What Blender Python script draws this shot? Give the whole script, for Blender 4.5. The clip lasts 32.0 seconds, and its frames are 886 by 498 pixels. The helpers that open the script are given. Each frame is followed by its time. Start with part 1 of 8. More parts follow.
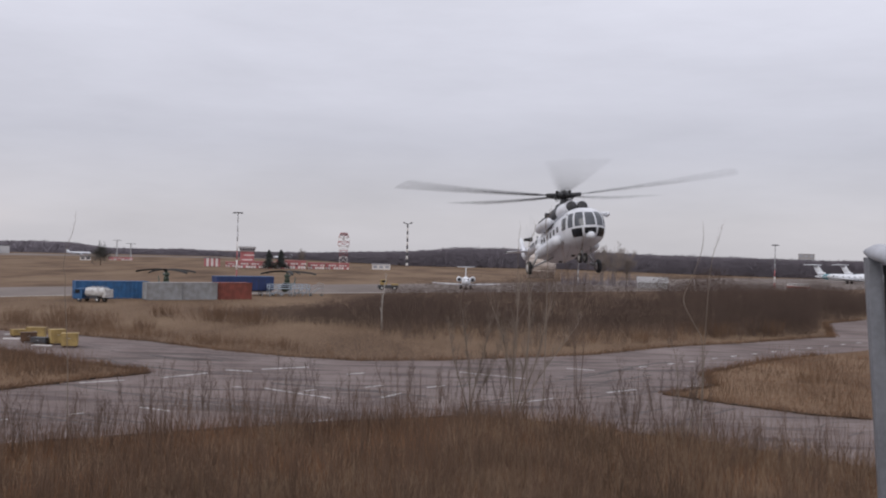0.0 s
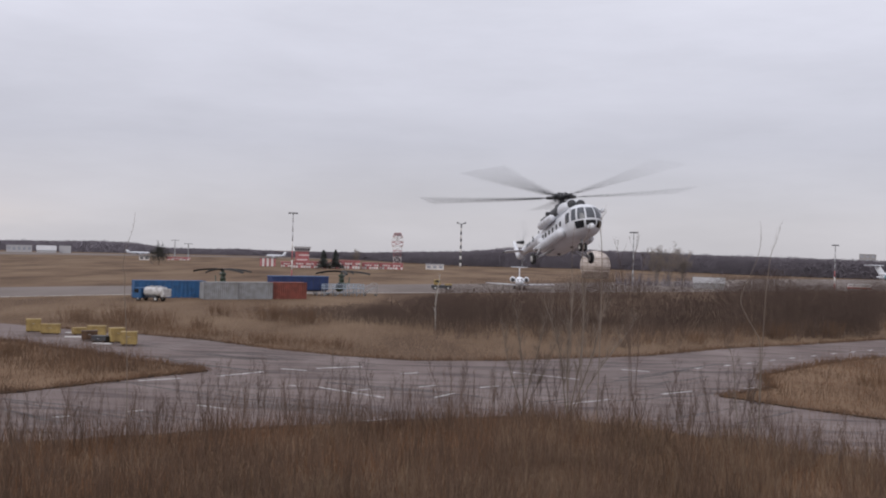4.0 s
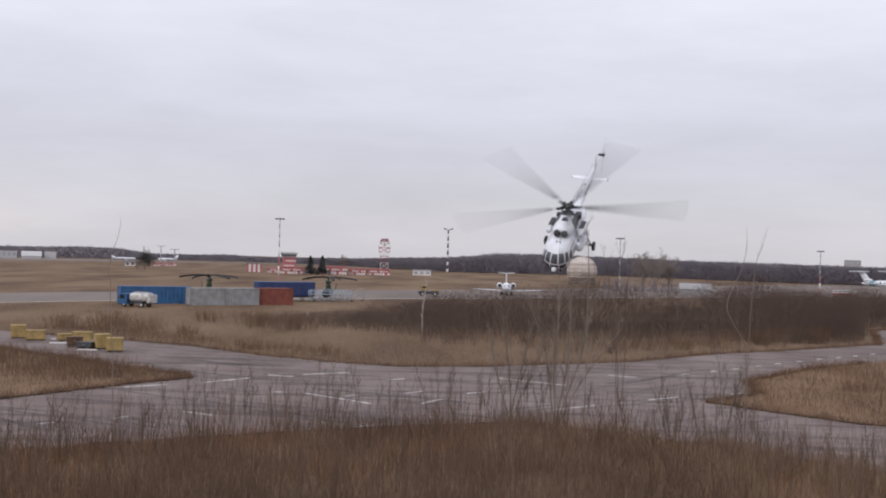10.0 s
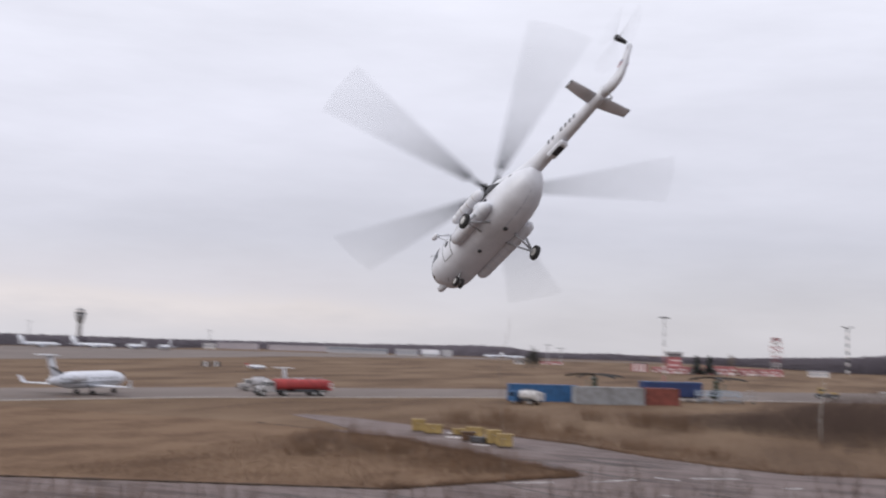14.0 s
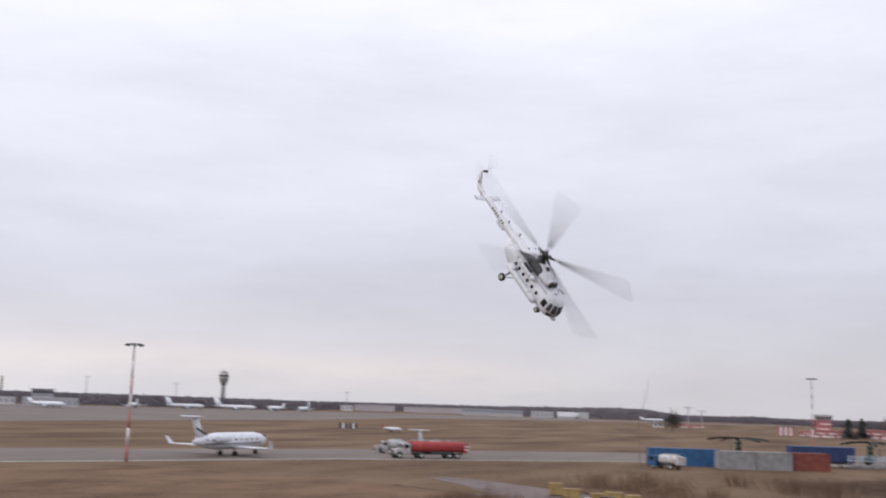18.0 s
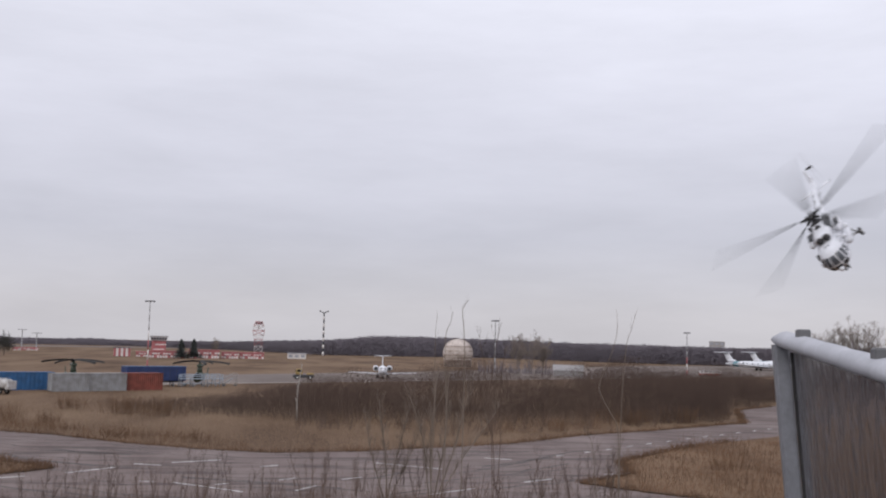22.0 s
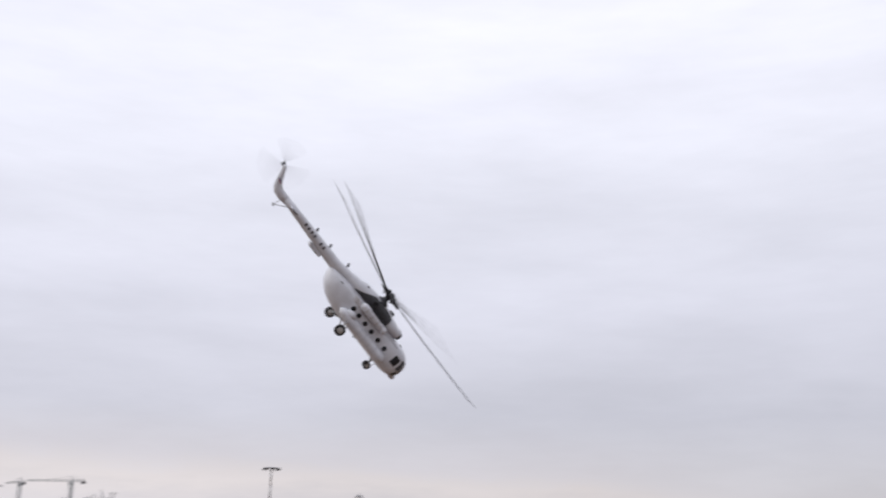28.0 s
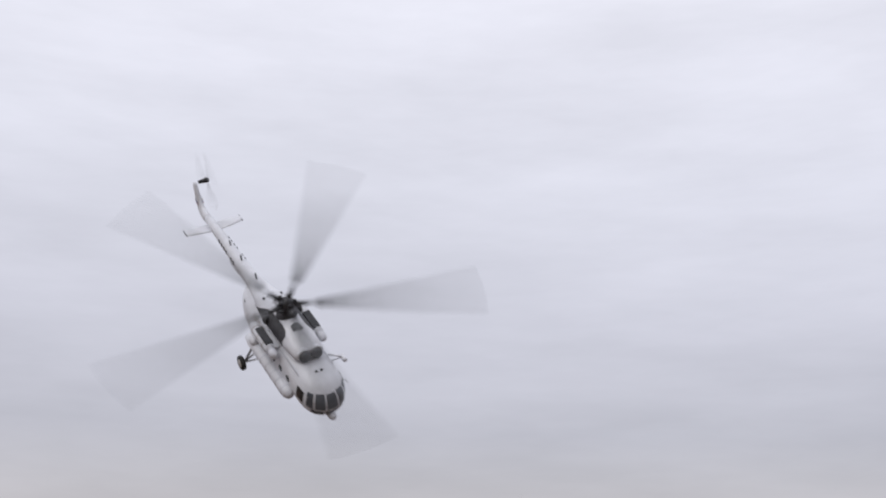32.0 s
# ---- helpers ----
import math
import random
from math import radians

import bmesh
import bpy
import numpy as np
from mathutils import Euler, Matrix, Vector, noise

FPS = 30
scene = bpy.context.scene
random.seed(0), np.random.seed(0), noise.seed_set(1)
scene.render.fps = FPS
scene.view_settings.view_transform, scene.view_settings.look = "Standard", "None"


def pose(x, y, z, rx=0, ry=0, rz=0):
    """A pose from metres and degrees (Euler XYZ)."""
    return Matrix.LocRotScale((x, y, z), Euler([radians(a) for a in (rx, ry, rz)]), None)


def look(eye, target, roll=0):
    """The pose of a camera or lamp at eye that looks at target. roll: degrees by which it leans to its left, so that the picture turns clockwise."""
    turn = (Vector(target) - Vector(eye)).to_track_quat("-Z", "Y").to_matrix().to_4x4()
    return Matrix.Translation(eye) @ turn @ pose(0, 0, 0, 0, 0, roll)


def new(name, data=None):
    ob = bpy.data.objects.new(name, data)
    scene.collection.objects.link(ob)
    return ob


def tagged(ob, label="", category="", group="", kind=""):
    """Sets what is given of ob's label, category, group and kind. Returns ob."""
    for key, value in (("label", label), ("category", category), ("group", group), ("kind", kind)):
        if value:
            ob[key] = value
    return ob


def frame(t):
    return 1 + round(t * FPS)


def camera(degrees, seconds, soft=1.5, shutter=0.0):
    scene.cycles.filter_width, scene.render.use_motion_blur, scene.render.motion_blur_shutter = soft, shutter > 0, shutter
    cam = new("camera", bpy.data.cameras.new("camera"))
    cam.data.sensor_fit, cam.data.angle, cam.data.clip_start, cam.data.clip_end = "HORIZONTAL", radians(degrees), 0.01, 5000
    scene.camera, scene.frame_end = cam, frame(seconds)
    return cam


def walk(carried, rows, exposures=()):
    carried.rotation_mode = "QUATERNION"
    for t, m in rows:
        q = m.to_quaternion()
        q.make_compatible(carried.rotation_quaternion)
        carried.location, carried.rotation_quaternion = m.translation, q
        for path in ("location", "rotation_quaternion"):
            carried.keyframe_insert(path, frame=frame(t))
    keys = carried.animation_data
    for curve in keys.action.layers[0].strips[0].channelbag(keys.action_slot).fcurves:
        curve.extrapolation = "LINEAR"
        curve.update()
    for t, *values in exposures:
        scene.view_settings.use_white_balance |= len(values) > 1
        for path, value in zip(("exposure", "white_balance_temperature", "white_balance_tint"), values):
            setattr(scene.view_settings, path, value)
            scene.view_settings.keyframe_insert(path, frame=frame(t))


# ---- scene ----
# ---- camera and its path: a hand-held camera on a flat roof, turning after the helicopter ----
EYE = Vector((0.0, 0.0, 9.5))
cam = camera(46.061, 32.0, soft=2.0, shutter=0.5)
# seconds, bearing to the right of +y, tilt upwards, lean
PATH = [
    (0.0, 3.269, 0.099, 1.48),
    (0.5, 2.487, 0.072, 1.50),
    (1.0, 2.023, 0.062, 1.50),
    (1.5, 1.639, 0.053, 1.49),
    (2.0, 1.248, 0.041, 1.53),
    (2.5, 0.916, 0.033, 1.51),
    (3.0, 0.575, 0.025, 1.50),
    (3.5, 0.428, 0.023, 1.50),
    (5.5, 0.065, 0.058, 1.48),
    (6.0, 0.022, 0.059, 1.47),
    (6.5, -0.024, 0.057, 1.48),
    (7.0, 0.133, 0.037, 1.53),
    (7.5, 0.271, -0.067, 1.45),
    (8.0, 0.534, -0.026, 1.49),
    (8.5, 0.862, -0.020, 1.50),
    (9.0, 0.929, 0.001, 1.50),
    (9.5, 1.009, 0.133, 1.47),
    (10.0, 1.031, 0.370, 1.53),
    (10.5, 1.009, 0.447, 1.54),
    (11.0, 1.004, 0.463, 1.53),
    (11.5, 0.872, 0.485, 1.52),
    (12.0, 0.431, 0.647, 1.47),
    (12.5, -0.997, 1.082, 1.52),
    (13.0, -5.015, 2.476, 1.42),
    (13.5, -11.231, 3.444, 1.46),
    (14.0, -19.987, 5.206, 1.75),
    (14.5, -27.460, 7.318, 1.95),
    (15.0, -32.642, 8.836, 2.05),
    (15.5, -35.355, 9.258, 1.95),
    (17.5, -31.679, 9.318, 1.85),
    (18.0, -27.459, 8.347, 1.82),
    (18.5, -22.381, 7.393, 1.64),
    (19.0, -16.651, 6.725, 1.53),
    (19.5, -11.860, 5.973, 1.57),
    (20.0, -7.083, 5.311, 1.61),
    (20.5, -2.321, 5.044, 1.62),
    (21.0, 3.056, 4.822, 1.45),
    (21.5, 6.547, 4.755, 1.37),
    (22.0, 7.712, 5.066, 1.31),
    (22.5, 8.006, 6.222, 1.30),
    (23.0, 9.338, 8.444, 1.23),
    (23.5, 14.413, 11.855, 1.06),
    (24.0, 18.172, 13.953, 1.17),
    (24.5, 18.308, 15.591, 1.18),
    (25.0, 16.139, 18.085, 1.24),
    (25.5, 11.030, 20.976, 1.38),
    (26.0, 2.394, 23.470, 1.58),
    (26.5, -7.664, 23.201, 1.74),
    (27.0, -18.115, 20.398, 1.81),
    (27.5, -27.524, 17.113, 1.83),
    (28.0, -34.948, 14.685, 1.80),
    (28.5, -38.702, 13.420, 1.61),
    (29.0, -36.919, 12.451, 1.73),
    (29.5, -32.659, 11.954, 1.79),
    (30.0, -24.964, 12.288, 1.78),
    (30.5, -19.161, 12.463, 1.75),
    (31.0, -10.900, 14.050, 1.69),
    (31.5, -2.360, 14.042, 1.58),
    (32.0, 4.639, 15.823, 1.47),
]


def aim(bearing, tilt, lean):
    b, p = radians(bearing), radians(tilt)
    return look(EYE, EYE + Vector((math.sin(b) * math.cos(p), math.cos(b) * math.cos(p), math.sin(p))) * 100, lean)


walk(cam, [(t, aim(b, p, r)) for t, b, p, r in PATH], exposures=[(0, 0.0), (3, -0.03), (6, 0.15), (12, 0.17), (14, 0.16), (15, 0.20), (18, 0.17), (20, 0.08), (22, 0.05), (26, 0.0), (29, 0.08), (30, 0.02), (31, -0.06), (32, -0.13)])

# ---- overcast daylight ----
world = bpy.data.worlds.new("overcast_sky")
scene.world = world
world.use_nodes = True


def sky():
    nt = world.node_tree
    nt.nodes.clear()
    N, L = nt.nodes.new, nt.links.new
    out, bg = N("ShaderNodeOutputWorld"), N("ShaderNodeBackground")
    tc = N("ShaderNodeTexCoord")
    sep = N("ShaderNodeSeparateXYZ")
    L(tc.outputs["Generated"], sep.inputs[0])
    # cloud sheet: pale violet grey, lighter overhead, a faint warm rim at the skyline
    ramp = N("ShaderNodeValToRGB")
    cr = ramp.color_ramp
    cr.elements[0].position, cr.elements[0].color = 0.0, (0.575, 0.56, 0.60, 1)
    cr.elements[1].position, cr.elements[1].color = 1.0, (1.0, 1.01, 1.12, 1)
    for p, c in ((0.03, (0.585, 0.57, 0.615, 1)), (0.10, (0.585, 0.585, 0.665, 1)), (0.20, (0.705, 0.708, 0.805, 1)), (0.33, (0.85, 0.858, 0.965, 1)), (0.5, (0.97, 0.975, 1.085, 1))):
        e = cr.elements.new(p)
        e.color = c
    L(sep.outputs["Z"], ramp.inputs[0])
    # long flat cloud banks
    mp = N("ShaderNodeMapping")
    mp.inputs["Scale"].default_value = (1.5, 1.5, 7.0)
    L(tc.outputs["Generated"], mp.inputs[0])
    no = N("ShaderNodeTexNoise")
    no.inputs["Scale"].default_value, no.inputs["Detail"].default_value, no.inputs["Roughness"].default_value = 1.7, 7.0, 0.60
    L(mp.outputs[0], no.inputs["Vector"])
    mr = N("ShaderNodeMapRange")
    mr.inputs["From Min"].default_value, mr.inputs["From Max"].default_value = 0.3, 0.7
    mr.inputs["To Min"].default_value, mr.inputs["To Max"].default_value = 0.91, 1.085
    L(no.outputs[0], mr.inputs[0])
    mul = N("ShaderNodeVectorMath")
    mul.operation = "SCALE"
    L(ramp.outputs[0], mul.inputs[0])
    # the sheet is thinner and brighter low in the west
    west = N("ShaderNodeMapRange")
    west.inputs["From Min"].default_value, west.inputs["From Max"].default_value = -0.38, -0.85
    west.inputs["To Min"].default_value, west.inputs["To Max"].default_value = 0.0, 0.22
    L(sep.outputs["X"], west.inputs[0])
    low = N("ShaderNodeMapRange")
    low.inputs["From Min"].default_value, low.inputs["From Max"].default_value = 0.0, 0.28
    low.inputs["To Min"].default_value, low.inputs["To Max"].default_value = 1.0, 0.0
    L(sep.outputs["Z"], low.inputs[0])
    rise = N("ShaderNodeMath")
    rise.operation = "MULTIPLY_ADD"
    L(west.outputs[0], rise.inputs[0])
    L(low.outputs[0], rise.inputs[1])
    rise.inputs[2].default_value = 1.0
    gain = N("ShaderNodeMath")
    gain.operation = "MULTIPLY"
    L(rise.outputs[0], gain.inputs[0])
    L(mr.outputs[0], gain.inputs[1])
    # the clear sky above the sheet, seen thinly through it
    nishita = N("ShaderNodeTexSky")
    nishita.sky_type, nishita.sun_disc = "NISHITA", False
    nishita.sun_elevation, nishita.sun_rotation = radians(32), radians(215)
    ns = N("ShaderNodeVectorMath")
    ns.operation = "SCALE"
    ns.inputs["Scale"].default_value = 0.08
    L(nishita.outputs[0], ns.inputs[0])
    mix = N("ShaderNodeMix")
    mix.data_type = "RGBA"
    mix.inputs["Factor"].default_value = 0.94
    L(ns.outputs[0], mix.inputs["A"])
    L(gain.outputs[0], mul.inputs["Scale"])
    # a thin warm gap under the sheet above the western skyline
    gap = N("ShaderNodeValToRGB")
    gr = gap.color_ramp
    gr.elements[0].position, gr.elements[0].color = 0.0, (1.0, 1.0, 1.0, 1)
    gr.elements[1].position, gr.elements[1].color = 0.085, (1.0, 1.0, 1.0, 1)
    for p, c in ((0.018, (1.02, 1.0, 0.98, 1)), (0.034, (1.13, 1.08, 1.02, 1)), (0.048, (1.04, 1.02, 1.01, 1))):
        gr.elements.new(p).color = c
    wave = N("ShaderNodeMath")
    wave.operation = "MULTIPLY_ADD"
    L(no.outputs[0], wave.inputs[0])
    wave.inputs[1].default_value = 0.08
    lift = N("ShaderNodeMath")
    lift.operation = "ADD"
    lift.inputs[1].default_value = -0.040
    L(sep.outputs["Z"], lift.inputs[0])
    L(lift.outputs[0], wave.inputs[2])
    L(wave.outputs[0], gap.inputs[0])
    span = N("ShaderNodeMapRange")
    span.inputs["From Min"].default_value, span.inputs["From Max"].default_value = -0.30, -0.45
    L(sep.outputs["X"], span.inputs[0])
    warm = N("ShaderNodeMix")
    warm.data_type = "RGBA"
    warm.inputs["A"].default_value = (1, 1, 1, 1)
    L(span.outputs[0], warm.inputs["Factor"])
    L(gap.outputs[0], warm.inputs["B"])
    lit = N("ShaderNodeVectorMath")
    lit.operation = "MULTIPLY"
    L(mul.outputs[0], lit.inputs[0])
    L(warm.outputs["Result"], lit.inputs[1])
    L(lit.outputs[0], mix.inputs["B"])
    L(mix.outputs["Result"], bg.inputs["Color"])
    bg.inputs["Strength"].default_value = 1.0
    L(bg.outputs[0], out.inputs[0])


sky()
sun = new("sun", bpy.data.lights.new("sun", "SUN"))
sun.data.energy, sun.data.angle, sun.data.color = 0.95, radians(35), (1.0, 0.96, 0.92)
sun.matrix_world = look((-60, -90, 70), (0, 0, 0))
scene.view_settings.exposure = 0.0

# ---- materials ----
def mat(name, color, rough=0.6, metal=0.0, vary=0.18, scale=3.0, fine=40.0, bump=0.0, dirt=None, per=0.0, stretch=(1, 1, 1), world_space=False):
    """A surface with two scales of variation: broad stains (scale) and grain (fine), both in object metres."""
    m = bpy.data.materials.new(name)
    m.use_nodes = True
    nt = m.node_tree
    b = nt.nodes["Principled BSDF"]
    N, L = nt.nodes.new, nt.links.new
    tc = N("ShaderNodeTexCoord")
    mp = N("ShaderNodeMapping")
    mp.inputs["Scale"].default_value = stretch
    if world_space:
        geo = N("ShaderNodeNewGeometry")
        L(geo.outputs["Position"], mp.inputs[0])
    else:
        L(tc.outputs["Object"], mp.inputs[0])
    n1, n2 = N("ShaderNodeTexNoise"), N("ShaderNodeTexNoise")
    n1.inputs["Scale"].default_value, n1.inputs["Detail"].default_value = scale, 4
    n2.inputs["Scale"].default_value, n2.inputs["Detail"].default_value = fine, 3
    for n in (n1, n2):
        L(mp.outputs[0], n.inputs["Vector"])
    add = N("ShaderNodeMath")
    add.operation = "MULTIPLY_ADD"
    L(n2.outputs[0], add.inputs[0])
    add.inputs[1].default_value = 0.45
    L(n1.outputs[0], add.inputs[2])
    mr = N("ShaderNodeMapRange")
    mr.inputs["From Min"].default_value, mr.inputs["From Max"].default_value = 0.45, 1.0
    L(add.outputs[0], mr.inputs[0])
    mix = N("ShaderNodeMix")
    mix.data_type = "RGBA"
    lo = dirt or tuple(c * (1 - vary * 1.6) for c in color)
    hi = tuple(min(1, c * (1 + vary)) for c in color)
    mix.inputs["A"].default_value = (*lo, 1)
    mix.inputs["B"].default_value = (*hi, 1)
    L(mr.outputs[0], mix.inputs["Factor"])
    col = mix.outputs["Result"]
    if per:
        oi = N("ShaderNodeObjectInfo")
        pr = N("ShaderNodeMapRange")
        pr.inputs["To Min"].default_value, pr.inputs["To Max"].default_value = 1 - per, 1 + per
        L(oi.outputs["Random"], pr.inputs[0])
        sc = N("ShaderNodeVectorMath")
        sc.operation = "SCALE"
        L(col, sc.inputs[0])
        L(pr.outputs[0], sc.inputs["Scale"])
        col = sc.outputs[0]
    L(col, b.inputs["Base Color"])
    rr = N("ShaderNodeMapRange")
    rr.inputs["To Min"].default_value, rr.inputs["To Max"].default_value = min(1, rough * 1.25), rough * 0.8
    L(n1.outputs[0], rr.inputs[0])
    L(rr.outputs[0], b.inputs["Roughness"])
    b.inputs["Metallic"].default_value = metal
    if bump:
        bp = N("ShaderNodeBump")
        bp.inputs["Strength"].default_value, bp.inputs["Distance"].default_value = 0.6, bump
        L(add.outputs[0], bp.inputs["Height"])
        L(bp.outputs[0], b.inputs["Normal"])
    return m


def island_mat(name, dark, light, rough=0.85, soft=0.0):
    """Plant matter in one mesh: each stalk has its own tone between dark and light; soft evens out the facets of fine twigs."""
    m = bpy.data.materials.new(name)
    m.use_nodes = True
    nt = m.node_tree
    b = nt.nodes["Principled BSDF"]
    N, L = nt.nodes.new, nt.links.new
    geo = N("ShaderNodeNewGeometry")
    n = N("ShaderNodeTexNoise")
    n.inputs["Scale"].default_value, n.inputs["Detail"].default_value = 0.16, 3
    L(geo.outputs["Position"], n.inputs["Vector"])
    k = N("ShaderNodeMath")
    k.operation = "MULTIPLY_ADD"
    L(geo.outputs["Random Per Island"], k.inputs[0])
    k.inputs[1].default_value = 0.55
    s = N("ShaderNodeMath")
    s.operation = "MULTIPLY_ADD"
    L(n.outputs[0], s.inputs[0])
    s.inputs[1].default_value, s.inputs[2].default_value = 1.5, -0.5
    L(s.outputs[0], k.inputs[2])
    mix = N("ShaderNodeMix")
    mix.data_type = "RGBA"
    mix.inputs["A"].default_value, mix.inputs["B"].default_value = (*dark, 1), (*light, 1)
    L(k.outputs[0], mix.inputs["Factor"])
    L(mix.outputs["Result"], b.inputs["Base Color"])
    b.inputs["Roughness"].default_value = rough
    b.inputs["Specular IOR Level"].default_value = 0.2
    if soft:
        add = N("ShaderNodeMix")
        add.data_type = "VECTOR"
        add.inputs["Factor"].default_value = soft
        vecs = [k for k in add.inputs if k.type == "VECTOR"]
        vecs[1].default_value = (0, -0.75, 0.55)
        nn = N("ShaderNodeVectorMath")
        nn.operation = "NORMALIZE"
        L(geo.outputs["Normal"], vecs[0])
        L([k for k in add.outputs if k.type == "VECTOR"][0], nn.inputs[0])
        L(nn.outputs[0], b.inputs["Normal"])
    return m


def ground_mat(name, stops, scale, stretch=(1, 1, 1), fine=2.5, rough=0.95, bump=0.05, turn=-38, stain=0.0):
    """Open ground: patches at tens of metres, tussocks at half a metre."""
    m = bpy.data.materials.new(name)
    m.use_nodes = True
    nt = m.node_tree
    b = nt.nodes["Principled BSDF"]
    N, L = nt.nodes.new, nt.links.new
    geo = N("ShaderNodeNewGeometry")
    mp = N("ShaderNodeMapping")
    mp.inputs["Scale"].default_value = stretch
    mp.inputs["Rotation"].default_value = (0, 0, radians(turn))
    L(geo.outputs["Position"], mp.inputs[0])
    n1, n2 = N("ShaderNodeTexNoise"), N("ShaderNodeTexNoise")
    n1.inputs["Scale"].default_value, n1.inputs["Detail"].default_value, n1.inputs["Roughness"].default_value = scale, 6, 0.6
    n2.inputs["Scale"].default_value, n2.inputs["Detail"].default_value = fine, 3
    L(mp.outputs[0], n1.inputs["Vector"])
    L(geo.outputs["Position"], n2.inputs["Vector"])
    k = N("ShaderNodeMath")
    k.operation = "MULTIPLY_ADD"
    L(n2.outputs[0], k.inputs[0])
    k.inputs[1].default_value = 0.4
    L(n1.outputs[0], k.inputs[2])
    ramp = N("ShaderNodeValToRGB")
    cr = ramp.color_ramp
    cr.elements[0].position, cr.elements[0].color = stops[0][0], (*stops[0][1], 1)
    cr.elements[1].position, cr.elements[1].color = stops[-1][0], (*stops[-1][1], 1)
    for p, c in stops[1:-1]:
        cr.elements.new(p).color = (*c, 1)
    L(k.outputs[0], ramp.inputs[0])
    col = ramp.outputs[0]
    if stain:
        # oil and tar stains drawn out along the traffic
        mp2 = N("ShaderNodeMapping")
        mp2.inputs["Scale"].default_value = (0.10, 0.55, 1)
        mp2.inputs["Rotation"].default_value = (0, 0, radians(30))
        L(geo.outputs["Position"], mp2.inputs[0])
        n3 = N("ShaderNodeTexNoise")
        n3.inputs["Scale"].default_value, n3.inputs["Detail"].default_value, n3.inputs["Roughness"].default_value = 1.0, 7, 0.68
        L(mp2.outputs[0], n3.inputs["Vector"])
        mr = N("ShaderNodeMapRange")
        mr.inputs["From Min"].default_value, mr.inputs["From Max"].default_value = 0.36, 0.53
        mr.inputs["To Min"].default_value, mr.inputs["To Max"].default_value = 1 - stain, 1.0
        L(n3.outputs[0], mr.inputs[0])
        sc = N("ShaderNodeVectorMath")
        sc.operation = "SCALE"
        L(col, sc.inputs[0])
        L(mr.outputs[0], sc.inputs["Scale"])
        col = sc.outputs[0]
    L(col, b.inputs["Base Color"])
    b.inputs["Roughness"].default_value = rough
    b.inputs["Specular IOR Level"].default_value = 0.10
    bp = N("ShaderNodeBump")
    bp.inputs["Strength"].default_value, bp.inputs["Distance"].default_value = 0.5, bump
    L(k.outputs[0], bp.inputs["Height"])
    L(bp.outputs[0], b.inputs["Normal"])
    return m


M_GRASS = ground_mat("dry_grass_ground", [(0.42, (0.053, 0.032, 0.021)), (0.58, (0.101, 0.063, 0.039)), (0.70, (0.143, 0.093, 0.059)), (0.85, (0.188, 0.129, 0.083))], 0.055, (1, 0.35, 1))
M_VERGE = ground_mat("dead_grass_verge", [(0.42, (0.067, 0.039, 0.025)), (0.6, (0.119, 0.072, 0.043)), (0.8, (0.177, 0.114, 0.071))], 0.12, (1, 0.6, 1))
M_ASPHALT = ground_mat("worn_asphalt", [(0.40, (0.090, 0.066, 0.060)), (0.56, (0.145, 0.110, 0.102)), (0.72, (0.177, 0.139, 0.130)), (0.88, (0.219, 0.177, 0.166))], 0.13, (1, 0.28, 1), 9.0, 0.80, 0.006, stain=0.52)
M_CONCRETE = ground_mat("pale_apron_concrete", [(0.40, (0.112, 0.090, 0.080)), (0.85, (0.195, 0.163, 0.146))], 0.06, (1, 0.3, 1), 6.0, 0.8, 0.006)
M_ROADPAINT = mat("worn_white_road_paint", (0.50, 0.49, 0.48), 0.8, vary=0.35, scale=1.2, fine=14)
M_TAR = mat("weathered_tar_seal", (0.064, 0.053, 0.050), 0.85, vary=0.3, scale=2)
M_WHITE = mat("white_aircraft_paint", (0.72, 0.735, 0.775), 0.32, vary=0.04, scale=1.1, fine=16, dirt=(0.57, 0.58, 0.61))
M_BELLY = mat("pale_grey_belly_paint", (0.60, 0.625, 0.68), 0.45, vary=0.08, scale=1.1, fine=12, dirt=(0.44, 0.45, 0.48))
M_SEAM = mat("panel_seam_grey", (0.10, 0.10, 0.10), 0.6)
M_GLASS = mat("dark_cockpit_glass", (0.018, 0.020, 0.024), 0.08, vary=0.2, scale=2)
# greyer than the other panes: the sky's reflection is put into the base colour
M_SCREEN = mat("sky_sheen_windscreen_glass", (0.085, 0.092, 0.105), 0.06, vary=0.2, scale=2)
M_FRAMEW = mat("white_window_frame_paint", (0.70, 0.70, 0.69), 0.4, vary=0.06)
M_DARK = mat("dark_exhaust_metal", (0.045, 0.045, 0.048), 0.55, 0.2, vary=0.3, scale=4)
M_GRILLE = mat("dark_grey_cowl_grille", (0.045, 0.045, 0.05), 0.6, vary=0.25, scale=6)
M_BLADE = mat("grey_rotor_blade", (0.080, 0.083, 0.088), 0.5, vary=0.15, scale=1.5)
M_TAILBLADE = mat("pale_grey_tail_rotor_blade", (0.44, 0.45, 0.48), 0.5, vary=0.12, scale=1.5)
M_SOOT = mat("soot_smeared_white_paint", (0.66, 0.66, 0.68), 0.5, vary=0.10, scale=2.6, fine=12, dirt=(0.24, 0.20, 0.18), stretch=(1.6, 0.4, 0.4))
M_EDGE = mat("dark_taxiway_edge_soil", (0.058, 0.043, 0.034), 0.95, vary=0.4, scale=0.5, fine=5, world_space=True)
M_EDGE.node_tree.nodes["Principled BSDF"].inputs["Specular IOR Level"].default_value = 0.05
M_HUB = mat("oily_rotor_steel", (0.05, 0.05, 0.052), 0.4, 0.6, vary=0.3, scale=6)
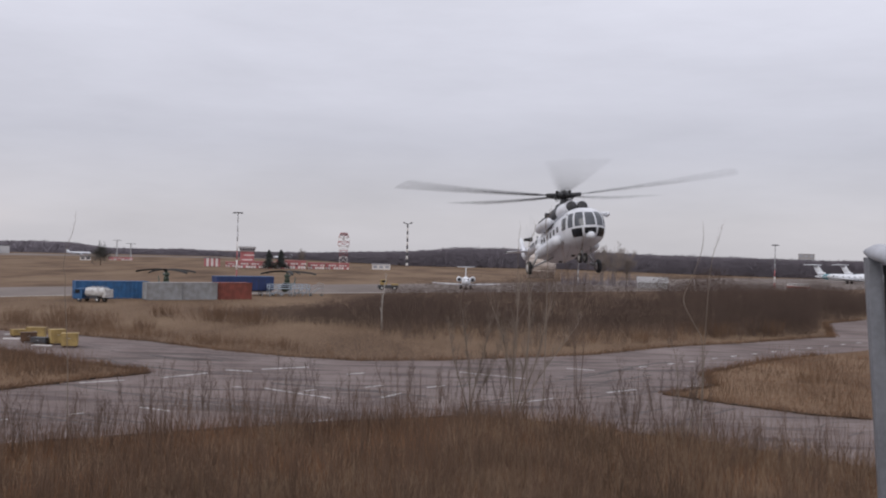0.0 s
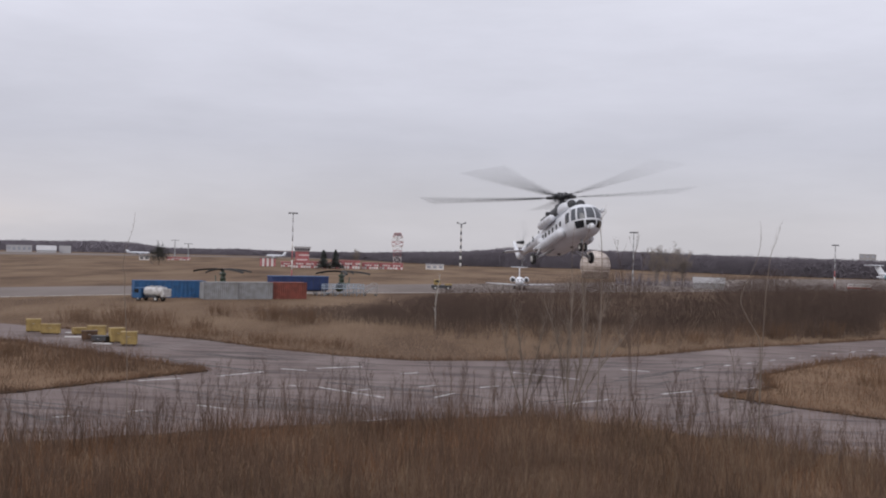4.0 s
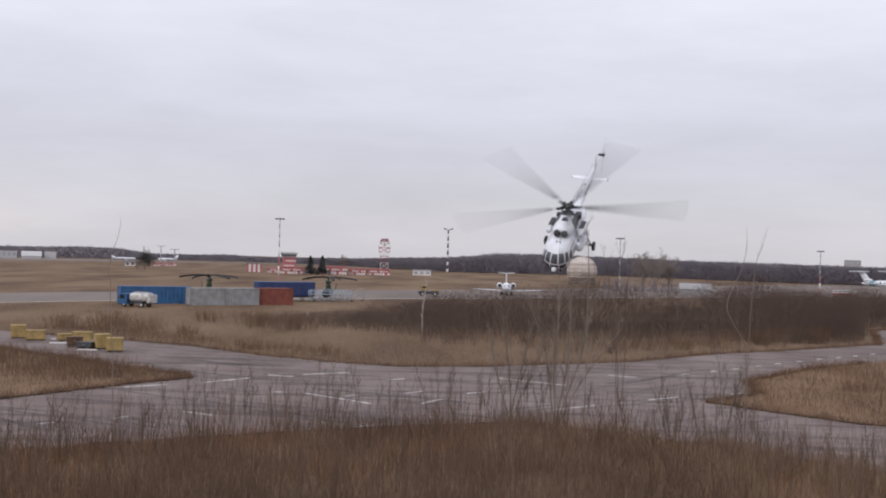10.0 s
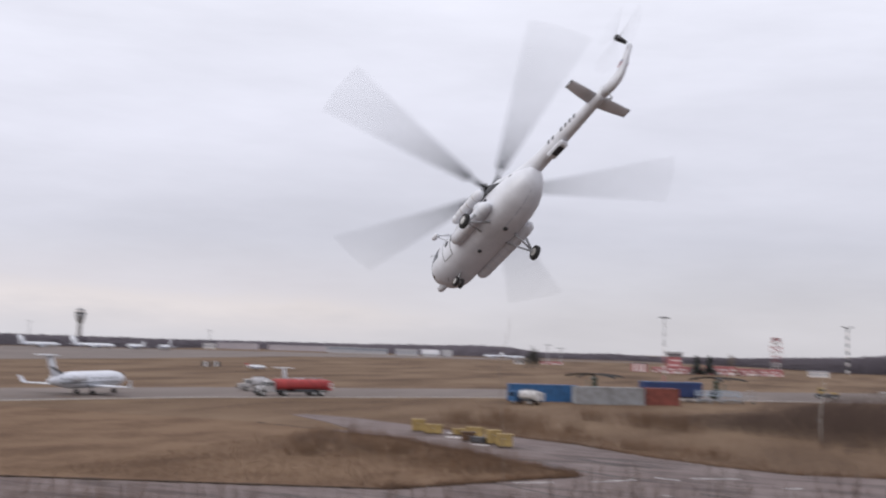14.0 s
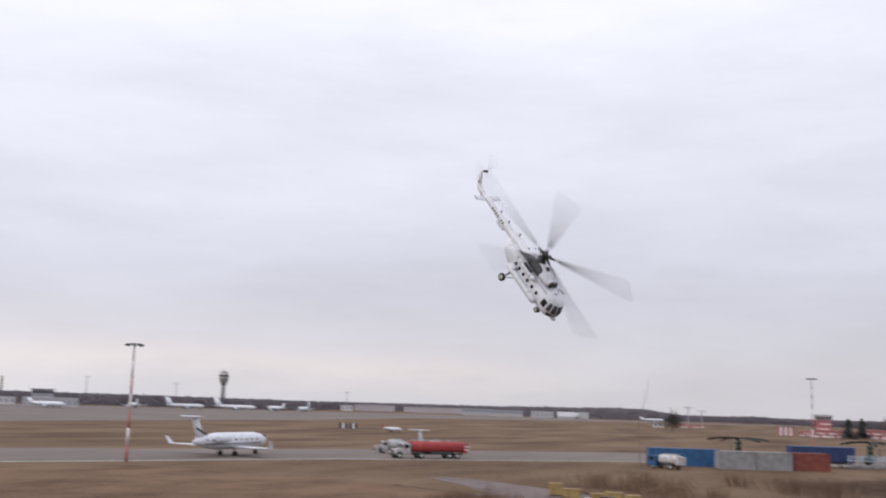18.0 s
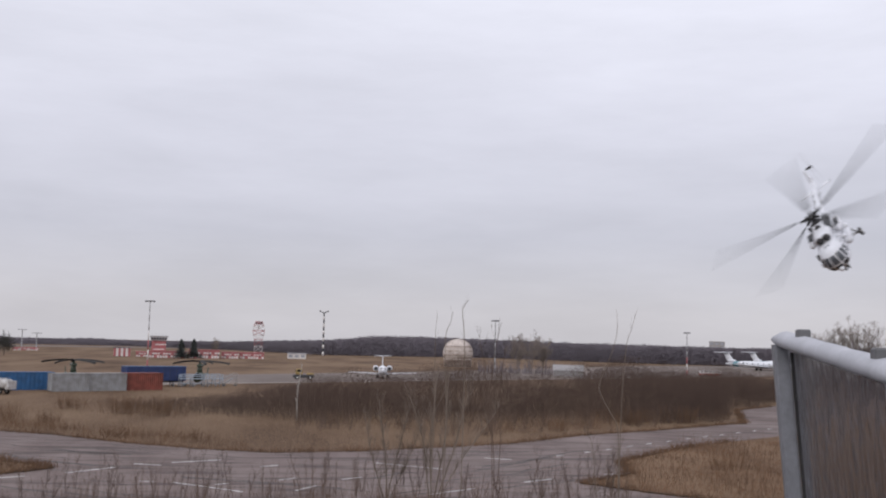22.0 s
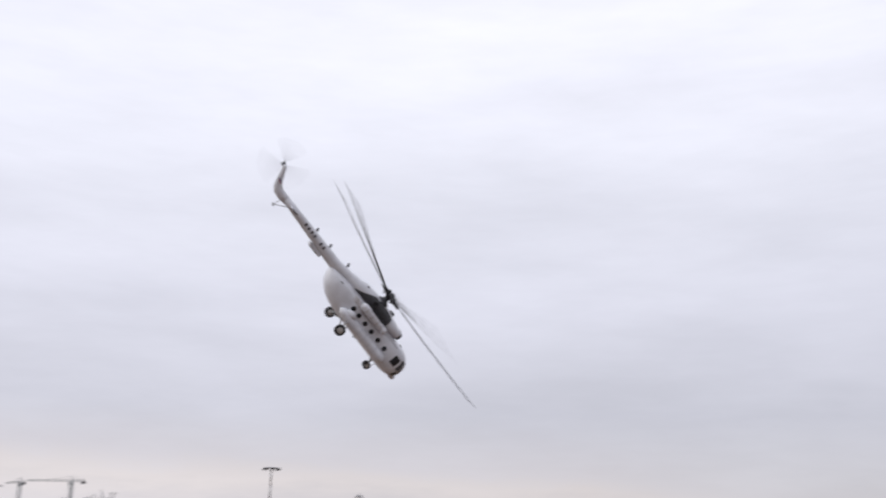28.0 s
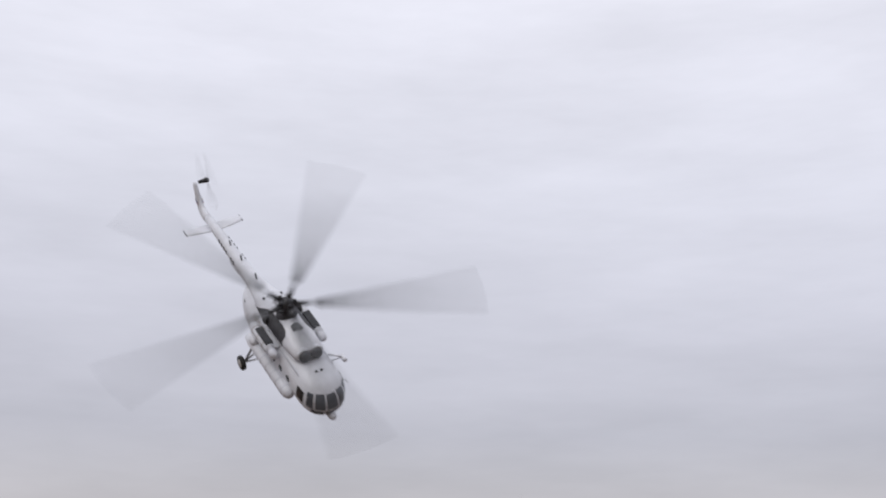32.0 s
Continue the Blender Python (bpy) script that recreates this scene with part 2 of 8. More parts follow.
M_RUBBER = mat("black_tyre_rubber", (0.022, 0.021, 0.021), 0.85, vary=0.25, scale=5)
M_RIM = mat("pale_wheel_rim", (0.50, 0.49, 0.47), 0.5, 0.2, vary=0.15)
M_STEEL = mat("galvanised_steel", (0.36, 0.36, 0.37), 0.45, 0.5, vary=0.15, scale=4)
M_REGBAR = mat("dark_marking_paint", (0.10, 0.10, 0.115), 0.5)
M_FLAGBLUE = mat("blue_stripe_paint", (0.03, 0.06, 0.26), 0.5)
M_RED = mat("red_paint", (0.34, 0.032, 0.03), 0.55, vary=0.3, scale=1.5, dirt=(0.19, 0.03, 0.03))
M_SIGNRED = mat("faded_red_stripe_paint", (0.38, 0.13, 0.135), 0.7, vary=0.2, scale=0.6)
M_SIGNWHITE = mat("chalky_white_stripe_paint", (0.66, 0.63, 0.61), 0.7, vary=0.12, scale=0.6)
M_BLUE = mat("bright_blue_container_paint", (0.019, 0.094, 0.230), 0.55, vary=0.15, scale=0.9, dirt=(0.015, 0.054, 0.125))
M_NAVY = mat("navy_trailer_tarpaulin", (0.018, 0.035, 0.115), 0.6, vary=0.2, scale=0.8)
M_GREYBOX = mat("weathered_grey_container_paint", (0.280, 0.286, 0.296), 0.6, vary=0.12, scale=0.9, dirt=(0.168, 0.157, 0.148))
M_RUST = mat("rust_red_container_paint", (0.21, 0.052, 0.034), 0.65, vary=0.2, scale=0.9, dirt=(0.10, 0.03, 0.022))
M_CABWHITE = mat("grimy_white_cab_paint", (0.50, 0.50, 0.50), 0.5, vary=0.25, scale=1.6, fine=10, dirt=(0.22, 0.19, 0.17))
M_YELLOW = mat("yellow_equipment_paint", (0.333, 0.237, 0.084), 0.7, vary=0.25, scale=1.4, dirt=(0.181, 0.119, 0.046))
M_RUSTBOX = mat("rusty_brown_metal", (0.085, 0.045, 0.024), 0.8, vary=0.3, scale=3)
M_GREEN = mat("olive_helicopter_paint", (0.045, 0.062, 0.04), 0.5, vary=0.2)
M_TEAL = mat("turquoise_tail_paint", (0.13, 0.31, 0.36), 0.4, vary=0.1)
M_PALEWALL = mat("pale_facade_panel", (0.45, 0.44, 0.45), 0.75, vary=0.1, scale=0.1, fine=1.0)
# the rose grey of this far wall has the distance haze painted in
M_ROSYWALL = mat("hazy_rose_grey_facade", (0.43, 0.39, 0.41), 0.8, vary=0.12, scale=0.06, fine=0.5)
M_BLUEWALL = mat("blue_grey_hangar_sheet", (0.20, 0.235, 0.275), 0.6, vary=0.1, scale=0.1, fine=1.0)
M_ROOF = mat("dark_roof_felt", (0.10, 0.10, 0.105), 0.8, vary=0.2, scale=0.3)
M_WINDOW = mat("dim_window_pane", (0.05, 0.055, 0.065), 0.15, vary=0.3, scale=0.4)
M_ATC = mat("tower_concrete", (0.30, 0.29, 0.29), 0.8, vary=0.1, scale=0.3)
M_DOME = mat("stained_radome_fabric", (0.58, 0.52, 0.48), 0.75, vary=0.15, scale=0.35, fine=2.0, dirt=(0.22, 0.17, 0.14), stretch=(0.5, 0.5, 1.6))
# pane colour raised close to the walls, so haze is part of it
M_FARPANE = mat("hazy_distant_window_pane", (0.319, 0.331, 0.370), 0.3, vary=0.2, scale=0.4)
M_PALEROOF = mat("pale_distant_roof_sheet", (0.42, 0.41, 0.43), 0.8, vary=0.1, scale=0.2)
M_GRIPPER = mat("weathered_grey_clamp", (0.12, 0.12, 0.125), 0.6, vary=0.2)
M_CRANE = mat("crane_lattice_steel", (0.320, 0.336, 0.336), 0.6, 0.3, vary=0.15)
M_LADDER = mat("mottled_grey_rail_metal", (0.201, 0.206, 0.226), 0.5, 0.15, vary=0.14, scale=5, fine=60, dirt=(0.122, 0.123, 0.134))
M_RAILCAP = mat("pale_rail_cap_coat", (0.399, 0.404, 0.435), 0.7, vary=0.08, scale=8, fine=60, bump=0.006)
M_BARK = island_mat("birch_bark_pale", (0.12, 0.092, 0.072), (0.27, 0.222, 0.185))
M_TWIG = island_mat("bare_brown_twigs", (0.046, 0.030, 0.024), (0.170, 0.118, 0.092), soft=0.3)
M_THICKET = island_mat("dark_willow_thicket", (0.068, 0.045, 0.036), (0.099, 0.066, 0.053), soft=0.95)
M_STALK = island_mat("russet_dry_stalks", (0.072, 0.040, 0.025), (0.200, 0.117, 0.069), soft=0.55)
M_REED = island_mat("straw_dry_grass", (0.178, 0.122, 0.086), (0.321, 0.226, 0.158), soft=0.7)
M_STRAW = island_mat("bleached_straw", (0.13, 0.084, 0.054), (0.34, 0.236, 0.158), soft=0.25)
M_BIRCH = island_mat("white_birch_bark", (0.30, 0.275, 0.25), (0.40, 0.37, 0.34))
M_RUSSET = island_mat("dark_russet_weeds", (0.060, 0.032, 0.018), (0.241, 0.120, 0.062), soft=0.2)
M_BRUSH = island_mat("dark_upright_twigs", (0.050, 0.030, 0.021), (0.169, 0.105, 0.072), soft=0.3)
M_TREE = island_mat("pale_grey_brown_bare_crown", (0.162, 0.130, 0.111), (0.311, 0.254, 0.215), soft=0.6)
# distance haze is painted into this wood: lightened and shifted to violet grey
M_WOOD = island_mat("haze_toned_far_wood", (0.150, 0.132, 0.151), (0.180, 0.159, 0.180), soft=0.95)
M_PINE = island_mat("dull_pine_needles", (0.044, 0.044, 0.040), (0.092, 0.088, 0.078), soft=0.5)
# the hill carries the same painted haze as the wood above it
M_HILL = ground_mat("haze_toned_hill", [(0.40, (0.126, 0.111, 0.128)), (0.85, (0.158, 0.139, 0.158))], 0.02, (1, 1, 1), 0.4, 0.95, 0.3)
# needles lightened and greyed to paint in the haze of their distance
M_CONIFER = island_mat("haze_toned_conifer_needles", (0.050, 0.055, 0.052), (0.088, 0.094, 0.086))


# ---- mesh helpers ----
class Shape:
    """Collects vertices and faces of one mesh."""

    def __init__(self):
        self.v, self.f, self.smooth = [], [], []

    def face(self, pts, smooth=False):
        n = len(self.v)
        self.v += [tuple(p) for p in pts]
        self.f.append(tuple(range(n, n + len(pts))))
        self.smooth.append(smooth)

    def box(self, c, s, rz=0.0, bevel=0.0, ry=0.0):
        """A block with centre c and sizes s; bevel chamfers its upright and lying edges."""
        m = Matrix.Translation(c) @ Matrix.Rotation(radians(rz), 4, "Z") @ Matrix.Rotation(radians(ry), 4, "Y")
        hx, hy, hz = (a / 2 for a in s)
        b = min(bevel, hx * 0.8, hy * 0.8, hz * 0.8)
        n = len(self.v)
        if b <= 0:
            pts = [(x, y, z) for z in (-hz, hz) for x, y in ((-hx, -hy), (hx, -hy), (hx, hy), (-hx, hy))]
            self.v += [tuple(m @ Vector(p)) for p in pts]
            q = [(3, 2, 1, 0), (4, 5, 6, 7), (0, 1, 5, 4), (1, 2, 6, 5), (2, 3, 7, 6), (3, 0, 4, 7)]
        else:
            ring = lambda z, i: [(sx * (hx - (i if k else b + i * 0)), sy * (hy - (b if k else i)), z) for sx, sy, k in
                                 ((-1, -1, 1), (-1, -1, 0), (1, -1, 0), (1, -1, 1), (1, 1, 1), (1, 1, 0), (-1, 1, 0), (-1, 1, 1))]
            pts = ring(-hz, b) + ring(-hz + b, 0) + ring(hz - b, 0) + ring(hz, b)
            self.v += [tuple(m @ Vector(p)) for p in pts]
            q = [tuple(range(7, -1, -1)), tuple(range(24, 32))]
            for r in range(3):
                q += [(r * 8 + k, r * 8 + (k + 1) % 8, r * 8 + 8 + (k + 1) % 8, r * 8 + 8 + k) for k in range(8)]
        self.f += [tuple(n + i for i in t) for t in q]
        self.smooth += [False] * len(q)
        return self

    def loft(self, rings, close=True, caps=True, smooth=True):
        n, k = len(self.v), len(rings[0])
        for r in rings:
            self.v += [tuple(p) for p in r]
        for i in range(len(rings) - 1):
            for j in range(k if close else k - 1):
                a, b = n + i * k + j, n + i * k + (j + 1) % k
                self.f.append((a, b, b + k, a + k))
                self.smooth.append(smooth)
        if caps:
            self.f += [tuple(range(n + k - 1, n - 1, -1)), tuple(range(n + (len(rings) - 1) * k, n + len(rings) * k))]
            self.smooth += [False, False]
        return self

    def tube(self, pts, radii, n=8, smooth=True, caps=True):
        """A round bar along pts with a radius at each."""
        pts = [Vector(p) for p in pts]
        if not hasattr(radii, "__len__"):
            radii = [radii] * len(pts)
        rings = []
        for i, p in enumerate(pts):
            d = (pts[min(i + 1, len(pts) - 1)] - pts[max(i - 1, 0)]).normalized()
            u = d.cross(Vector((0, 0, 1)) if abs(d.z) < 0.9 else Vector((1, 0, 0))).normalized()
            w = d.cross(u)
            rings.append([p + radii[i] * (math.cos(a) * u + math.sin(a) * w) for a in (2 * math.pi * k / n for k in range(n))])
        return self.loft(rings, True, caps, smooth)

    def lathe(self, profile, axis="z", at=(0, 0, 0), n=16, smooth=True):
        """profile: (radius, height) pairs, turned about an axis."""
        rings = []
        for r, h in profile:
            ring = []
            for k in range(n):
                c, s = r * math.cos(2 * math.pi * k / n), r * math.sin(2 * math.pi * k / n)
                p = {"z": (c, s, h), "y": (s, h, c), "x": (h, c, s)}[axis]
                ring.append((p[0] + at[0], p[1] + at[1], p[2] + at[2]))
            rings.append(ring)
        return self.loft(rings, True, True, smooth)

    def prism(self, outline, z0, z1):
        """An upright block over a plan outline that runs counter-clockwise."""
        k, n = len(outline), len(self.v)
        self.v += [(x, y, z0) for x, y in outline] + [(x, y, z1) for x, y in outline]
        self.f += [tuple(range(n + k - 1, n - 1, -1)), tuple(range(n + k, n + 2 * k))]
        self.f += [(n + i, n + (i + 1) % k, n + k + (i + 1) % k, n + k + i) for i in range(k)]
        self.smooth += [False] * (k + 2)
        return self

    def mesh(self, name):
        me = bpy.data.meshes.new(name)
        me.from_pydata(self.v, [], self.f)
        me.polygons.foreach_set("use_smooth", self.smooth)
        me.update()
        bm = bmesh.new()
        bm.from_mesh(me)
        bmesh.ops.recalc_face_normals(bm, faces=bm.faces)
        bm.to_mesh(me)
        bm.free()
        return me


def part(name, shape, material, parent=None, label=""):
    """Links a Shape as one mesh object under a thing or a part."""
    me = shape if isinstance(shape, bpy.types.Mesh) else shape.mesh(name)
    if not me.materials:
        me.materials.append(material)
    ob = new(name, me)
    ob.parent = parent
    if label:
        ob["label"] = label
    return ob


def thing(name, at, label, category, group="", rz=0.0):
    e = new(name)
    e.empty_display_size = 0.3
    e.matrix_world = pose(at[0], at[1], at[2] if len(at) > 2 else 0.0, 0, 0, rz)
    return tagged(e, label, category, group)


def setting(name, shape, material, label="", kind="structure"):
    ob = part(name, shape, material)
    return tagged(ob, label, kind=kind)


def stuff(name, verts, faces, material, label, parent=None):
    me = bpy.data.meshes.new(name)
    me.from_pydata(verts, [], faces)
    me.materials.append(material)
    me.update()
    ob = new(name, me)
    ob.parent = parent
    return tagged(ob, label, kind="stuff")


# many thin three-sided stalks in one mesh, made with arrays
def stalks(base, tip, width, mid=None, taper=0.25, plain=False):
    """base, tip: n x 3; width: n. Returns vertices and faces of three-sided stalks, bent at mid unless plain."""
    n = len(base)
    mid = (base + tip) / 2 if mid is None else mid
    ang = np.random.rand(n) * 6.28
    vs = []
    steps = ((base, width), (tip, width * taper)) if plain else ((base, width), (mid, width * 0.75), (tip, width * taper))
    for p, w in steps:
        for k in range(3):
            a = ang + k * 2.094
            vs.append(p + np.stack([np.cos(a) * w / 2, np.sin(a) * w / 2, 0 * a], 1))
    v = np.stack(vs, 1).reshape(-1, 3)
    o = np.arange(n)[:, None] * 3 * len(steps)
    f = np.concatenate([o + np.array([[r * 3 + k, r * 3 + (k + 1) % 3, r * 3 + 3 + (k + 1) % 3, r * 3 + 3 + k]]) for r in range(len(steps) - 1) for k in range(3)], 0)
    return v, f


def join(*pairs):
    vs, fs, n = [], [], 0
    for v, f in pairs:
        vs.append(v)
        fs.append(f + n)
        n += len(v)
    return np.concatenate(vs).tolist(), np.concatenate(fs).tolist()


def inside(px, py, poly):
    """Which of the points lie in the plan outline."""
    hit = np.zeros(len(px), bool)
    for (x0, y0), (x1, y1) in zip(poly, poly[1:] + poly[:1]):
        c = (y0 > py) != (y1 > py)
        hit ^= c & (px < (x1 - x0) * (py - y0) / ((y1 - y0) or 1e-9) + x0)
    return hit


def scatter(n, x0, x1, y0, y1, poly=None, holes=()):
    p = np.random.rand(n, 2) * (x1 - x0, y1 - y0) + (x0, y0)
    if poly:
        p = p[inside(p[:, 0], p[:, 1], poly)]
    for h in holes:
        p = p[~inside(p[:, 0], p[:, 1], h)]
    return p

# ---- ground, taxiways, verges ----
ground = Shape()
R_GROUND = 4600
ground.v = [(0, 0, 0)] + [(r * math.cos(a), r * math.sin(a), -14 if r > 1400 else 0) for r in (600, 1400, R_GROUND) for a in (2 * math.pi * k / 48 for k in range(48))]
ground.f = [(0, 1 + k, 1 + (k + 1) % 48) for k in range(48)]
for r in (0, 1):
    ground.f += [(1 + r * 48 + k, 49 + r * 48 + k, 49 + r * 48 + (k + 1) % 48, 1 + r * 48 + (k + 1) % 48) for k in range(48)]
ground.smooth = [False] * len(ground.f)
setting("ground", ground, M_GRASS, "flat airfield of dry winter grass reaching the horizon")

TAXI = [(-95, -5), (95, -5), (150, 70), (150, 240), (100, 191), (77, 164), (67, 154), (56, 126.5), (53.6, 125.3), (40.6, 115), (30.6, 108.3), (19.7, 97.6), (6, 90.3), (-1.8, 88.4), (-7.8, 90.7), (-14.4, 95.1),
        (-22.1, 102.2), (-31.2, 107.6), (-36.5, 109.5), (-44.5, 114), (-54, 119.5), (-62, 121.5), (-63, 119), (-54, 111), (-47, 103), (-95, 60)]
VERGE_L = [(-100, 106), (-118, 62), (-60, 52), (-26.6, 63.2), (-24.3, 66.2), (-20.1, 72.9), (-16.9, 77), (-18.6, 79.2), (-24.2, 83), (-30.1, 88.4), (-36.4, 93.4), (-41.1, 97.2), (-60, 105)]
VERGE_R = [(43.4, 101.4), (36.2, 95.2), (29.4, 87.1), (26.3, 83.4), (24.7, 75.6), (19.6, 70.4), (22.5, 66.6), (26.7, 62.2), (60, 48), (150, 55), (150, 170), (90, 138)]
NEAR = [(-120, -60), (120, -60), (120, 10), (60, 30), (26, 43.5), (20.6, 47.8), (17.4, 51.4), (11.4, 56.1), (5.6, 59.5), (-2.3, 56.7), (-11.9, 51.8), (-15.5, 49.8), (-20, 47.7), (-34, 42), (-120, 20)]
STRIP = [(-190, -20), (-150, 30), (-113.7, 96.3), (-91.4, 142.5), (-54.6, 186.5), (-3.8, 225.5), (100.9, 301), (330, 465), (390, 620), (162, 484), (38, 322), (-12, 273), (-69, 219), (-110, 171), (-140, 118.6), (-215, 10)]
setting("taxiway_crossing", Shape().prism(TAXI, -0.3, 0.030), M_ASPHALT, "broad cracked grey taxiway crossing with worn paint", "structure")
setting("verge_west", Shape().prism(VERGE_L, -0.3, 0.10), M_VERGE, "island of matted brown grass between taxiways")
setting("verge_east", Shape().prism(VERGE_R, -0.3, 0.10), M_VERGE, "island of matted brown grass beside the taxiway")
setting("verge_near", Shape().prism(NEAR, -0.3, 0.12), M_VERGE, "strip of rough brown ground before the taxiway")
setting("taxiway_far", Shape().prism(STRIP, -0.3, 0.030), M_CONCRETE, "long straight grey concrete taxiway behind the containers")
FIELD_APRON = [(d * math.sin(radians(b)), d * math.cos(radians(b))) for b, d in ((-70, 260), (-55, 300), (-45, 365), (-36, 440), (-28, 590), (-20, 690), (-12, 760), (-5, 800), (-5, 835), (-12, 820), (-20, 800), (-28, 790), (-36, 745), (-45, 720), (-55, 700), (-70, 690))]
setting("far_runway", Shape().prism(FIELD_APRON, -0.3, 0.05), M_CONCRETE, "distant pale apron and runway across the field")

# painted marks on the crossing: start, end, width
MARKS = [((-15.4, 74.6), (-12.7, 77.9), 0.35), ((-11.7, 80.0), (-9.7, 79.3), 0.40), ((-9.1, 80.9), (-5.7, 82.9), 0.50), ((-7.8, 70.2), (-3.1, 66.0), 0.30), ((-13.8, 61.1), (-11.9, 59.9), 0.26),
         ((-20.2, 55.6), (-19.5, 56.2), 0.30), ((-23.1, 73.3), (-22.1, 72.6), 0.35), ((-20.1, 71.1), (-17.6, 72.9), 0.35), ((-16.9, 58.0), (-16.3, 58.7), 0.30), ((-3.9, 56.8), (-2.6, 57.8), 0.25), ((6.1, 81.6), (10.9, 78.0), 0.35),
         ((15.4, 85.6), (17.5, 84.5), 0.40), ((8.3, 65.1), (11.6, 67.9), 0.30), ((15.6, 71.0), (18.1, 72.9), 0.35), ((0.1, 66.6), (1.4, 68.9), 0.30), ((-2.5, 78.7), (-1.2, 79.7), 0.35), ((-5.0, 69.2), (-4.2, 69.9), 0.3),
         ((-9.9, 70.6), (-8.9, 70.4), 0.25), ((22.5, 75.2), (25.8, 77.1), 0.4), ((3.2, 72.0), (4.6, 73.2), 0.3), ((-1.0, 71.5), (0.2, 72.6), 0.3)]
for x, y in ((22.4, 88.0), (25.6, 90.8), (28.3, 93.3), (31.3, 96.4), (34.1, 99.1), (37.2, 102.0), (40.3, 104.9), (43.2, 107.4), (46.1, 110.0), (49.2, 112.8), (52.4, 115.6), (55.6, 118.5)):
    MARKS.append(((x - 0.36, y - 0.33), (x + 0.36, y + 0.33), 0.38))
for (x0, y0), (x1, y1), w in MARKS:
    d = Vector((x1 - x0, y1 - y0)).normalized()
    o = Vector((-d.y, d.x)) * w * 0.36
    s = Shape().prism([(x0 - o.x, y0 - o.y), (x1 - o.x, y1 - o.y), (x1 + o.x, y1 + o.y), (x0 + o.x, y0 + o.y)], 0.02, 0.036)
    setting("road_marking", s, M_ROADPAINT, "worn white painted dash on the taxiway")
s = Shape()
for (x0, y0), (x1, y1) in zip(((-152, 28), (-114.2, 96.0), (-91.9, 142.1), (-55.0, 186.0), (-4.2, 225.0)), ((-114.2, 96.0), (-91.9, 142.1), (-55.0, 186.0), (-4.2, 225.0), (100, 300.4))):
    d = Vector((x1 - x0, y1 - y0)).normalized()
    o = Vector((-d.y, d.x)) * 0.8
    s.prism([(x0 - o.x, y0 - o.y), (x1 - o.x, y1 - o.y), (x1 + o.x, y1 + o.y), (x0 + o.x, y0 + o.y)], 0.02, 0.04)
setting("taxiway_edge", s, mat("pale_kerb_concrete", (0.34, 0.31, 0.28), 0.85, vary=0.2, scale=0.6), "pale concrete edge of the far taxiway")
# dark soil and moss along the edges of the asphalt
def edge_line(name, pts, w, z, label):
    s = Shape()
    for (x0, y0), (x1, y1) in zip(pts, pts[1:]):
        d = Vector((x1 - x0, y1 - y0)).normalized()
        o = Vector((-d.y, d.x))
        n = max(1, int((Vector((x1, y1)) - Vector((x0, y0))).length / 1.3))
        for k in range(n):
            a, b = np.clip(np.random.rand(2) * 2.0 - 0.45, 0.02, 2) * w / 2
            p, q = Vector((x0, y0)).lerp(Vector((x1, y1)), k / n), Vector((x0, y0)).lerp(Vector((x1, y1)), (k + 1) / n)
            s.prism([tuple(p - o * a), tuple(q - o * b), tuple(q + o * b), tuple(p + o * a)], -0.1, z)
    setting(name, s, M_EDGE, label)


edge_line("taxiway_edge", TAXI[4:20], 0.7, 0.036, "dark mossy edge of the taxiway")
edge_line("taxiway_edge", VERGE_L[2:], 0.5, 0.106, "dark mossy edge of the grass island")
edge_line("taxiway_edge", VERGE_R[:9], 0.4, 0.106, "dark mossy edge of the grass island")
edge_line("taxiway_edge", NEAR[3:14], 0.7, 0.126, "dark mossy edge of the near bank")
# dark tar seams across the crossing
s = Shape()
for k in range(190):
    a = np.random.rand(6)
    x, y = -36 + a[0] * 76, 56 + a[1] * 42
    th = radians(-30 if x < 6 else 38) + (a[2] - 0.5) * 0.35
    ln, w = 3 + 9 * a[3], 0.07 + 0.26 * a[4] ** 2
    at_ = np.array([[x - math.cos(th) * ln / 2, y - math.sin(th) * ln / 2], [x + math.cos(th) * ln / 2, y + math.sin(th) * ln / 2]])
    if not inside(at_[:, 0], at_[:, 1], TAXI).all() or any(inside(at_[:, 0], at_[:, 1], q).any() for q in (VERGE_L, VERGE_R, NEAR)):
        continue
    pts = [Vector(at_[0]).lerp(Vector(at_[1]), u) + Vector((-math.sin(th), math.cos(th))) * (np.random.rand() - 0.5) * 0.5 for u in (0, 0.25, 0.5, 0.75, 1)]
    for p, q in zip(pts, pts[1:]):
        o = Vector((-(q - p).y, (q - p).x)).normalized() * w / 2
        s.prism([tuple(p - o), tuple(q - o), tuple(q + o), tuple(p + o)], 0.02, 0.034)
setting("tar_seams", s, M_TAR, "black tar seams sealing cracks in the taxiway")

# ---- the flying helicopter: x forward, y to its left, z up, origin below the main rotor ----
def oval(x, zc, hw, up, down, n=28, e=2.5):
    ring = []
    for k in range(n):
        a = 2 * math.pi * k / n
        c, s = math.cos(a), math.sin(a)
        ring.append((x, hw * math.copysign(abs(c) ** (2 / e), c), zc + (up if s > 0 else down) * math.copysign(abs(s) ** (2 / e), s)))
    return ring


NOSE_X, NOSE_L = 3.75, 1.62


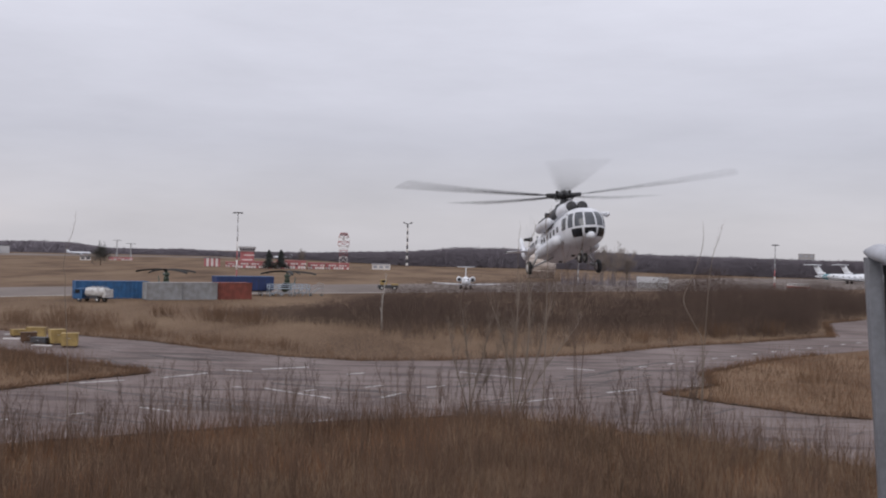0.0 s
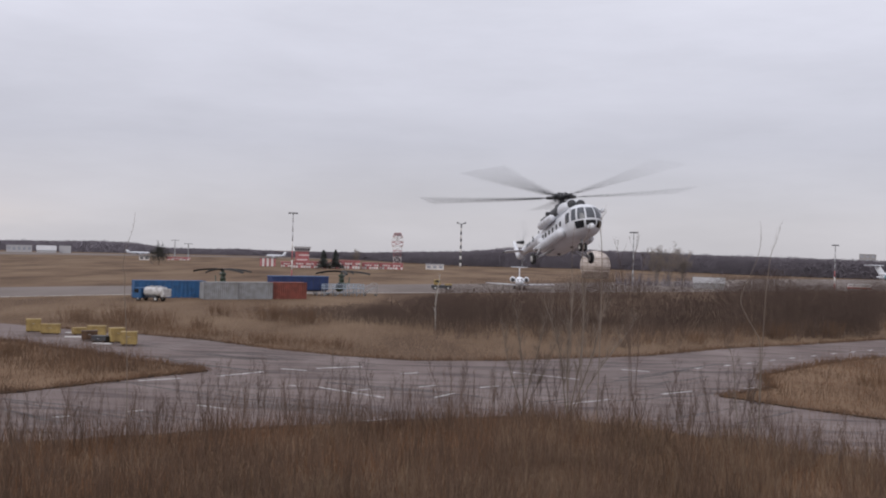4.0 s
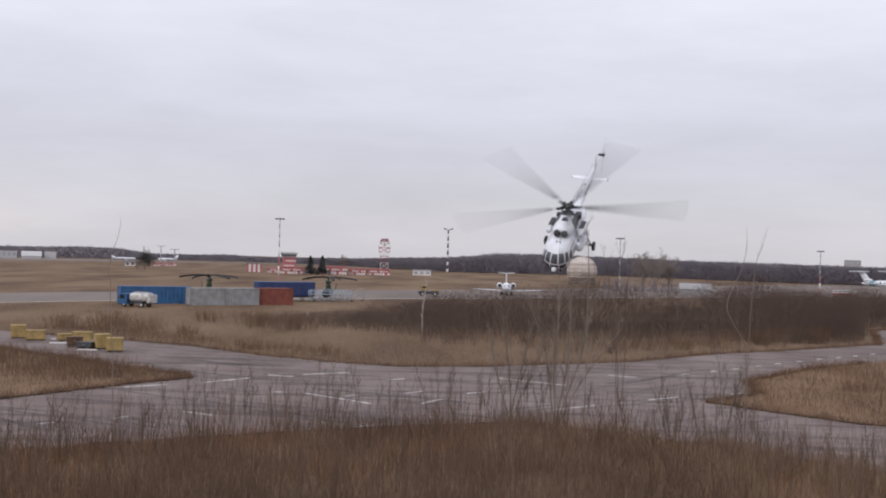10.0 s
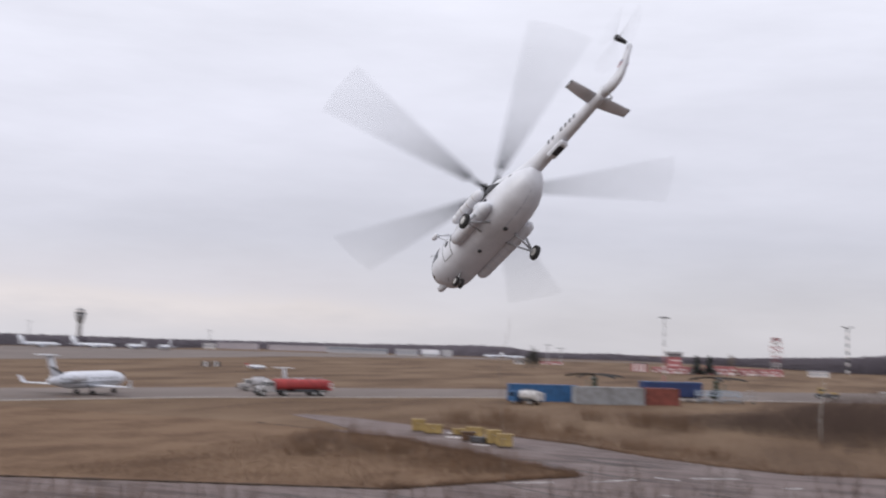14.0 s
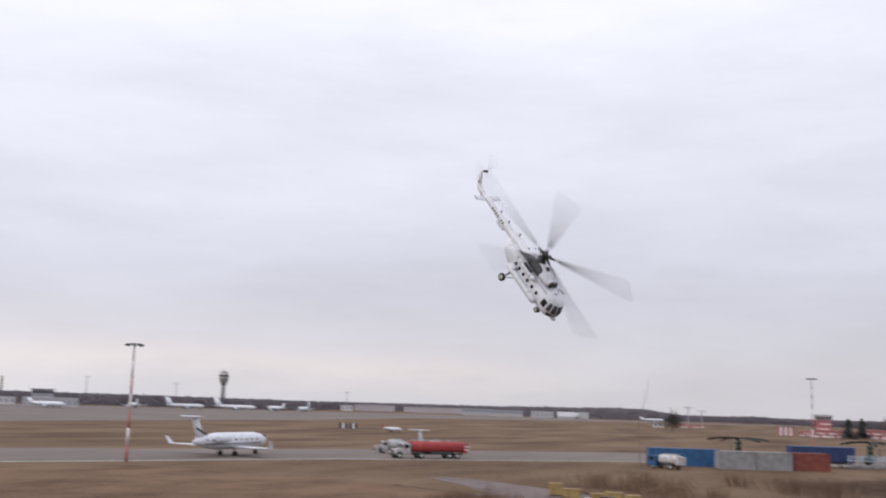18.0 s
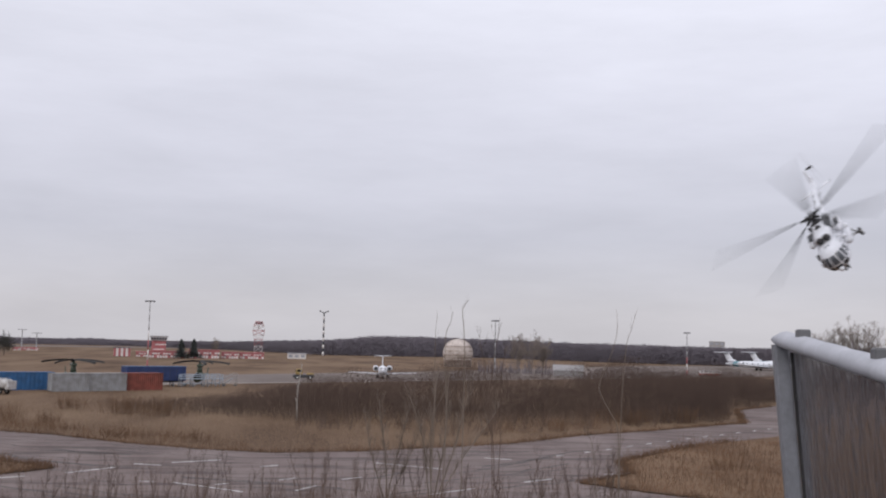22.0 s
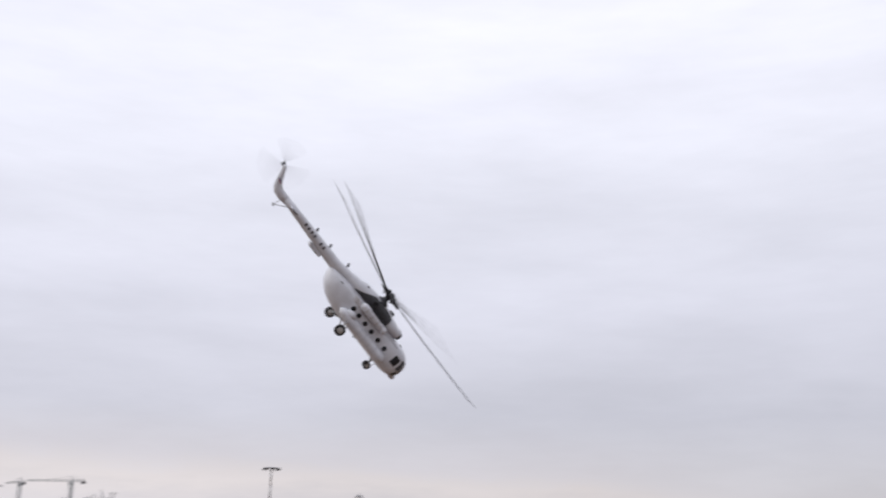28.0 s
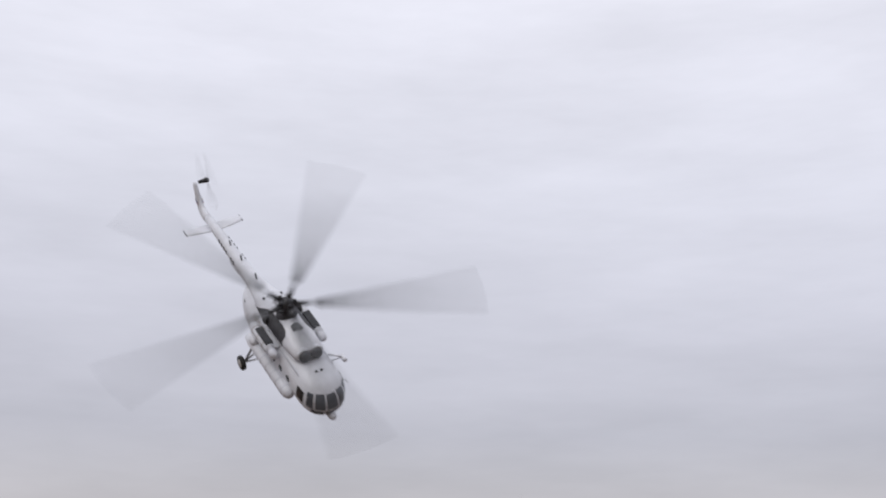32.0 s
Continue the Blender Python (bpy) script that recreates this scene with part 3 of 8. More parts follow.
# clamshell rear: x, half width, floor, top
REAR = ((-4.62, 0.10, 2.12, 2.24), (-4.58, 0.26, 1.93, 2.30), (-4.45, 0.46, 1.60, 2.37), (-4.2, 0.68, 1.25, 2.45), (-3.8, 0.91, 0.94, 2.53), (-3.2, 1.10, 0.66, 2.62), (-2.4, 1.22, 0.48, 2.71), (-1.4, 1.25, 0.42, 2.75))


def body_at(x):
    """Half width, centre height, height above and below the centre of the cabin at x."""
    if x > NOSE_X:
        c = math.sqrt(max(0.0, 1 - ((x - NOSE_X) / NOSE_L) ** 2))
        k = max(0.0, 1 - ((x - NOSE_X) / NOSE_L) ** 2.0) ** 0.46
        return 1.25 * k, 1.55 - 0.12 * (1 - c), 1.20 * k, 1.13 * k
    if x < -1.4:
        xs, hw, lo, hi = zip(*REAR)
        w, a, b = (float(np.interp(x, xs, q)) for q in (hw, lo, hi))
        mid = a + (b - a) * 0.52
        return w, mid, b - mid, mid - a
    return 1.25, 1.55, 1.20, 1.13


def skin(x, deg, out=0.012, e=2.5):
    hw, zc, up, dn = body_at(x)
    c, s = math.cos(radians(deg)), math.sin(radians(deg))
    return Vector((x, (hw + out) * math.copysign(abs(c) ** (2 / e), c), zc + ((up if s > 0 else dn) + out) * math.copysign(abs(s) ** (2 / e), s)))


def patch(x0, x1, a0, a1, out=0.014, nx=5, na=5, skew=0.0):
    """A pane or panel that follows the cabin skin, with a thin rim turned inwards."""
    s = Shape()
    rows = [[skin(x0 + (x1 - x0) * i / nx + skew * j / na, a0 + (a1 - a0) * j / na, out) for j in range(na + 1)] for i in range(nx + 1)]
    s.loft(rows, False, False, True)
    back = [[skin(x0 + (x1 - x0) * i / nx + skew * j / na, a0 + (a1 - a0) * j / na, -0.02) for j in range(na + 1)] for i in range(nx + 1)]
    edge = rows[0] + [r[-1] for r in rows[1:]] + rows[-1][-2::-1] + [r[0] for r in rows[-2:0:-1]]
    low = back[0] + [r[-1] for r in back[1:]] + back[-1][-2::-1] + [r[0] for r in back[-2:0:-1]]
    s.loft([edge, low], True, False, False)
    return s


def nose_patch(f0, f1, z0, z1, out=0.014, n=5):
    """A pane on the nose between two bearings from its middle and two heights."""
    def on(f, z, off):
        a, r0, r1 = radians(f), 0.0, 2.5
        for _ in range(26):
            r = (r0 + r1) / 2
            x, y = NOSE_X + r * math.cos(a), r * math.sin(a)
            hw, zc, up, dn = body_at(min(x, NOSE_X + NOSE_L * 0.9999))
            d = abs(y / max(hw, 1e-4)) ** 2.5 + abs((z - zc) / max(up if z > zc else dn, 1e-4)) ** 2.5
            if x > NOSE_X + NOSE_L or d > 1:
                r1 = r
            else:
                r0 = r
        return Vector((NOSE_X + (r0 + off) * math.cos(a), (r0 + off) * math.sin(a), z))
    s = Shape()
    grid = lambda off: [[on(f0 + (f1 - f0) * i / n, z0 + (z1 - z0) * j / n, off) for j in range(n + 1)] for i in range(n + 1)]
    rows, back = grid(out), grid(-0.03)
    ring = lambda g: g[0] + [r[-1] for r in g[1:]] + g[-1][-2::-1] + [r[0] for r in g[-2:0:-1]]
    s.loft(rows, False, False, True)
    s.loft([ring(rows), ring(back)], True, False, False)
    return s


def round_window(x, z, side, r=0.2):
    s = Shape()
    y = 1.25
    s.lathe([(r, y - 0.05), (r, y + 0.012), (r * 0.9, y + 0.018), (0.001, y + 0.018)], "y", (0, 0, 0), 16)
    s.v = [(p[0] + x, p[1] * side, p[2] + z) for p in s.v]
    return s


def wheel(parent, name, at, r, w):
    wl = part(name, Shape().lathe([(r * 0.55, -w / 2 * 0.9), (r * 0.80, -w / 2), (r * 0.95, -w / 2 * 0.75), (r, -w * 0.2), (r, w * 0.2), (r * 0.95, w / 2 * 0.75), (r * 0.80, w / 2), (r * 0.55, w / 2 * 0.9)], "y", at, 20), M_RUBBER, parent, "black rubber tyre")
    part("rim", Shape().lathe([(r * 0.56, -w * 0.46), (r * 0.5, -w * 0.52), (r * 0.2, -w * 0.56), (0.002, -w * 0.56)], "y", at, 16).lathe([(0.002, w * 0.56), (r * 0.2, w * 0.56), (r * 0.5, w * 0.52), (r * 0.56, w * 0.46)], "y", at, 16), M_RIM, wl, "pale metal rim")
    return wl


# engine deck: x, half width, centre height, height above and below it
DECK = ((2.78, 0.66, 3.04, 0.32, 0.3), (2.6, 0.84, 3.02, 0.42, 0.4), (1.6, 0.92, 2.98, 0.60, 0.5), (1.1, 0.94, 2.94, 0.75, 0.5), (0.5, 0.95, 2.92, 0.82, 0.5), (-0.8, 0.95, 2.92, 0.82, 0.5),
        (-1.8, 0.88, 2.90, 0.74, 0.5), (-2.4, 0.76, 2.86, 0.55, 0.45), (-3.2, 0.58, 2.76, 0.46, 0.4), (-4.0, 0.48, 2.66, 0.44, 0.4), (-4.8, 0.42, 2.60, 0.37, 0.38), (-5.6, 0.36, 2.56, 0.34, 0.34))


def deck_y(x, z):
    rows = list(zip(*sorted(DECK)))
    hw, zc, up, dn = (float(np.interp(x, rows[0], q)) for q in rows[1:])
    return hw * max(0.02, 1 - min(0.98, abs(z - zc) / (up if z > zc else dn)) ** 2.15) ** (1 / 2.15)


def flying_helicopter():
    h = thing("helicopter", (0, 0, 0), "white twin-engined transport helicopter flying with spinning rotors", "helicopter")
    xs = [-4.62, -4.58, -4.52, -4.45, -4.33, -4.2, -4.0, -3.8, -3.5, -3.2, -2.8, -2.4, -1.9, -1.4, -0.5, 1.0, 2.5, NOSE_X] + [NOSE_X + NOSE_L * math.sin(radians(a)) for a in (12, 22, 32, 42, 51, 60, 68, 75, 81, 86, 89.3)]
    body = Shape()
    rings = []
    for x in xs:
        hw, zc, up, dn = body_at(x)
        rings.append(oval(x, zc, hw, up, dn, 40))
    fus = part("fuselage", body.loft(rings), M_WHITE, h, "white painted cabin with rounded nose and clamshell rear")
    # tail boom and fin
    boom = Shape()
    rr = []
    for x, z, r in ((-2.0, 2.50, 0.40), (-3.2, 2.56, 0.50), (-4.1, 2.56, 0.47), (-6.0, 2.56, 0.415), (-8.0, 2.575, 0.355), (-10.0, 2.58, 0.295), (-10.7, 2.57, 0.29)):
        rr.append([(x, r * 0.92 * math.cos(a), z + r * math.sin(a)) for a in (2 * math.pi * k / 20 for k in range(20))])
    tail = part("tail_boom", boom.loft(rr), M_WHITE, h, "white tapering tail boom")
    fin = Shape()
    rr = []
    for (fx, fz), (bx, bz), th in (((-10.35, 2.86), (-10.35, 2.29), 0.26), ((-10.95, 2.85), (-11.05, 2.16), 0.24), ((-11.35, 2.86), (-11.62, 2.22), 0.22), ((-11.66, 2.97), (-12.02, 2.48), 0.20), ((-11.93, 3.25), (-12.30, 2.95), 0.17), ((-12.22, 3.62), (-12.54, 3.42), 0.15),
                                   ((-12.46, 3.96), (-12.76, 3.80), 0.13), ((-12.56, 4.06), (-12.78, 3.96), 0.07)):
        rr.append([((fx + bx) / 2 + (fx - bx) / 2 * math.cos(a), th * math.sin(a), (fz + bz) / 2 + (fz - bz) / 2 * math.cos(a)) for a in (2 * math.pi * k / 16 for k in range(16))])
    part("tail_fin", fin.loft(rr), M_WHITE, h, "white swept tail fin")
    for y0 in (-1, 1):
        st = Shape()
        rr = []
        for y, c in ((0.1, 0.80), (1.0, 0.72), (1.72, 0.60), (1.78, 0.40)):
            rr.append([(-9.8 + c / 2 * math.cos(a) - 0.1 * y, y0 * y, 2.56 + 0.055 * math.sin(a)) for a in (2 * math.pi * k / 12 for k in range(12))])
        sb = part("stabiliser", st.loft(rr), M_WHITE, h)
        part("stabiliser_tip", Shape().box((-9.97, y0 * 1.765, 2.56), (0.58, 0.05, 0.10), bevel=0.02), M_DARK, sb, "dark stabiliser tip")
    # tail skid
    part("tail_skid", Shape().tube([(-10.1, 0, 2.35), (-10.95, 0, 1.62)], 0.03, 6).tube([(-10.85, 0, 2.30), (-10.95, 0, 1.62)], 0.026, 6).tube([(-11.05, 0, 1.68), (-10.83, 0, 1.54)], 0.05, 6), M_STEEL, h, "thin tubular tail skid")
    # equipment box under the boom
    part("radio_fairing", Shape().box((-6.45, 0, 2.04), (1.32, 0.5, 0.30), bevel=0.1), M_WHITE, h)
    part("fairing_hatch", Shape().box((-6.5, 0, 1.885), (0.7, 0.34, 0.03)), M_DARK, h, "dark hatch under the fairing")
    # registration drawn as plain bars on both sides of the boom
    for side in (1, -1):
        for k in range(7):
            if k == 2:
                continue
            x = -6.2 - 0.36 * k
            r = 0.415 - 0.03 * (-6 - x)
            part("registration_bar", Shape().box((x, side * r * 0.91, 2.62), (0.17, 0.03, 0.25)), M_REGBAR, tail, "dark marking bar")
        for k, m in enumerate((M_FRAMEW, M_FLAGBLUE, M_SIGNRED)):
            s = Shape().box((-12.10 + 0.05 * k, side * (0.175 + 0.006 * k), 3.16 - 0.085 * k), (0.36, 0.02, 0.08), ry=20)
            part("flag_stripe", s, m, tail, "narrow national stripe")
    # blade aerials on the boom's back
    for x, z in ((-3.9, 3.26), (-5.9, 3.08), (-7.45, 3.02)):
        part("blade_aerial", Shape().box((x, 0, z), (0.16, 0.05, 0.38), ry=-20, bevel=0.01), M_DARK, tail, "dark blade aerial")
    # engine deck
    deck = Shape()
    rr = []
    for x, hw, zc, up, dn in DECK:
        rr.append(oval(x, zc, hw, up, dn, 28, 2.15))
    eng = part("engine_cowling", deck.loft(rr), M_WHITE, h, "white engine cowling behind the cockpit roof")
    for side in (-1, 1):
        part("air_intake", Shape().lathe([(0.26, 2.55), (0.31, 2.72), (0.32, 2.88), (0.27, 2.98), (0.01, 3.01)], "x", (0, side * 0.33, 3.08), 20), M_DARK, eng, "dark round engine intake")
        part("intake_ring", Shape().lathe([(0.36, 2.48), (0.40, 2.62), (0.39, 2.74), (0.33, 2.78), (0.30, 2.6)], "x", (0, side * 0.33, 3.08), 20), M_WHITE, eng, "white lip round the intake")
        xs = [1.34, 1.10, 0.6, 0.1, -0.4, -0.8, -1.2, -1.6, -2.0, -2.4]
        tops = [3.40, 3.54, 3.60, 3.60, 3.59, 3.55, 3.38, 3.12, 2.88, 2.70]
        lows = [2.72, 2.72, 2.71, 2.70, 2.69, 2.68, 2.67, 2.66, 2.64, 2.62]
        face = [[Vector((x, side * (deck_y(x, lo + (hi - lo) * k / 7) + 0.02), lo + (hi - lo) * k / 7)) for k in range(8)] for x, lo, hi in zip(xs, lows, tops)]
        back = [[p - Vector((0, side * 0.05, 0)) for p in q] for q in face]
        ring = lambda q: q[0] + [c[-1] for c in q[1:]] + q[-1][-2::-1] + [c[0] for c in q[-2:0:-1]]
        part("side_grille", Shape().loft(face, False, False, True).loft([ring(face), ring(back)], True, False, False), M_GRILLE, eng, "dark grey slatted cooling panel")
        part("exhaust_pipe", Shape().lathe([(0.20, 0.7), (0.23, 1.02), (0.24, 1.10), (0.19, 1.10), (0.17, 0.8)], "y", (-0.55, 0, 3.18), 16) if side > 0 else Shape().lathe([(0.17, -0.8), (0.19, -1.10), (0.24, -1.10), (0.23, -1.02), (0.20, -0.7)], "y", (-0.55, 0, 3.18), 16), M_DARK, eng, "sooty exhaust pipe")
        pod = part("exhaust_pod", Shape().lathe([(0.02, 1.62), (0.13, 1.59), (0.22, 1.49), (0.265, 1.34), (0.25, 1.18), (0.20, 1.10), (0.20, 1.04), (0.275, 0.98), (0.295, 0.86), (0.295, -0.95), (0.27, -1.10), (0.18, -1.28), (0.04, -1.36)], "x", (0, side * 1.43, 2.45), 20), M_WHITE, h, "white ball-nosed exhaust pod beside the engine deck")
        for k in range(3):
            part("pod_strap", Shape().lathe([(0.296, 0.52 - 0.62 * k), (0.308, 0.51 - 0.62 * k), (0.308, 0.47 - 0.62 * k), (0.296, 0.46 - 0.62 * k)], "x", (0, side * 1.43, 2.45), 20), M_SOOT, pod, "sooty strap round the pod")
        part("pod_outlet", Shape().loft([[(x0, side * (1.40 + y), z) for x0, y in ((0.80, -0.20), (0.80, 0.20), (-0.55, 0.20), (-0.55, -0.20))] for z in (2.55, 2.80)], True, True, False), M_GRILLE, pod, "dark exhaust outlet on the pod's back")
        part("pod_strut", Shape().box((0.3, side * 1.10, 2.50), (1.5, 0.40, 0.22), bevel=0.05), M_WHITE, pod)
        part("exhaust_stain", patch(-2.0, 0.3, 18 if side > 0 else 138, 42 if side > 0 else 162, 0.007, 8, 4), M_SOOT, fus, "grey exhaust stain on the cabin side")
    part("oil_cooler_intake", Shape().lathe([(0.26, 1.0), (0.29, 1.35), (0.24, 1.38), (0.01, 1.40)], "x", (0, 0, 3.58), 18), M_DARK, eng, "dark oval cooler intake")
    part("rotor_mast_fairing", Shape().lathe([(0.66, 3.45), (0.52, 3.78), (0.28, 3.90), (0.16, 4.22), (0.13, 4.3)], "z", (0, 0, 0), 20), M_GRILLE, h, "dark rotor mast base")
    for side in (-1, 1):
        part("vent_dot", Shape().lathe([(0.10, side * 0.46), (0.10, side * 0.56), (0.005, side * 0.565)], "y", (-1.75, 0, 3.50), 12), M_DARK, eng, "small dark vent")
    # cockpit glazing: five upright panes above, three below, one sliding window a side
    part("windscreen_pane", nose_patch(-10.5, 10.5, 1.44, 2.26), M_SCREEN, h, "dark middle windscreen pane")
    part("chin_window", nose_patch(-13, 13, 0.98, 1.30), M_GLASS, h, "small dark middle chin window")
    for side in (-1, 1):
        part("windscreen_pane", nose_patch(side * 14.5, side * 34, 1.43, 2.29), M_SCREEN, h, "dark windscreen pane")
        part("windscreen_pane", nose_patch(side * 39.5, side * 56, 1.42, 2.26), M_SCREEN, h, "dark corner windscreen pane")
        part("chin_window", nose_patch(side * 18, side * 44, 0.84, 1.31), M_GLASS, h, "large dark chin window")
    for a0, a1 in ((-4, 24), (156, 184)):
        part("side_window", patch(3.66, 4.26, a0, a1, 0.014), M_GLASS, h, "dark sliding cockpit side window")
    # nose radome
    part("nose_radome", Shape().lathe([(0.05, 5.56), (0.14, 5.52), (0.21, 5.42), (0.23, 5.26), (0.23, 4.7)], "x", (0, 0, 0.84), 18), M_WHITE, h, "white blunt radome under the nose")
    # doors and portholes
    door = part("sliding_door", patch(2.30, 3.12, -38, 26, 0.010, 4, 8), M_WHITE, h, "white sliding cabin door on the port side")
    for x in (2.30, 3.12):
        part("door_seam", patch(x - 0.022, x + 0.022, -38, 26, 0.016, 1, 8), M_SEAM, door, "dark door seam")
    for a in (-38, 26):
        part("door_seam", patch(2.30, 3.12, a - 0.8, a + 0.8, 0.016, 6, 1), M_SEAM, door, "dark door seam")
    for x in (2.71, 2.04, 1.17, 0.25, -0.43, -1.38):
        part("porthole", round_window(x, 1.70, 1), M_GLASS, h, "round dark cabin window")
    for x in (2.6, 1.75, 0.9, 0.1, -0.7, -1.38):
        part("porthole", round_window(x, 1.70, -1), M_GLASS, h, "round dark cabin window")
    for lo, hi in ((26, 29), (151, 154)):
        part("rear_door_latch", patch(-3.55, -3.30, lo, hi, 0.02, 2, 1), M_DARK, fus, "small dark latch on the rear door")
    for k in range(12):
        u0, u1 = -4.5 + 0.25 * k, -4.5 + 0.25 * (k + 1)
        part("rear_door_seam", patch(u0, u1, -91.2, -88.8, 0.004, 1, 1), M_BELLY, fus, "seam between the clamshell doors")
    # external fuel tanks with straps
    for side, x0, x1 in ((1, 1.62, -2.05), (-1, 3.25, -2.05)):
        t = Shape().lathe([(0.04, x0), (0.22, x0 - 0.08), (0.33, x0 - 0.28), (0.36, x0 - 0.5), (0.36, x1 + 0.6), (0.29, x1 + 0.2), (0.08, x1)], "x", (0, side * 1.36, 0.98), 20)
        tank = part("fuel_tank", t, M_WHITE, h, "white cylindrical side fuel tank")
        for k in range(5):
            xx = x0 - 0.55 - k * 0.62
            part("tank_strap", Shape().lathe([(0.363, xx), (0.372, xx - 0.01), (0.372, xx - 0.05), (0.363, xx - 0.06)], "x", (0, side * 1.36, 0.98), 20), M_BELLY, tank, "grey tank strap")
        part("wheel_fairing", Shape().lathe([(0.02, -0.75), (0.2, -0.82), (0.28, -1.05), (0.26, -1.35), (0.1, -1.6), (0.02, -1.64)], "x", (0, side * 1.45, 1.32), 16), M_WHITE, h)
        # main gear
        part("main_gear_strut", Shape().tube([(-1.06, side * 1.32, 1.40), (-1.06, side * 2.02, 0.12)], [0.085, 0.06], 10).tube([(-1.25, side * 0.80, 0.55), (-1.06, side * 2.08, 0.03)], 0.055, 8)
                    .tube([(-0.35, side * 0.80, 0.55), (-1.0, side * 2.05, 0.05)], 0.045, 8).tube([(-1.06, side * 1.95, 0.02), (-1.06, side * 2.3, 0.01)], 0.07, 8), M_STEEL, h, "pale braced landing-gear strut")
        wheel(h, "main_wheel", (-1.06, side * 2.25, 0.01), 0.43, 0.26)
    part("nose_gear_strut", Shape().tube([(3.15, 0, 0.85), (3.29, 0, -0.12)], [0.09, 0.06], 10).tube([(2.65, 0, 0.78), (3.22, 0, 0.2)], 0.045, 8).tube([(3.29, -0.22, -0.15), (3.29, 0.22, -0.15)], 0.05, 8), M_STEEL, h, "pale nose-gear leg")
    for side in (-1, 1):
        wheel(h, "nose_wheel", (3.29, side * 0.17, -0.15), 0.30, 0.17)
    # probes, mirror, belly lamps and aerials
    part("pitot_probe", Shape().tube([(4.35, 0.98, 2.15), (4.48, 1.14, 2.22), (4.75, 1.16, 2.24)], 0.018, 6), M_STEEL, h)
    part("pitot_probe", Shape().tube([(4.35, -0.98, 2.15), (4.48, -1.14, 2.22), (4.75, -1.16, 2.24)], 0.018, 6), M_STEEL, h)
    part("rescue_winch", Shape().lathe([(0.03, 3.52), (0.11, 3.50), (0.14, 3.42), (0.14, 3.10), (0.11, 3.02), (0.03, 3.0)], "x", (0, 1.70, 2.46), 14).tube([(2.75, 1.05, 2.55), (3.1, 1.45, 2.58), (3.25, 1.70, 2.52)], 0.06, 8).tube([(2.95, 1.18, 2.2), (3.2, 1.6, 2.48)], 0.035, 6), M_WHITE, h, "white rescue winch on an arm over the door")
    part("belly_lamp", Shape().lathe([(0.12, 0.46), (0.12, 0.37), (0.05, 0.33), (0.005, 0.33)], "z", (0.9, 0.1, 0), 12), M_DARK, h)
    part("belly_lamp", Shape().lathe([(0.14, 0.47), (0.14, 0.38), (0.05, 0.34), (0.005, 0.34)], "z", (-1.4, -0.1, 0), 12), M_DARK, h)
    part("whip_aerial", Shape().tube([(3.9, 0.35, 0.55), (3.7, 0.4, 0.02)], 0.018, 6), M_DARK, h)
    for y in (-0.14, 0.14):
        hw, zc, up, dn = body_at(3.75)
        part("roof_vent", Shape().lathe([(0.085, zc + up - 0.06), (0.085, zc + up + 0.03), (0.06, zc + up + 0.05), (0.003, zc + up + 0.05)], "z", (3.75, y, 0), 12), M_DARK, fus, "small dark roof vent")
    # roof line rain gutter along the cabin
    for side in (-1, 1):
        part("roof_gutter", Shape().tube([(3.4, side * 0.99, 2.50), (-1.4, side * 0.99, 2.50)], 0.025, 6), M_BELLY, fus)
    # main rotor
    hub = Shape().lathe([(0.02, 4.72), (0.14, 4.70), (0.20, 4.58), (0.42, 4.48), (0.46, 4.34), (0.30, 4.22), (0.20, 4.12)], "z", (0, 0, -4.35), 16)
    for k in range(5):
        a = radians(72 * k)
        hub.tube([(0.3 * math.cos(a), 0.3 * math.sin(a), 0.03), (1.15 * math.cos(a), 1.15 * math.sin(a), 0.07)], [0.17, 0.11], 8)
        hub.tube([(0.42 * math.cos(a + 0.5), 0.42 * math.sin(a + 0.5), -0.28), (0.75 * math.cos(a + 0.25), 0.75 * math.sin(a + 0.25), 0.0)], 0.04, 6)
        hub.lathe([(0.005, 0.36), (0.09, 0.33), (0.09, 0.18), (0.005, 0.16)], "z", (0.42 * math.cos(a), 0.42 * math.sin(a), 0), 8)
    rotor = part("main_rotor", hub, M_HUB, h, "dark five-bladed rotor head")
    rotor.matrix_local = pose(0, 0, 4.35, 0, 6, 0)
    bl = Shape()
    rr = []
    for r, c, z in ((1.0, 0.16, 0.06), (1.45, 0.18, 0.085), (1.75, 0.46, 0.10), (4.0, 0.46, 0.22), (7.0, 0.40, 0.42), (10.45, 0.28, 0.70), (10.64, 0.18, 0.715)):
        rr.append([(r, c * (0.5 * math.cos(a) - 0.12), z + 0.045 * (c / 0.52) * math.sin(a) + 0.03 * math.cos(a)) for a in (2 * math.pi * k / 10 for k in range(10))])
    blade_mesh = bl.loft(rr).mesh("rotor_blade")
    blades = []
    for k in range(5):
        b = part("rotor_blade", blade_mesh, M_BLADE, rotor, "long grey rotor blade")
        b.matrix_local = pose(0, 0, 0, 0, 0, 72 * k)
        blades.append(b)
    # tail rotor on the port side
    trh = Shape().lathe([(0.02, 0.16), (0.14, 0.14), (0.17, 0.0), (0.14, -0.12), (0.10, -0.5)], "y", (0, 0, 0), 14)
    trot = part("tail_rotor", trh, M_HUB, h, "dark three-bladed tail rotor head")
    trot.matrix_local = pose(-12.66, 0.75, 3.94)
    tb = Shape()
    rr = []
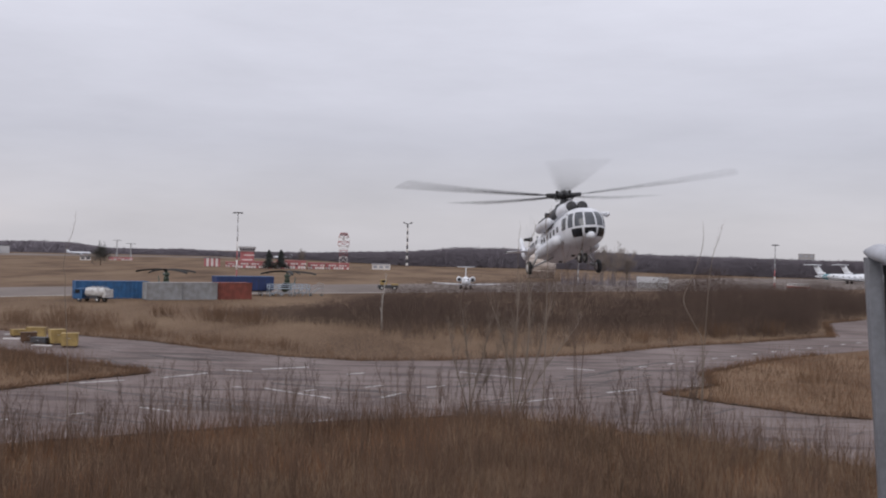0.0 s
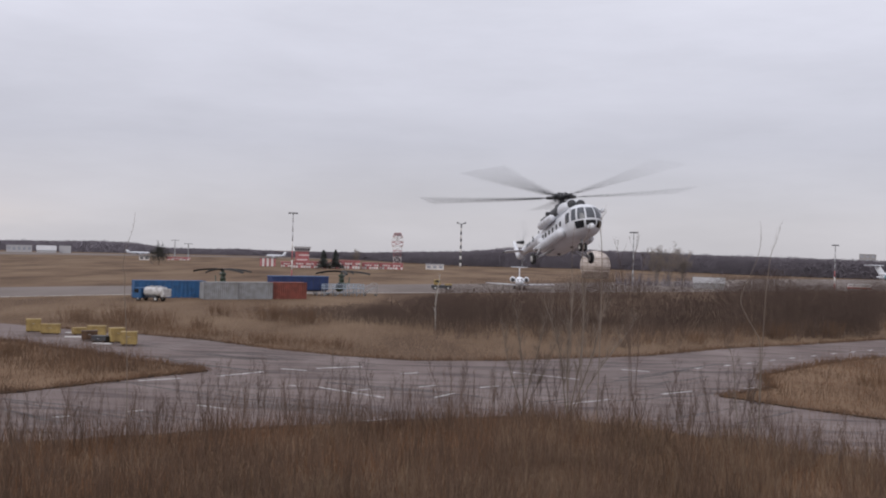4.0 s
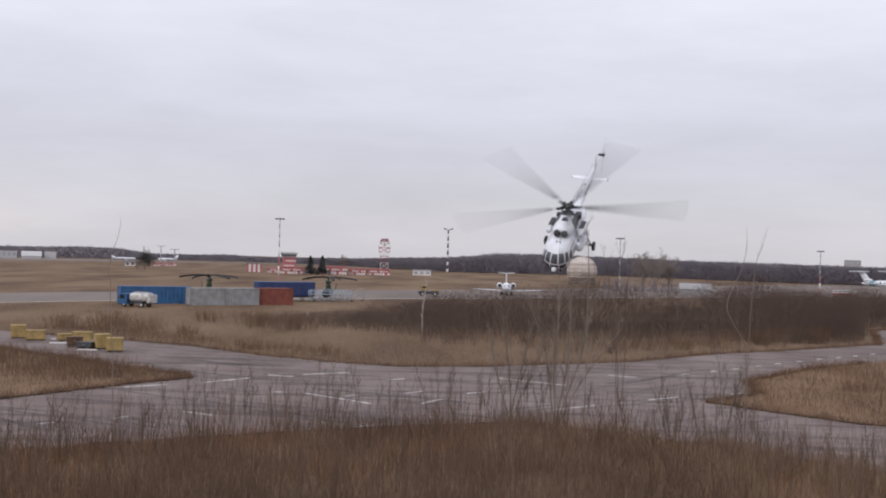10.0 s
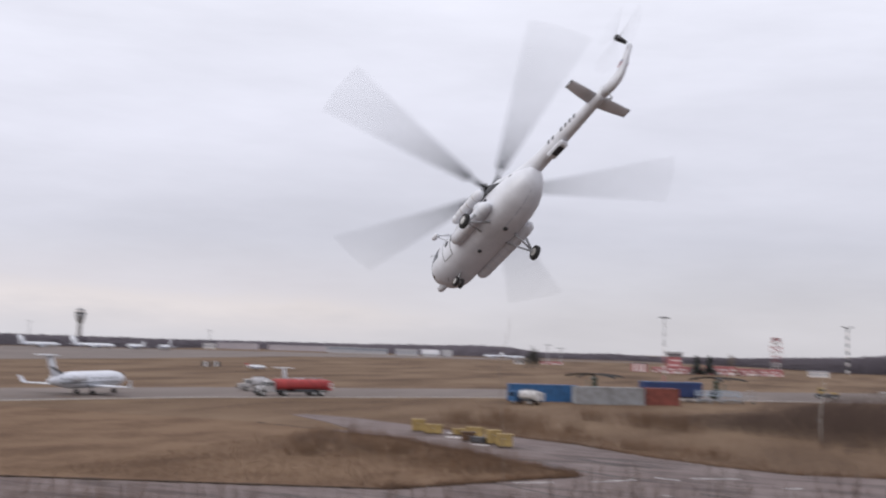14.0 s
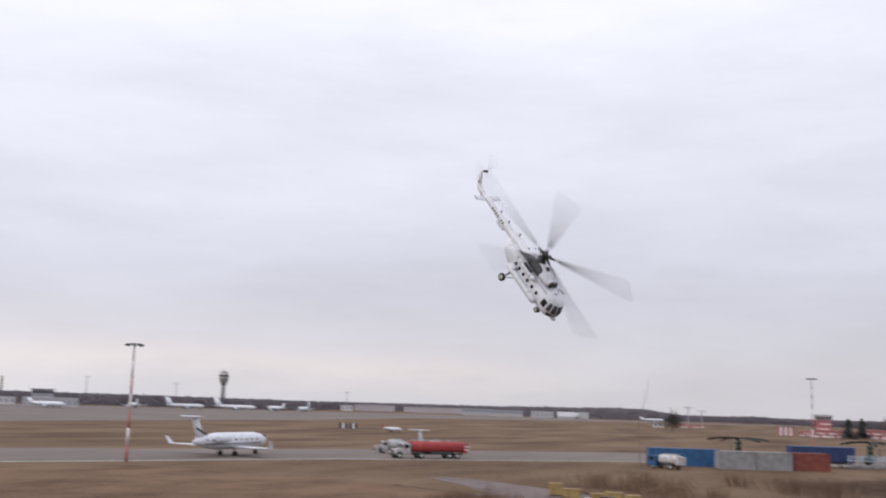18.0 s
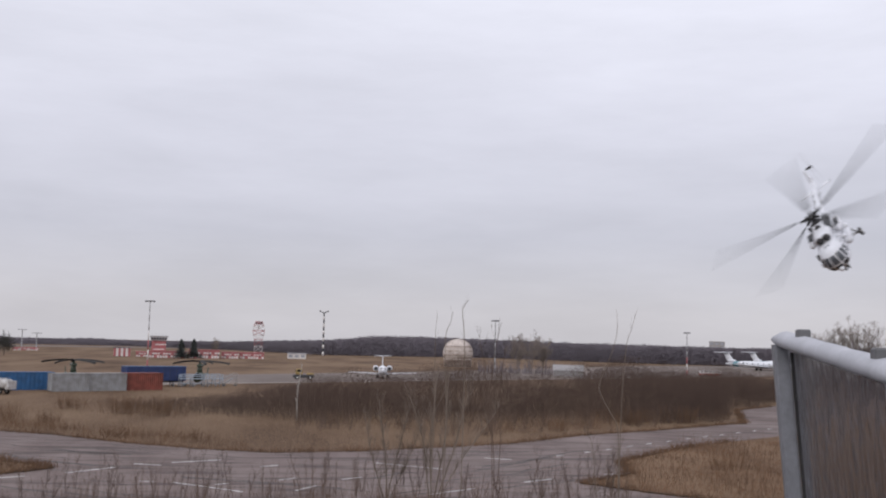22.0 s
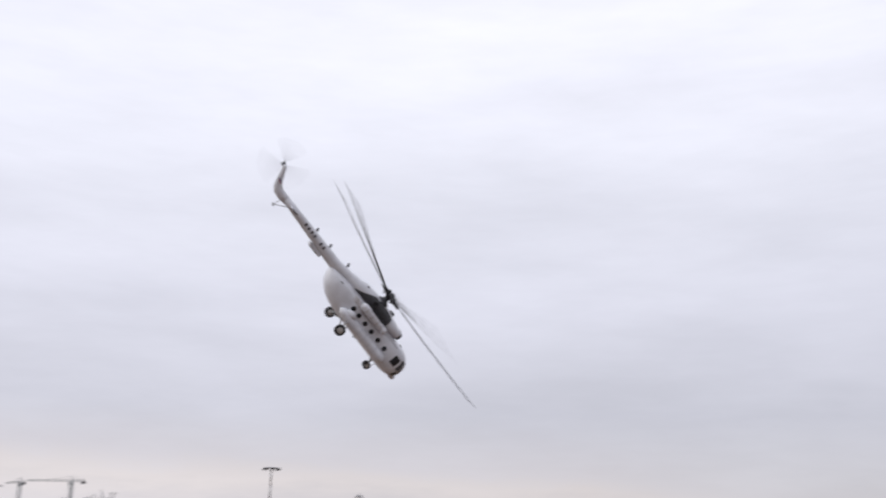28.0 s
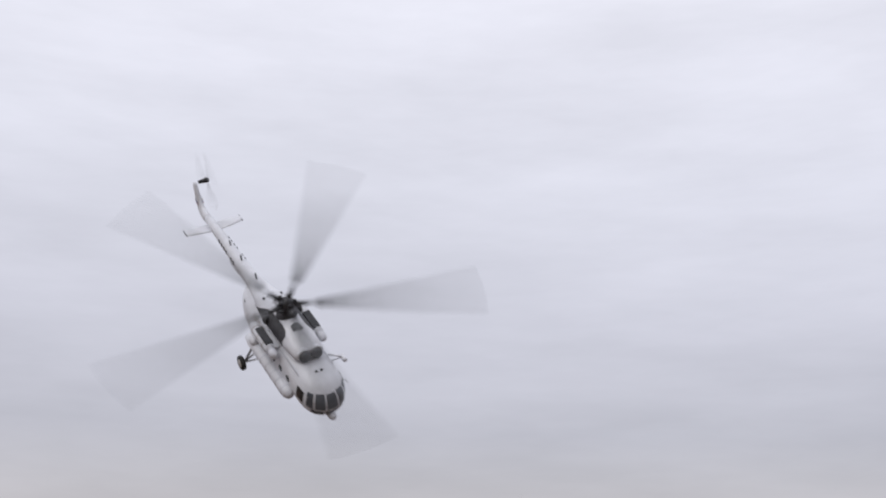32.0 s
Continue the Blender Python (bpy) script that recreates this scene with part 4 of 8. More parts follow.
    for r, c in ((0.12, 0.08), (0.42, 0.09), (0.55, 0.13), (1.82, 0.13), (1.92, 0.08)):
        rr.append([(c * 0.5 * math.cos(a), 0.02 * math.sin(a) + 0.05, r) for a in (2 * math.pi * k / 8 for k in range(8))])
    tbm = tb.loft(rr).mesh("tail_rotor_blade")
    for k in range(3):
        b = part("tail_rotor_blade", tbm, M_TAILBLADE, trot, "grey tail rotor blade")
        b.matrix_local = pose(0, 0, 0, 0, 120 * k, 0)
    return h, rotor, trot, blades


helicopter, main_rotor, tail_rotor, rotor_blades = flying_helicopter()


# ---- helpers for things far off ----
def polar(bearing, dist, z=0.0):
    b = radians(bearing)
    return (dist * math.sin(b), dist * math.cos(b), z)


def facing(bearing):
    """Turn that makes a thing's -y side look at the roof from which the clip is taken."""
    return -bearing


# ---- the roof on which the camera stands, and the glazed panel at its edge ----
setting("roof_block", Shape().box((0, -6, 3.95), (18, 20.4, 7.9), bevel=0.05), mat("roof_felt_near", (0.09, 0.09, 0.092), 0.85, vary=0.2, scale=1.0, bump=0.004), "flat roof of the building that the camera stands on")


def glazed_panel():
    th = thing("window_panel", (1.29, 2.48, 7.9), "grey metal window sash with pale top edge standing at the roof edge", "window")
    inv = th.matrix_world.inverted()
    a, b = Vector((1.483, 3.060, 9.545)), Vector((1.186, 1.949, 9.470))
    d = (b - a).normalized()
    side = d.cross(Vector((0, 0, 1))).normalized()

    def bar(s, p, q, wd, dp):
        p, q = Vector(p), Vector(q)
        ax = (q - p).normalized()
        w = ax.cross(side).normalized()
        rings = []
        for c in (p, q):
            ring = []
            for x, y in ((-1, -0.7), (-0.7, -1), (0.7, -1), (1, -0.7), (1, 0.7), (0.7, 1), (-0.7, 1), (-1, 0.7)):
                ring.append(inv @ (c + side * dp / 2 * x + w * wd / 2 * y))
            rings.append(ring)
        return s.loft(rings, True, True, False)

    down = Vector((0.072, -0.034, -1.0))
    part("post", bar(Shape(), a + d * 0.035 + side * 0.020 + down * 0.030, a + d * 0.035 + side * 0.020 + down * 1.66, 0.052, 0.046), M_LADDER, th, "dull grey square sash post")
    part("post_groove", bar(Shape(), a + d * 0.066 - side * 0.009 + down * 0.05, a + d * 0.066 - side * 0.009 + down * 1.66, 0.012, 0.014), M_RUBBER, th, "black rubber seal")
    part("post", bar(Shape(), a + d * 0.085 - side * 0.028 + down * 0.05, a + d * 0.085 - side * 0.028 + down * 1.66, 0.02, 0.024), M_LADDER, th, "dull grey square sash post")
    part("post", bar(Shape(), b - d * 0.02 - side * 0.020 + down * 0.02, b - d * 0.02 - side * 0.020 + down * 1.58, 0.08, 0.072), M_LADDER, th, "dull grey square sash post")
    rail = part("top_rail", bar(Shape(), a + down * 0.024, b + down * 0.024, 0.028, 0.052), M_LADDER, th, "grey sash head rail")
    # pale rounded strip laid along the head rail, slightly uneven in thickness
    s = Shape()
    rings = []
    for k in range(25):
        u = k / 24
        c = a.lerp(b, u) + d * (-0.01 if k == 0 else 0.09 if k == 24 else 0)
        r = 0.027 * (0.55 if k in (0, 24) else 1) * (1 + 0.05 * math.sin(k * 1.1) + 0.03 * math.sin(k * 2.3))
        rings.append([inv @ (c + side * 0.037 * math.cos(t) + Vector((0, 0, 1)) * (max(-0.75, math.sin(t)) * r - 0.016)) for t in (2 * math.pi * j / 12 for j in range(12))])
    part("rail_cap", s.loft(rings), M_RAILCAP, rail, "pale rounded cap along the top edge")
    for u in (0.24, 0.90):
        c = a.lerp(b, u)
        part("clamp_block", Shape().box(tuple(inv @ (c + Vector((0, 0, 0.014)))), (0.040, 0.036, 0.032), rz=math.degrees(math.atan2(d.y, d.x)), bevel=0.004), M_GRIPPER, rail, "small dark clamp block")
    g = bpy.data.materials.new("smeared_window_glass")
    g.use_nodes = True
    bs = g.node_tree.nodes["Principled BSDF"]
    bs.inputs["Base Color"].default_value = (0.42, 0.41, 0.42, 1)
    bs.inputs["Transmission Weight"].default_value, bs.inputs["Roughness"].default_value, bs.inputs["IOR"].default_value = 0.97, 0.05, 1.08
    tx = g.node_tree.nodes.new("ShaderNodeTexNoise")
    tx.inputs["Scale"].default_value, tx.inputs["Detail"].default_value = 16.0, 6
    bp = g.node_tree.nodes.new("ShaderNodeBump")
    bp.inputs["Strength"].default_value, bp.inputs["Distance"].default_value = 0.8, 0.010
    g.node_tree.links.new(tx.outputs[0], bp.inputs["Height"])
    g.node_tree.links.new(bp.outputs[0], bs.inputs["Normal"])
    p, q = a + d * 0.14 + down * 0.03, b - d * 0.07 + down * 0.03
    pane = Shape()
    o = side * 0.003
    pane.loft([[inv @ (x + o) for x in (p, q, q + down * 1.45, p + down * 1.45)], [inv @ (x - o) for x in (p, q, q + down * 1.45, p + down * 1.45)]], True, True, False)
    pn = part("pane", pane, g, th, "smeared glass pane")
    pn.visible_shadow = False
    part("bottom_rail", bar(Shape(), a + down * 1.55, b + down * 1.48, 0.08, 0.06), M_LADDER, th)


glazed_panel()


# ---- freight containers ----
def container(at, rz, size, m, label):
    L_, W_, H_ = size
    t = thing("freight_container", at, label, "container", "containers beside the taxiway", rz)
    core = Shape().box((0, 0, H_ / 2), (L_ - 0.16, W_ - 0.16, H_ - 0.2))
    body = part("body", core, m, t)
    for side in (-1, 1):
        s = Shape()
        n = 17
        prof = []
        for k in range(n):
            x0 = -L_ / 2 + 0.12 + (L_ - 0.24) * k / n
            w = (L_ - 0.24) / n
            prof += [(x0, 0.0), (x0 + w * 0.2, 0.045), (x0 + w * 0.5, 0.045), (x0 + w * 0.7, 0.0)]
        prof.append((L_ / 2 - 0.12, 0.0))
        y = W_ / 2 - 0.06
        rows = [[(x, side * (y + o), z) for x, o in prof] for z in (0.14, H_ - 0.12)]
        s.loft(rows, False, False, False)
        part("corrugated_side", s, m, body)
    for x in (-1, 1):
        for y in (-1, 1):
            part("corner_post", Shape().box((x * (L_ / 2 - 0.06), y * (W_ / 2 - 0.06), H_ / 2), (0.12, 0.12, H_), bevel=0.015), m, t)
    for y in (-1, 1):
        part("top_rail", Shape().box((0, y * (W_ / 2 - 0.05), H_ - 0.06), (L_ - 0.24, 0.1, 0.12), bevel=0.01), m, t)
        part("bottom_rail", Shape().box((0, y * (W_ / 2 - 0.05), 0.08), (L_ - 0.24, 0.1, 0.16), bevel=0.01), m, t)
    for k in (-1, 1):
        d = part("door", Shape().box((L_ / 2 - 0.03, k * W_ * 0.235, H_ / 2), (0.06, W_ * 0.44, H_ - 0.28), bevel=0.01), m, t)
        part("lock_bar", Shape().tube([(L_ / 2 + 0.02, k * W_ * 0.2, 0.2), (L_ / 2 + 0.02, k * W_ * 0.2, H_ - 0.2)], 0.02, 6), M_STEEL, d, "steel lock bar")
    part("roof_sheet", Shape().box((0, 0, H_ - 0.04), (L_ - 0.26, W_ - 0.22, 0.05)), m, t)
    return t


CSZ = (6.45, 2.44, 2.95)
for cx, cy, rz, m, lb in ((-46.0, 179.97, 28, M_BLUE, "long bright blue steel freight container on the grass"), (-37.1, 178.45, 31, M_GREYBOX, "weathered grey steel freight container in a row"),
                          (-31.9, 181.9, 34, M_GREYBOX, "weathered grey steel freight container in a row"), (-26.5, 185.9, 32, M_RUST, "rust-red steel freight container in a row")):
    container((cx, cy), rz, (12.19, 2.44, 2.95) if m == M_BLUE else (6.06, 2.44, 2.95) if cx < -36 else CSZ, m, lb)


# ---- road vehicles ----
def wheels(t, spots, r=0.5, w=0.3):
    for x, y in spots:
        wl = part("wheel", Shape().lathe([(r * 0.6, -w / 2), (r * 0.95, -w / 2), (r, -w * 0.3), (r, w * 0.3), (r * 0.95, w / 2), (r * 0.6, w / 2)], "y", (x, y, r), 14), M_RUBBER, t, "black tyre")
        part("rim", Shape().lathe([(0.01, -w * 0.53), (r * 0.55, -w * 0.5), (r * 0.6, -w * 0.4), (r * 0.6, w * 0.4), (r * 0.55, w * 0.5), (0.01, w * 0.53)], "y", (x, y, r), 12), M_RIM, wl)


def cab(t, x, m, h=2.6, length=1.9, w=2.4):
    """A lorry cab with its nose at x + length, sloping screen, windows and lamps."""
    s = Shape()
    prof = [(0, 0.55), (length, 0.55), (length, 1.45), (length - 0.22, h - 0.1), (length - 0.4, h), (0.05, h), (0, h - 0.1)]
    s.loft([[(x + a, -w / 2, b) for a, b in prof], [(x + a, w / 2, b) for a, b in prof]], True, True, False)
    c = part("cab", s, m, t)
    part("windscreen", Shape().loft([[(x + length - 0.02, y, 1.5) for y in (-w * 0.42, w * 0.42)], [(x + length - 0.20, y, h - 0.25) for y in (-w * 0.42, w * 0.42)], [(x + length - 0.24, y, h - 0.25) for y in (-w * 0.42, w * 0.42)], [(x + length - 0.08, y, 1.5) for y in (-w * 0.42, w * 0.42)]], False, False, False), M_GLASS, c)
    for y in (-1, 1):
        part("side_glass", Shape().box((x + length * 0.55, y * (w / 2 + 0.004), (h + 1.5) / 2 - 0.05), (length * 0.55, 0.02, (h - 1.5) * 0.72)), M_GLASS, c)
        part("headlamp", Shape().lathe([(0.12, x + length), (0.11, x + length + 0.04), (0.01, x + length + 0.05)], "x", (0, y * w * 0.36, 0.85), 10), M_RIM, c)
        part("mirror", Shape().box((x + length - 0.05, y * (w / 2 + 0.15), 1.9), (0.06, 0.16, 0.35), bevel=0.02), M_DARK, c)
    part("bumper", Shape().box((x + length + 0.04, 0, 0.55), (0.16, w, 0.3), bevel=0.04), M_GRILLE, c)
    return c


def bonnet_cab(t, x, m, w=2.3):
    """A long-nosed lorry cab: low bonnet, upright cabin behind it."""
    prof = [(0, 0.75), (1.35, 0.75), (1.35, 1.62), (1.22, 2.42), (1.05, 2.52), (0.05, 2.52), (0, 2.44)]
    c = part("cab", Shape().loft([[(x + a, -w / 2, b) for a, b in prof], [(x + a, w / 2, b) for a, b in prof]], True, True, False), m, t, "upright cabin")
    nose = [(1.35, 0.80), (2.75, 0.80), (2.80, 1.30), (2.68, 1.52), (1.35, 1.68)]
    part("bonnet", Shape().loft([[(x + a, -w * 0.36, b) for a, b in nose], [(x + a, w * 0.36, b) for a, b in nose]], True, True, False), m, t, "long sloping bonnet")
    part("windscreen", Shape().loft([[(x + 1.36, y, 1.72) for y in (-w * 0.42, w * 0.42)], [(x + 1.26, y, 2.36) for y in (-w * 0.42, w * 0.42)], [(x + 1.20, y, 2.36) for y in (-w * 0.42, w * 0.42)], [(x + 1.30, y, 1.72) for y in (-w * 0.42, w * 0.42)]], False, False, False), M_GLASS, c)
    part("grille", Shape().box((x + 2.80, 0, 1.12), (0.05, w * 0.5, 0.5)), M_GRILLE, t, "dark radiator grille")
    part("bumper", Shape().box((x + 2.98, 0, 0.72), (0.18, w, 0.28), bevel=0.04), M_GRILLE, t, "dark bumper")
    for y in (-1, 1):
        part("mudguard", Shape().loft([[(x + 1.95 + 0.72 * math.cos(a), y * o, 0.62 + 0.68 * math.sin(a)) for a in (math.pi * k / 8 for k in range(9))] + [(x + 1.95 + 0.62 * math.cos(a), y * o, 0.62 + 0.58 * math.sin(a)) for a in (math.pi * k / 8 for k in range(8, -1, -1))] for o in (w * 0.34, w * 0.52)], True, True, False), m, t, "curved mudguard")
        part("side_glass", Shape().box((x + 0.72, y * (w / 2 + 0.004), 2.02), (0.78, 0.02, 0.58)), M_GLASS, c)
        part("headlamp", Shape().lathe([(0.11, x + 2.80), (0.10, x + 2.86), (0.01, x + 2.87)], "x", (0, y * w * 0.30, 1.02), 10), M_RIM, t)
        part("mirror", Shape().box((x + 1.42, y * (w / 2 + 0.14), 2.05), (0.06, 0.14, 0.32), bevel=0.02), M_DARK, c)
    return c


def tank_lorry(at, rz, cab_m, tank_m, label, tank_len, axles, bonneted=False):
    t = thing("tank_lorry", at, label, "lorry", "", rz)
    total = tank_len + 2.6
    part("chassis", Shape().box((-0.3, 0, 0.78), (total - 0.8, 0.9, 0.24), bevel=0.02), M_GRILLE, t, "dark chassis frame")
    if bonneted:
        bonnet_cab(t, total / 2 - 2.1, cab_m)
    else:
        cab(t, total / 2 - 1.9, cab_m)
    x1 = total / 2 - 2.4
    rings = []
    for x, k in ((x1, 0.86), (x1 - 0.15, 1.0), (x1 - tank_len + 0.15, 1.0), (x1 - tank_len, 0.86)):
        rings.append([(x, 1.22 * k * math.copysign(abs(math.cos(a)) ** 0.75, math.cos(a)), 1.95 + 0.92 * k * math.copysign(abs(math.sin(a)) ** 0.75, math.sin(a))) for a in (2 * math.pi * j / 24 for j in range(24))])
    tk = part("tank", Shape().loft(rings, True, True, True), tank_m, t, "rounded steel tank")
    for k in range(3):
        part("manhole", Shape().lathe([(0.3, 2.80), (0.3, 2.98), (0.25, 3.02), (0.01, 3.02)], "z", (x1 - tank_len * (0.25 + 0.25 * k), 0, 0), 12), M_STEEL, tk)
    part("rear_box", Shape().box((x1 - tank_len - 0.3, 0, 1.75), (0.7, 2.2, 1.6), bevel=0.06), tank_m, t)
    for y in (-1, 1):
        part("side_locker", Shape().box((x1 - tank_len * 0.55, y * 1.0, 0.95), (tank_len * 0.4, 0.35, 0.5), bevel=0.03), M_GRILLE, t)
        part("walkway_rail", Shape().tube([(x1 - 0.3, y * 0.5, 3.05), (x1 - tank_len + 0.3, y * 0.5, 3.05)], 0.03, 6), M_STEEL, tk)
    wheels(t, [(x, y) for x in axles for y in (-1.0, 1.0)])
    return t


fuel_lorry = tank_lorry((-83.6, 158.4), 232, M_CABWHITE, M_RED, "long-nosed fuel lorry with white cab and red tank", 9.6, (6.0, 2.0, -3.2, -4.6), True)
for z in (1.55, 2.05):
    part("rear_stripe", Shape().box((-6.4, 0, z), (0.76, 2.26, 0.22), bevel=0.02), M_SIGNWHITE, fuel_lorry, "white stripe on the rear locker")
tank_lorry((-96.4, 167.4), 225, M_CABWHITE, M_PALEWALL, "white service lorry parked behind the red fuel lorry", 3.4, (2.0, -1.8), True).scale = (0.80, 0.80, 0.84)
tank_lorry(polar(-15.25, 174.2), 154, M_BLUE, M_CABWHITE, "small blue-cabbed tank lorry with a dirty white tank", 3.9, (2.1, -1.9)).scale = (0.90, 0.86, 0.80)


def box_trailer():
    t = thing("box_trailer", (-26.4, 199.6), "long navy tarpaulin trailer parked behind the containers", "trailer", "", 31)
    b = part("box", Shape().box((0, 0, 2.35), (11.6, 2.5, 2.6), bevel=0.05), M_NAVY, t)
    for k in range(9):
        part("tarpaulin_strap", Shape().box((-5.2 + 1.3 * k, -1.262, 2.2), (0.05, 0.02, 2.2)), M_GRILLE, b)
    part("roof_edge", Shape().box((0, 0, 3.68), (11.7, 2.56, 0.08), bevel=0.02), M_BLUE, b)
    part("chassis", Shape().box((0, 0, 0.9), (11.2, 1.2, 0.25)), M_GRILLE, t)
    wheels(t, [(x, y) for x in (-4.6, -3.4) for y in (-1.05, 1.05)])
    part("landing_leg", Shape().box((3.6, -0.8, 0.4), (0.14, 0.14, 0.8)), M_STEEL, t)
    part("landing_leg", Shape().box((3.6, 0.8, 0.4), (0.14, 0.14, 0.8)), M_STEEL, t)


box_trailer()


def tow_tug(at, rz, label):
    t = thing("tow_tractor", at, label, "tractor", "", rz)
    part("body", Shape().box((0, 0, 0.75), (4.6, 2.0, 0.7), bevel=0.1), M_GRILLE, t, "dark low body")
    part("engine_cover", Shape().box((1.6, 0, 1.25), (1.6, 1.7, 0.4), bevel=0.1), M_YELLOW, t, "yellow engine cover")
    c = part("cab", Shape().box((-1.0, 0, 1.75), (1.5, 1.7, 1.3), bevel=0.15), M_YELLOW, t, "yellow cab")
    for y in (-1, 1):
        part("side_glass", Shape().box((-1.0, y * 0.852, 2.0), (1.1, 0.02, 0.5)), M_GLASS, c)
    part("rear_glass", Shape().box((-1.752, 0, 2.0), (0.02, 1.3, 0.5)), M_GLASS, c)
    wheels(t, [(x, y) for x in (-1.5, 1.5) for y in (-0.9, 0.9)], 0.42)


tow_tug((1.2, 245.5), 8, "yellow and black aircraft tow tractor on the apron")


def airport_bus():
    t = thing("airport_bus", polar(22.14, 352), "low cream apron vehicle with a red skirt parked beside the mast", "vehicle", "", facing(22.14))
    b = part("body", Shape().box((0, 0, 0.85), (7.0, 2.4, 0.7), bevel=0.15), M_RED, t, "red lower body")
    part("roof_band", Shape().box((0, 0, 1.45), (6.8, 2.44, 0.95), bevel=0.12), M_SIGNWHITE, b, "cream upper band")
    for k in range(5):
        part("side_glass", Shape().box((-2.6 + 1.3 * k, -1.228, 1.66), (1.0, 0.02, 0.3)), M_GLASS, b)
    wheels(t, [(x, y) for x in (-2.6, 2.6) for y in (-1.0, 1.0)], 0.45)


airport_bus()


# ---- yellow equipment boxes at the taxiway's edge ----
def equipment_box(at, size, m, rz, label):
    t = thing("equipment_box", at, label, "crate", "boxes on the verge", rz)
    L_, W_, H_ = size
    b = part("body", Shape().box((0, 0, H_ / 2 + 0.08), (L_, W_, H_ - 0.1), bevel=0.04), m, t)
    part("lid", Shape().box((0, 0, H_ + 0.04), (L_ + 0.06, W_ + 0.06, 0.07), bevel=0.02), m, t)
    for x in (-1, 1):
        part("skid", Shape().box((x * L_ * 0.35, 0, 0.06), (0.12, W_ + 0.1, 0.12)), M_RUSTBOX, t)
    part("front_panel", Shape().box((0, -W_ / 2 - 0.012, H_ / 2 + 0.08), (L_ * 0.8, 0.02, H_ * 0.6)), m, b)
    part("handle", Shape().tube([(-0.12, -W_ / 2 - 0.02, H_ * 0.7), (-0.12, -W_ / 2 - 0.08, H_ * 0.7), (0.12, -W_ / 2 - 0.08, H_ * 0.7), (0.12, -W_ / 2 - 0.02, H_ * 0.7)], 0.018, 6), M_STEEL, b)


for x, y, sz, m, rz, lb in ((-40.9, 106.4, (1.6, 1.3, 1.45), M_YELLOW, 22, "faded yellow metal equipment box on the verge"), (-38.4, 104.4, (2.1, 1.2, 1.1), M_YELLOW, 14, "long faded yellow metal equipment box"),
                        (-35.6, 104.6, (1.5, 1.1, 0.75), M_YELLOW, 35, "low faded yellow metal box"), (-33.4, 103.2, (2.0, 1.2, 1.15), M_YELLOW, 8, "faded yellow metal equipment box"),
                        (-32.6, 98.6, (1.6, 1.2, 1.0), M_RUSTBOX, 20, "rusty brown metal box among yellow ones"), (-31.0, 97.0, (1.7, 1.1, 0.65), M_GRILLE, -12, "dark low pallet box among yellow ones"),
                        (-29.6, 97.2, (1.5, 1.3, 1.5), M_YELLOW, 30, "faded yellow upright equipment box"), (-27.8, 95.0, (1.6, 1.2, 1.35), M_YELLOW, 12, "faded yellow metal equipment box")):
    equipment_box((x, y, 0.0 if y > 100 else 0.03), tuple(0.88 * q for q in sz), m, rz, lb)
for x, y, rz in ((-35.0, 101.5, 20), (-30.4, 95.6, -8), (-36.6, 106.2, 40)):
    t = thing("loose_board", (x, y, 0.03), "pale weathered board lying by the boxes", "board", "boards on the verge", rz)
    part("board", Shape().box((0, 0, 0.05), (1.8, 0.5, 0.08), bevel=0.01), M_SIGNWHITE, t)


# ---- aeroplanes ----
def wing(span_root, span_tip, root_x, tip_x, c0, c1, z0, z1, th=0.12):
    s = Shape()
    for side in (-1, 1):
        rings = []
        for u in (0, 0.5, 1.0):
            y, x, c, z = span_root + (span_tip - span_root) * u, root_x + (tip_x - root_x) * u, c0 + (c1 - c0) * u, z0 + (z1 - z0) * u
            rings.append([(x + c / 2 * math.cos(a), side * y, z + c * th / 2 * math.sin(a)) for a in (2 * math.pi * k / 12 for k in range(12))])
        s.loft(rings)
    return s


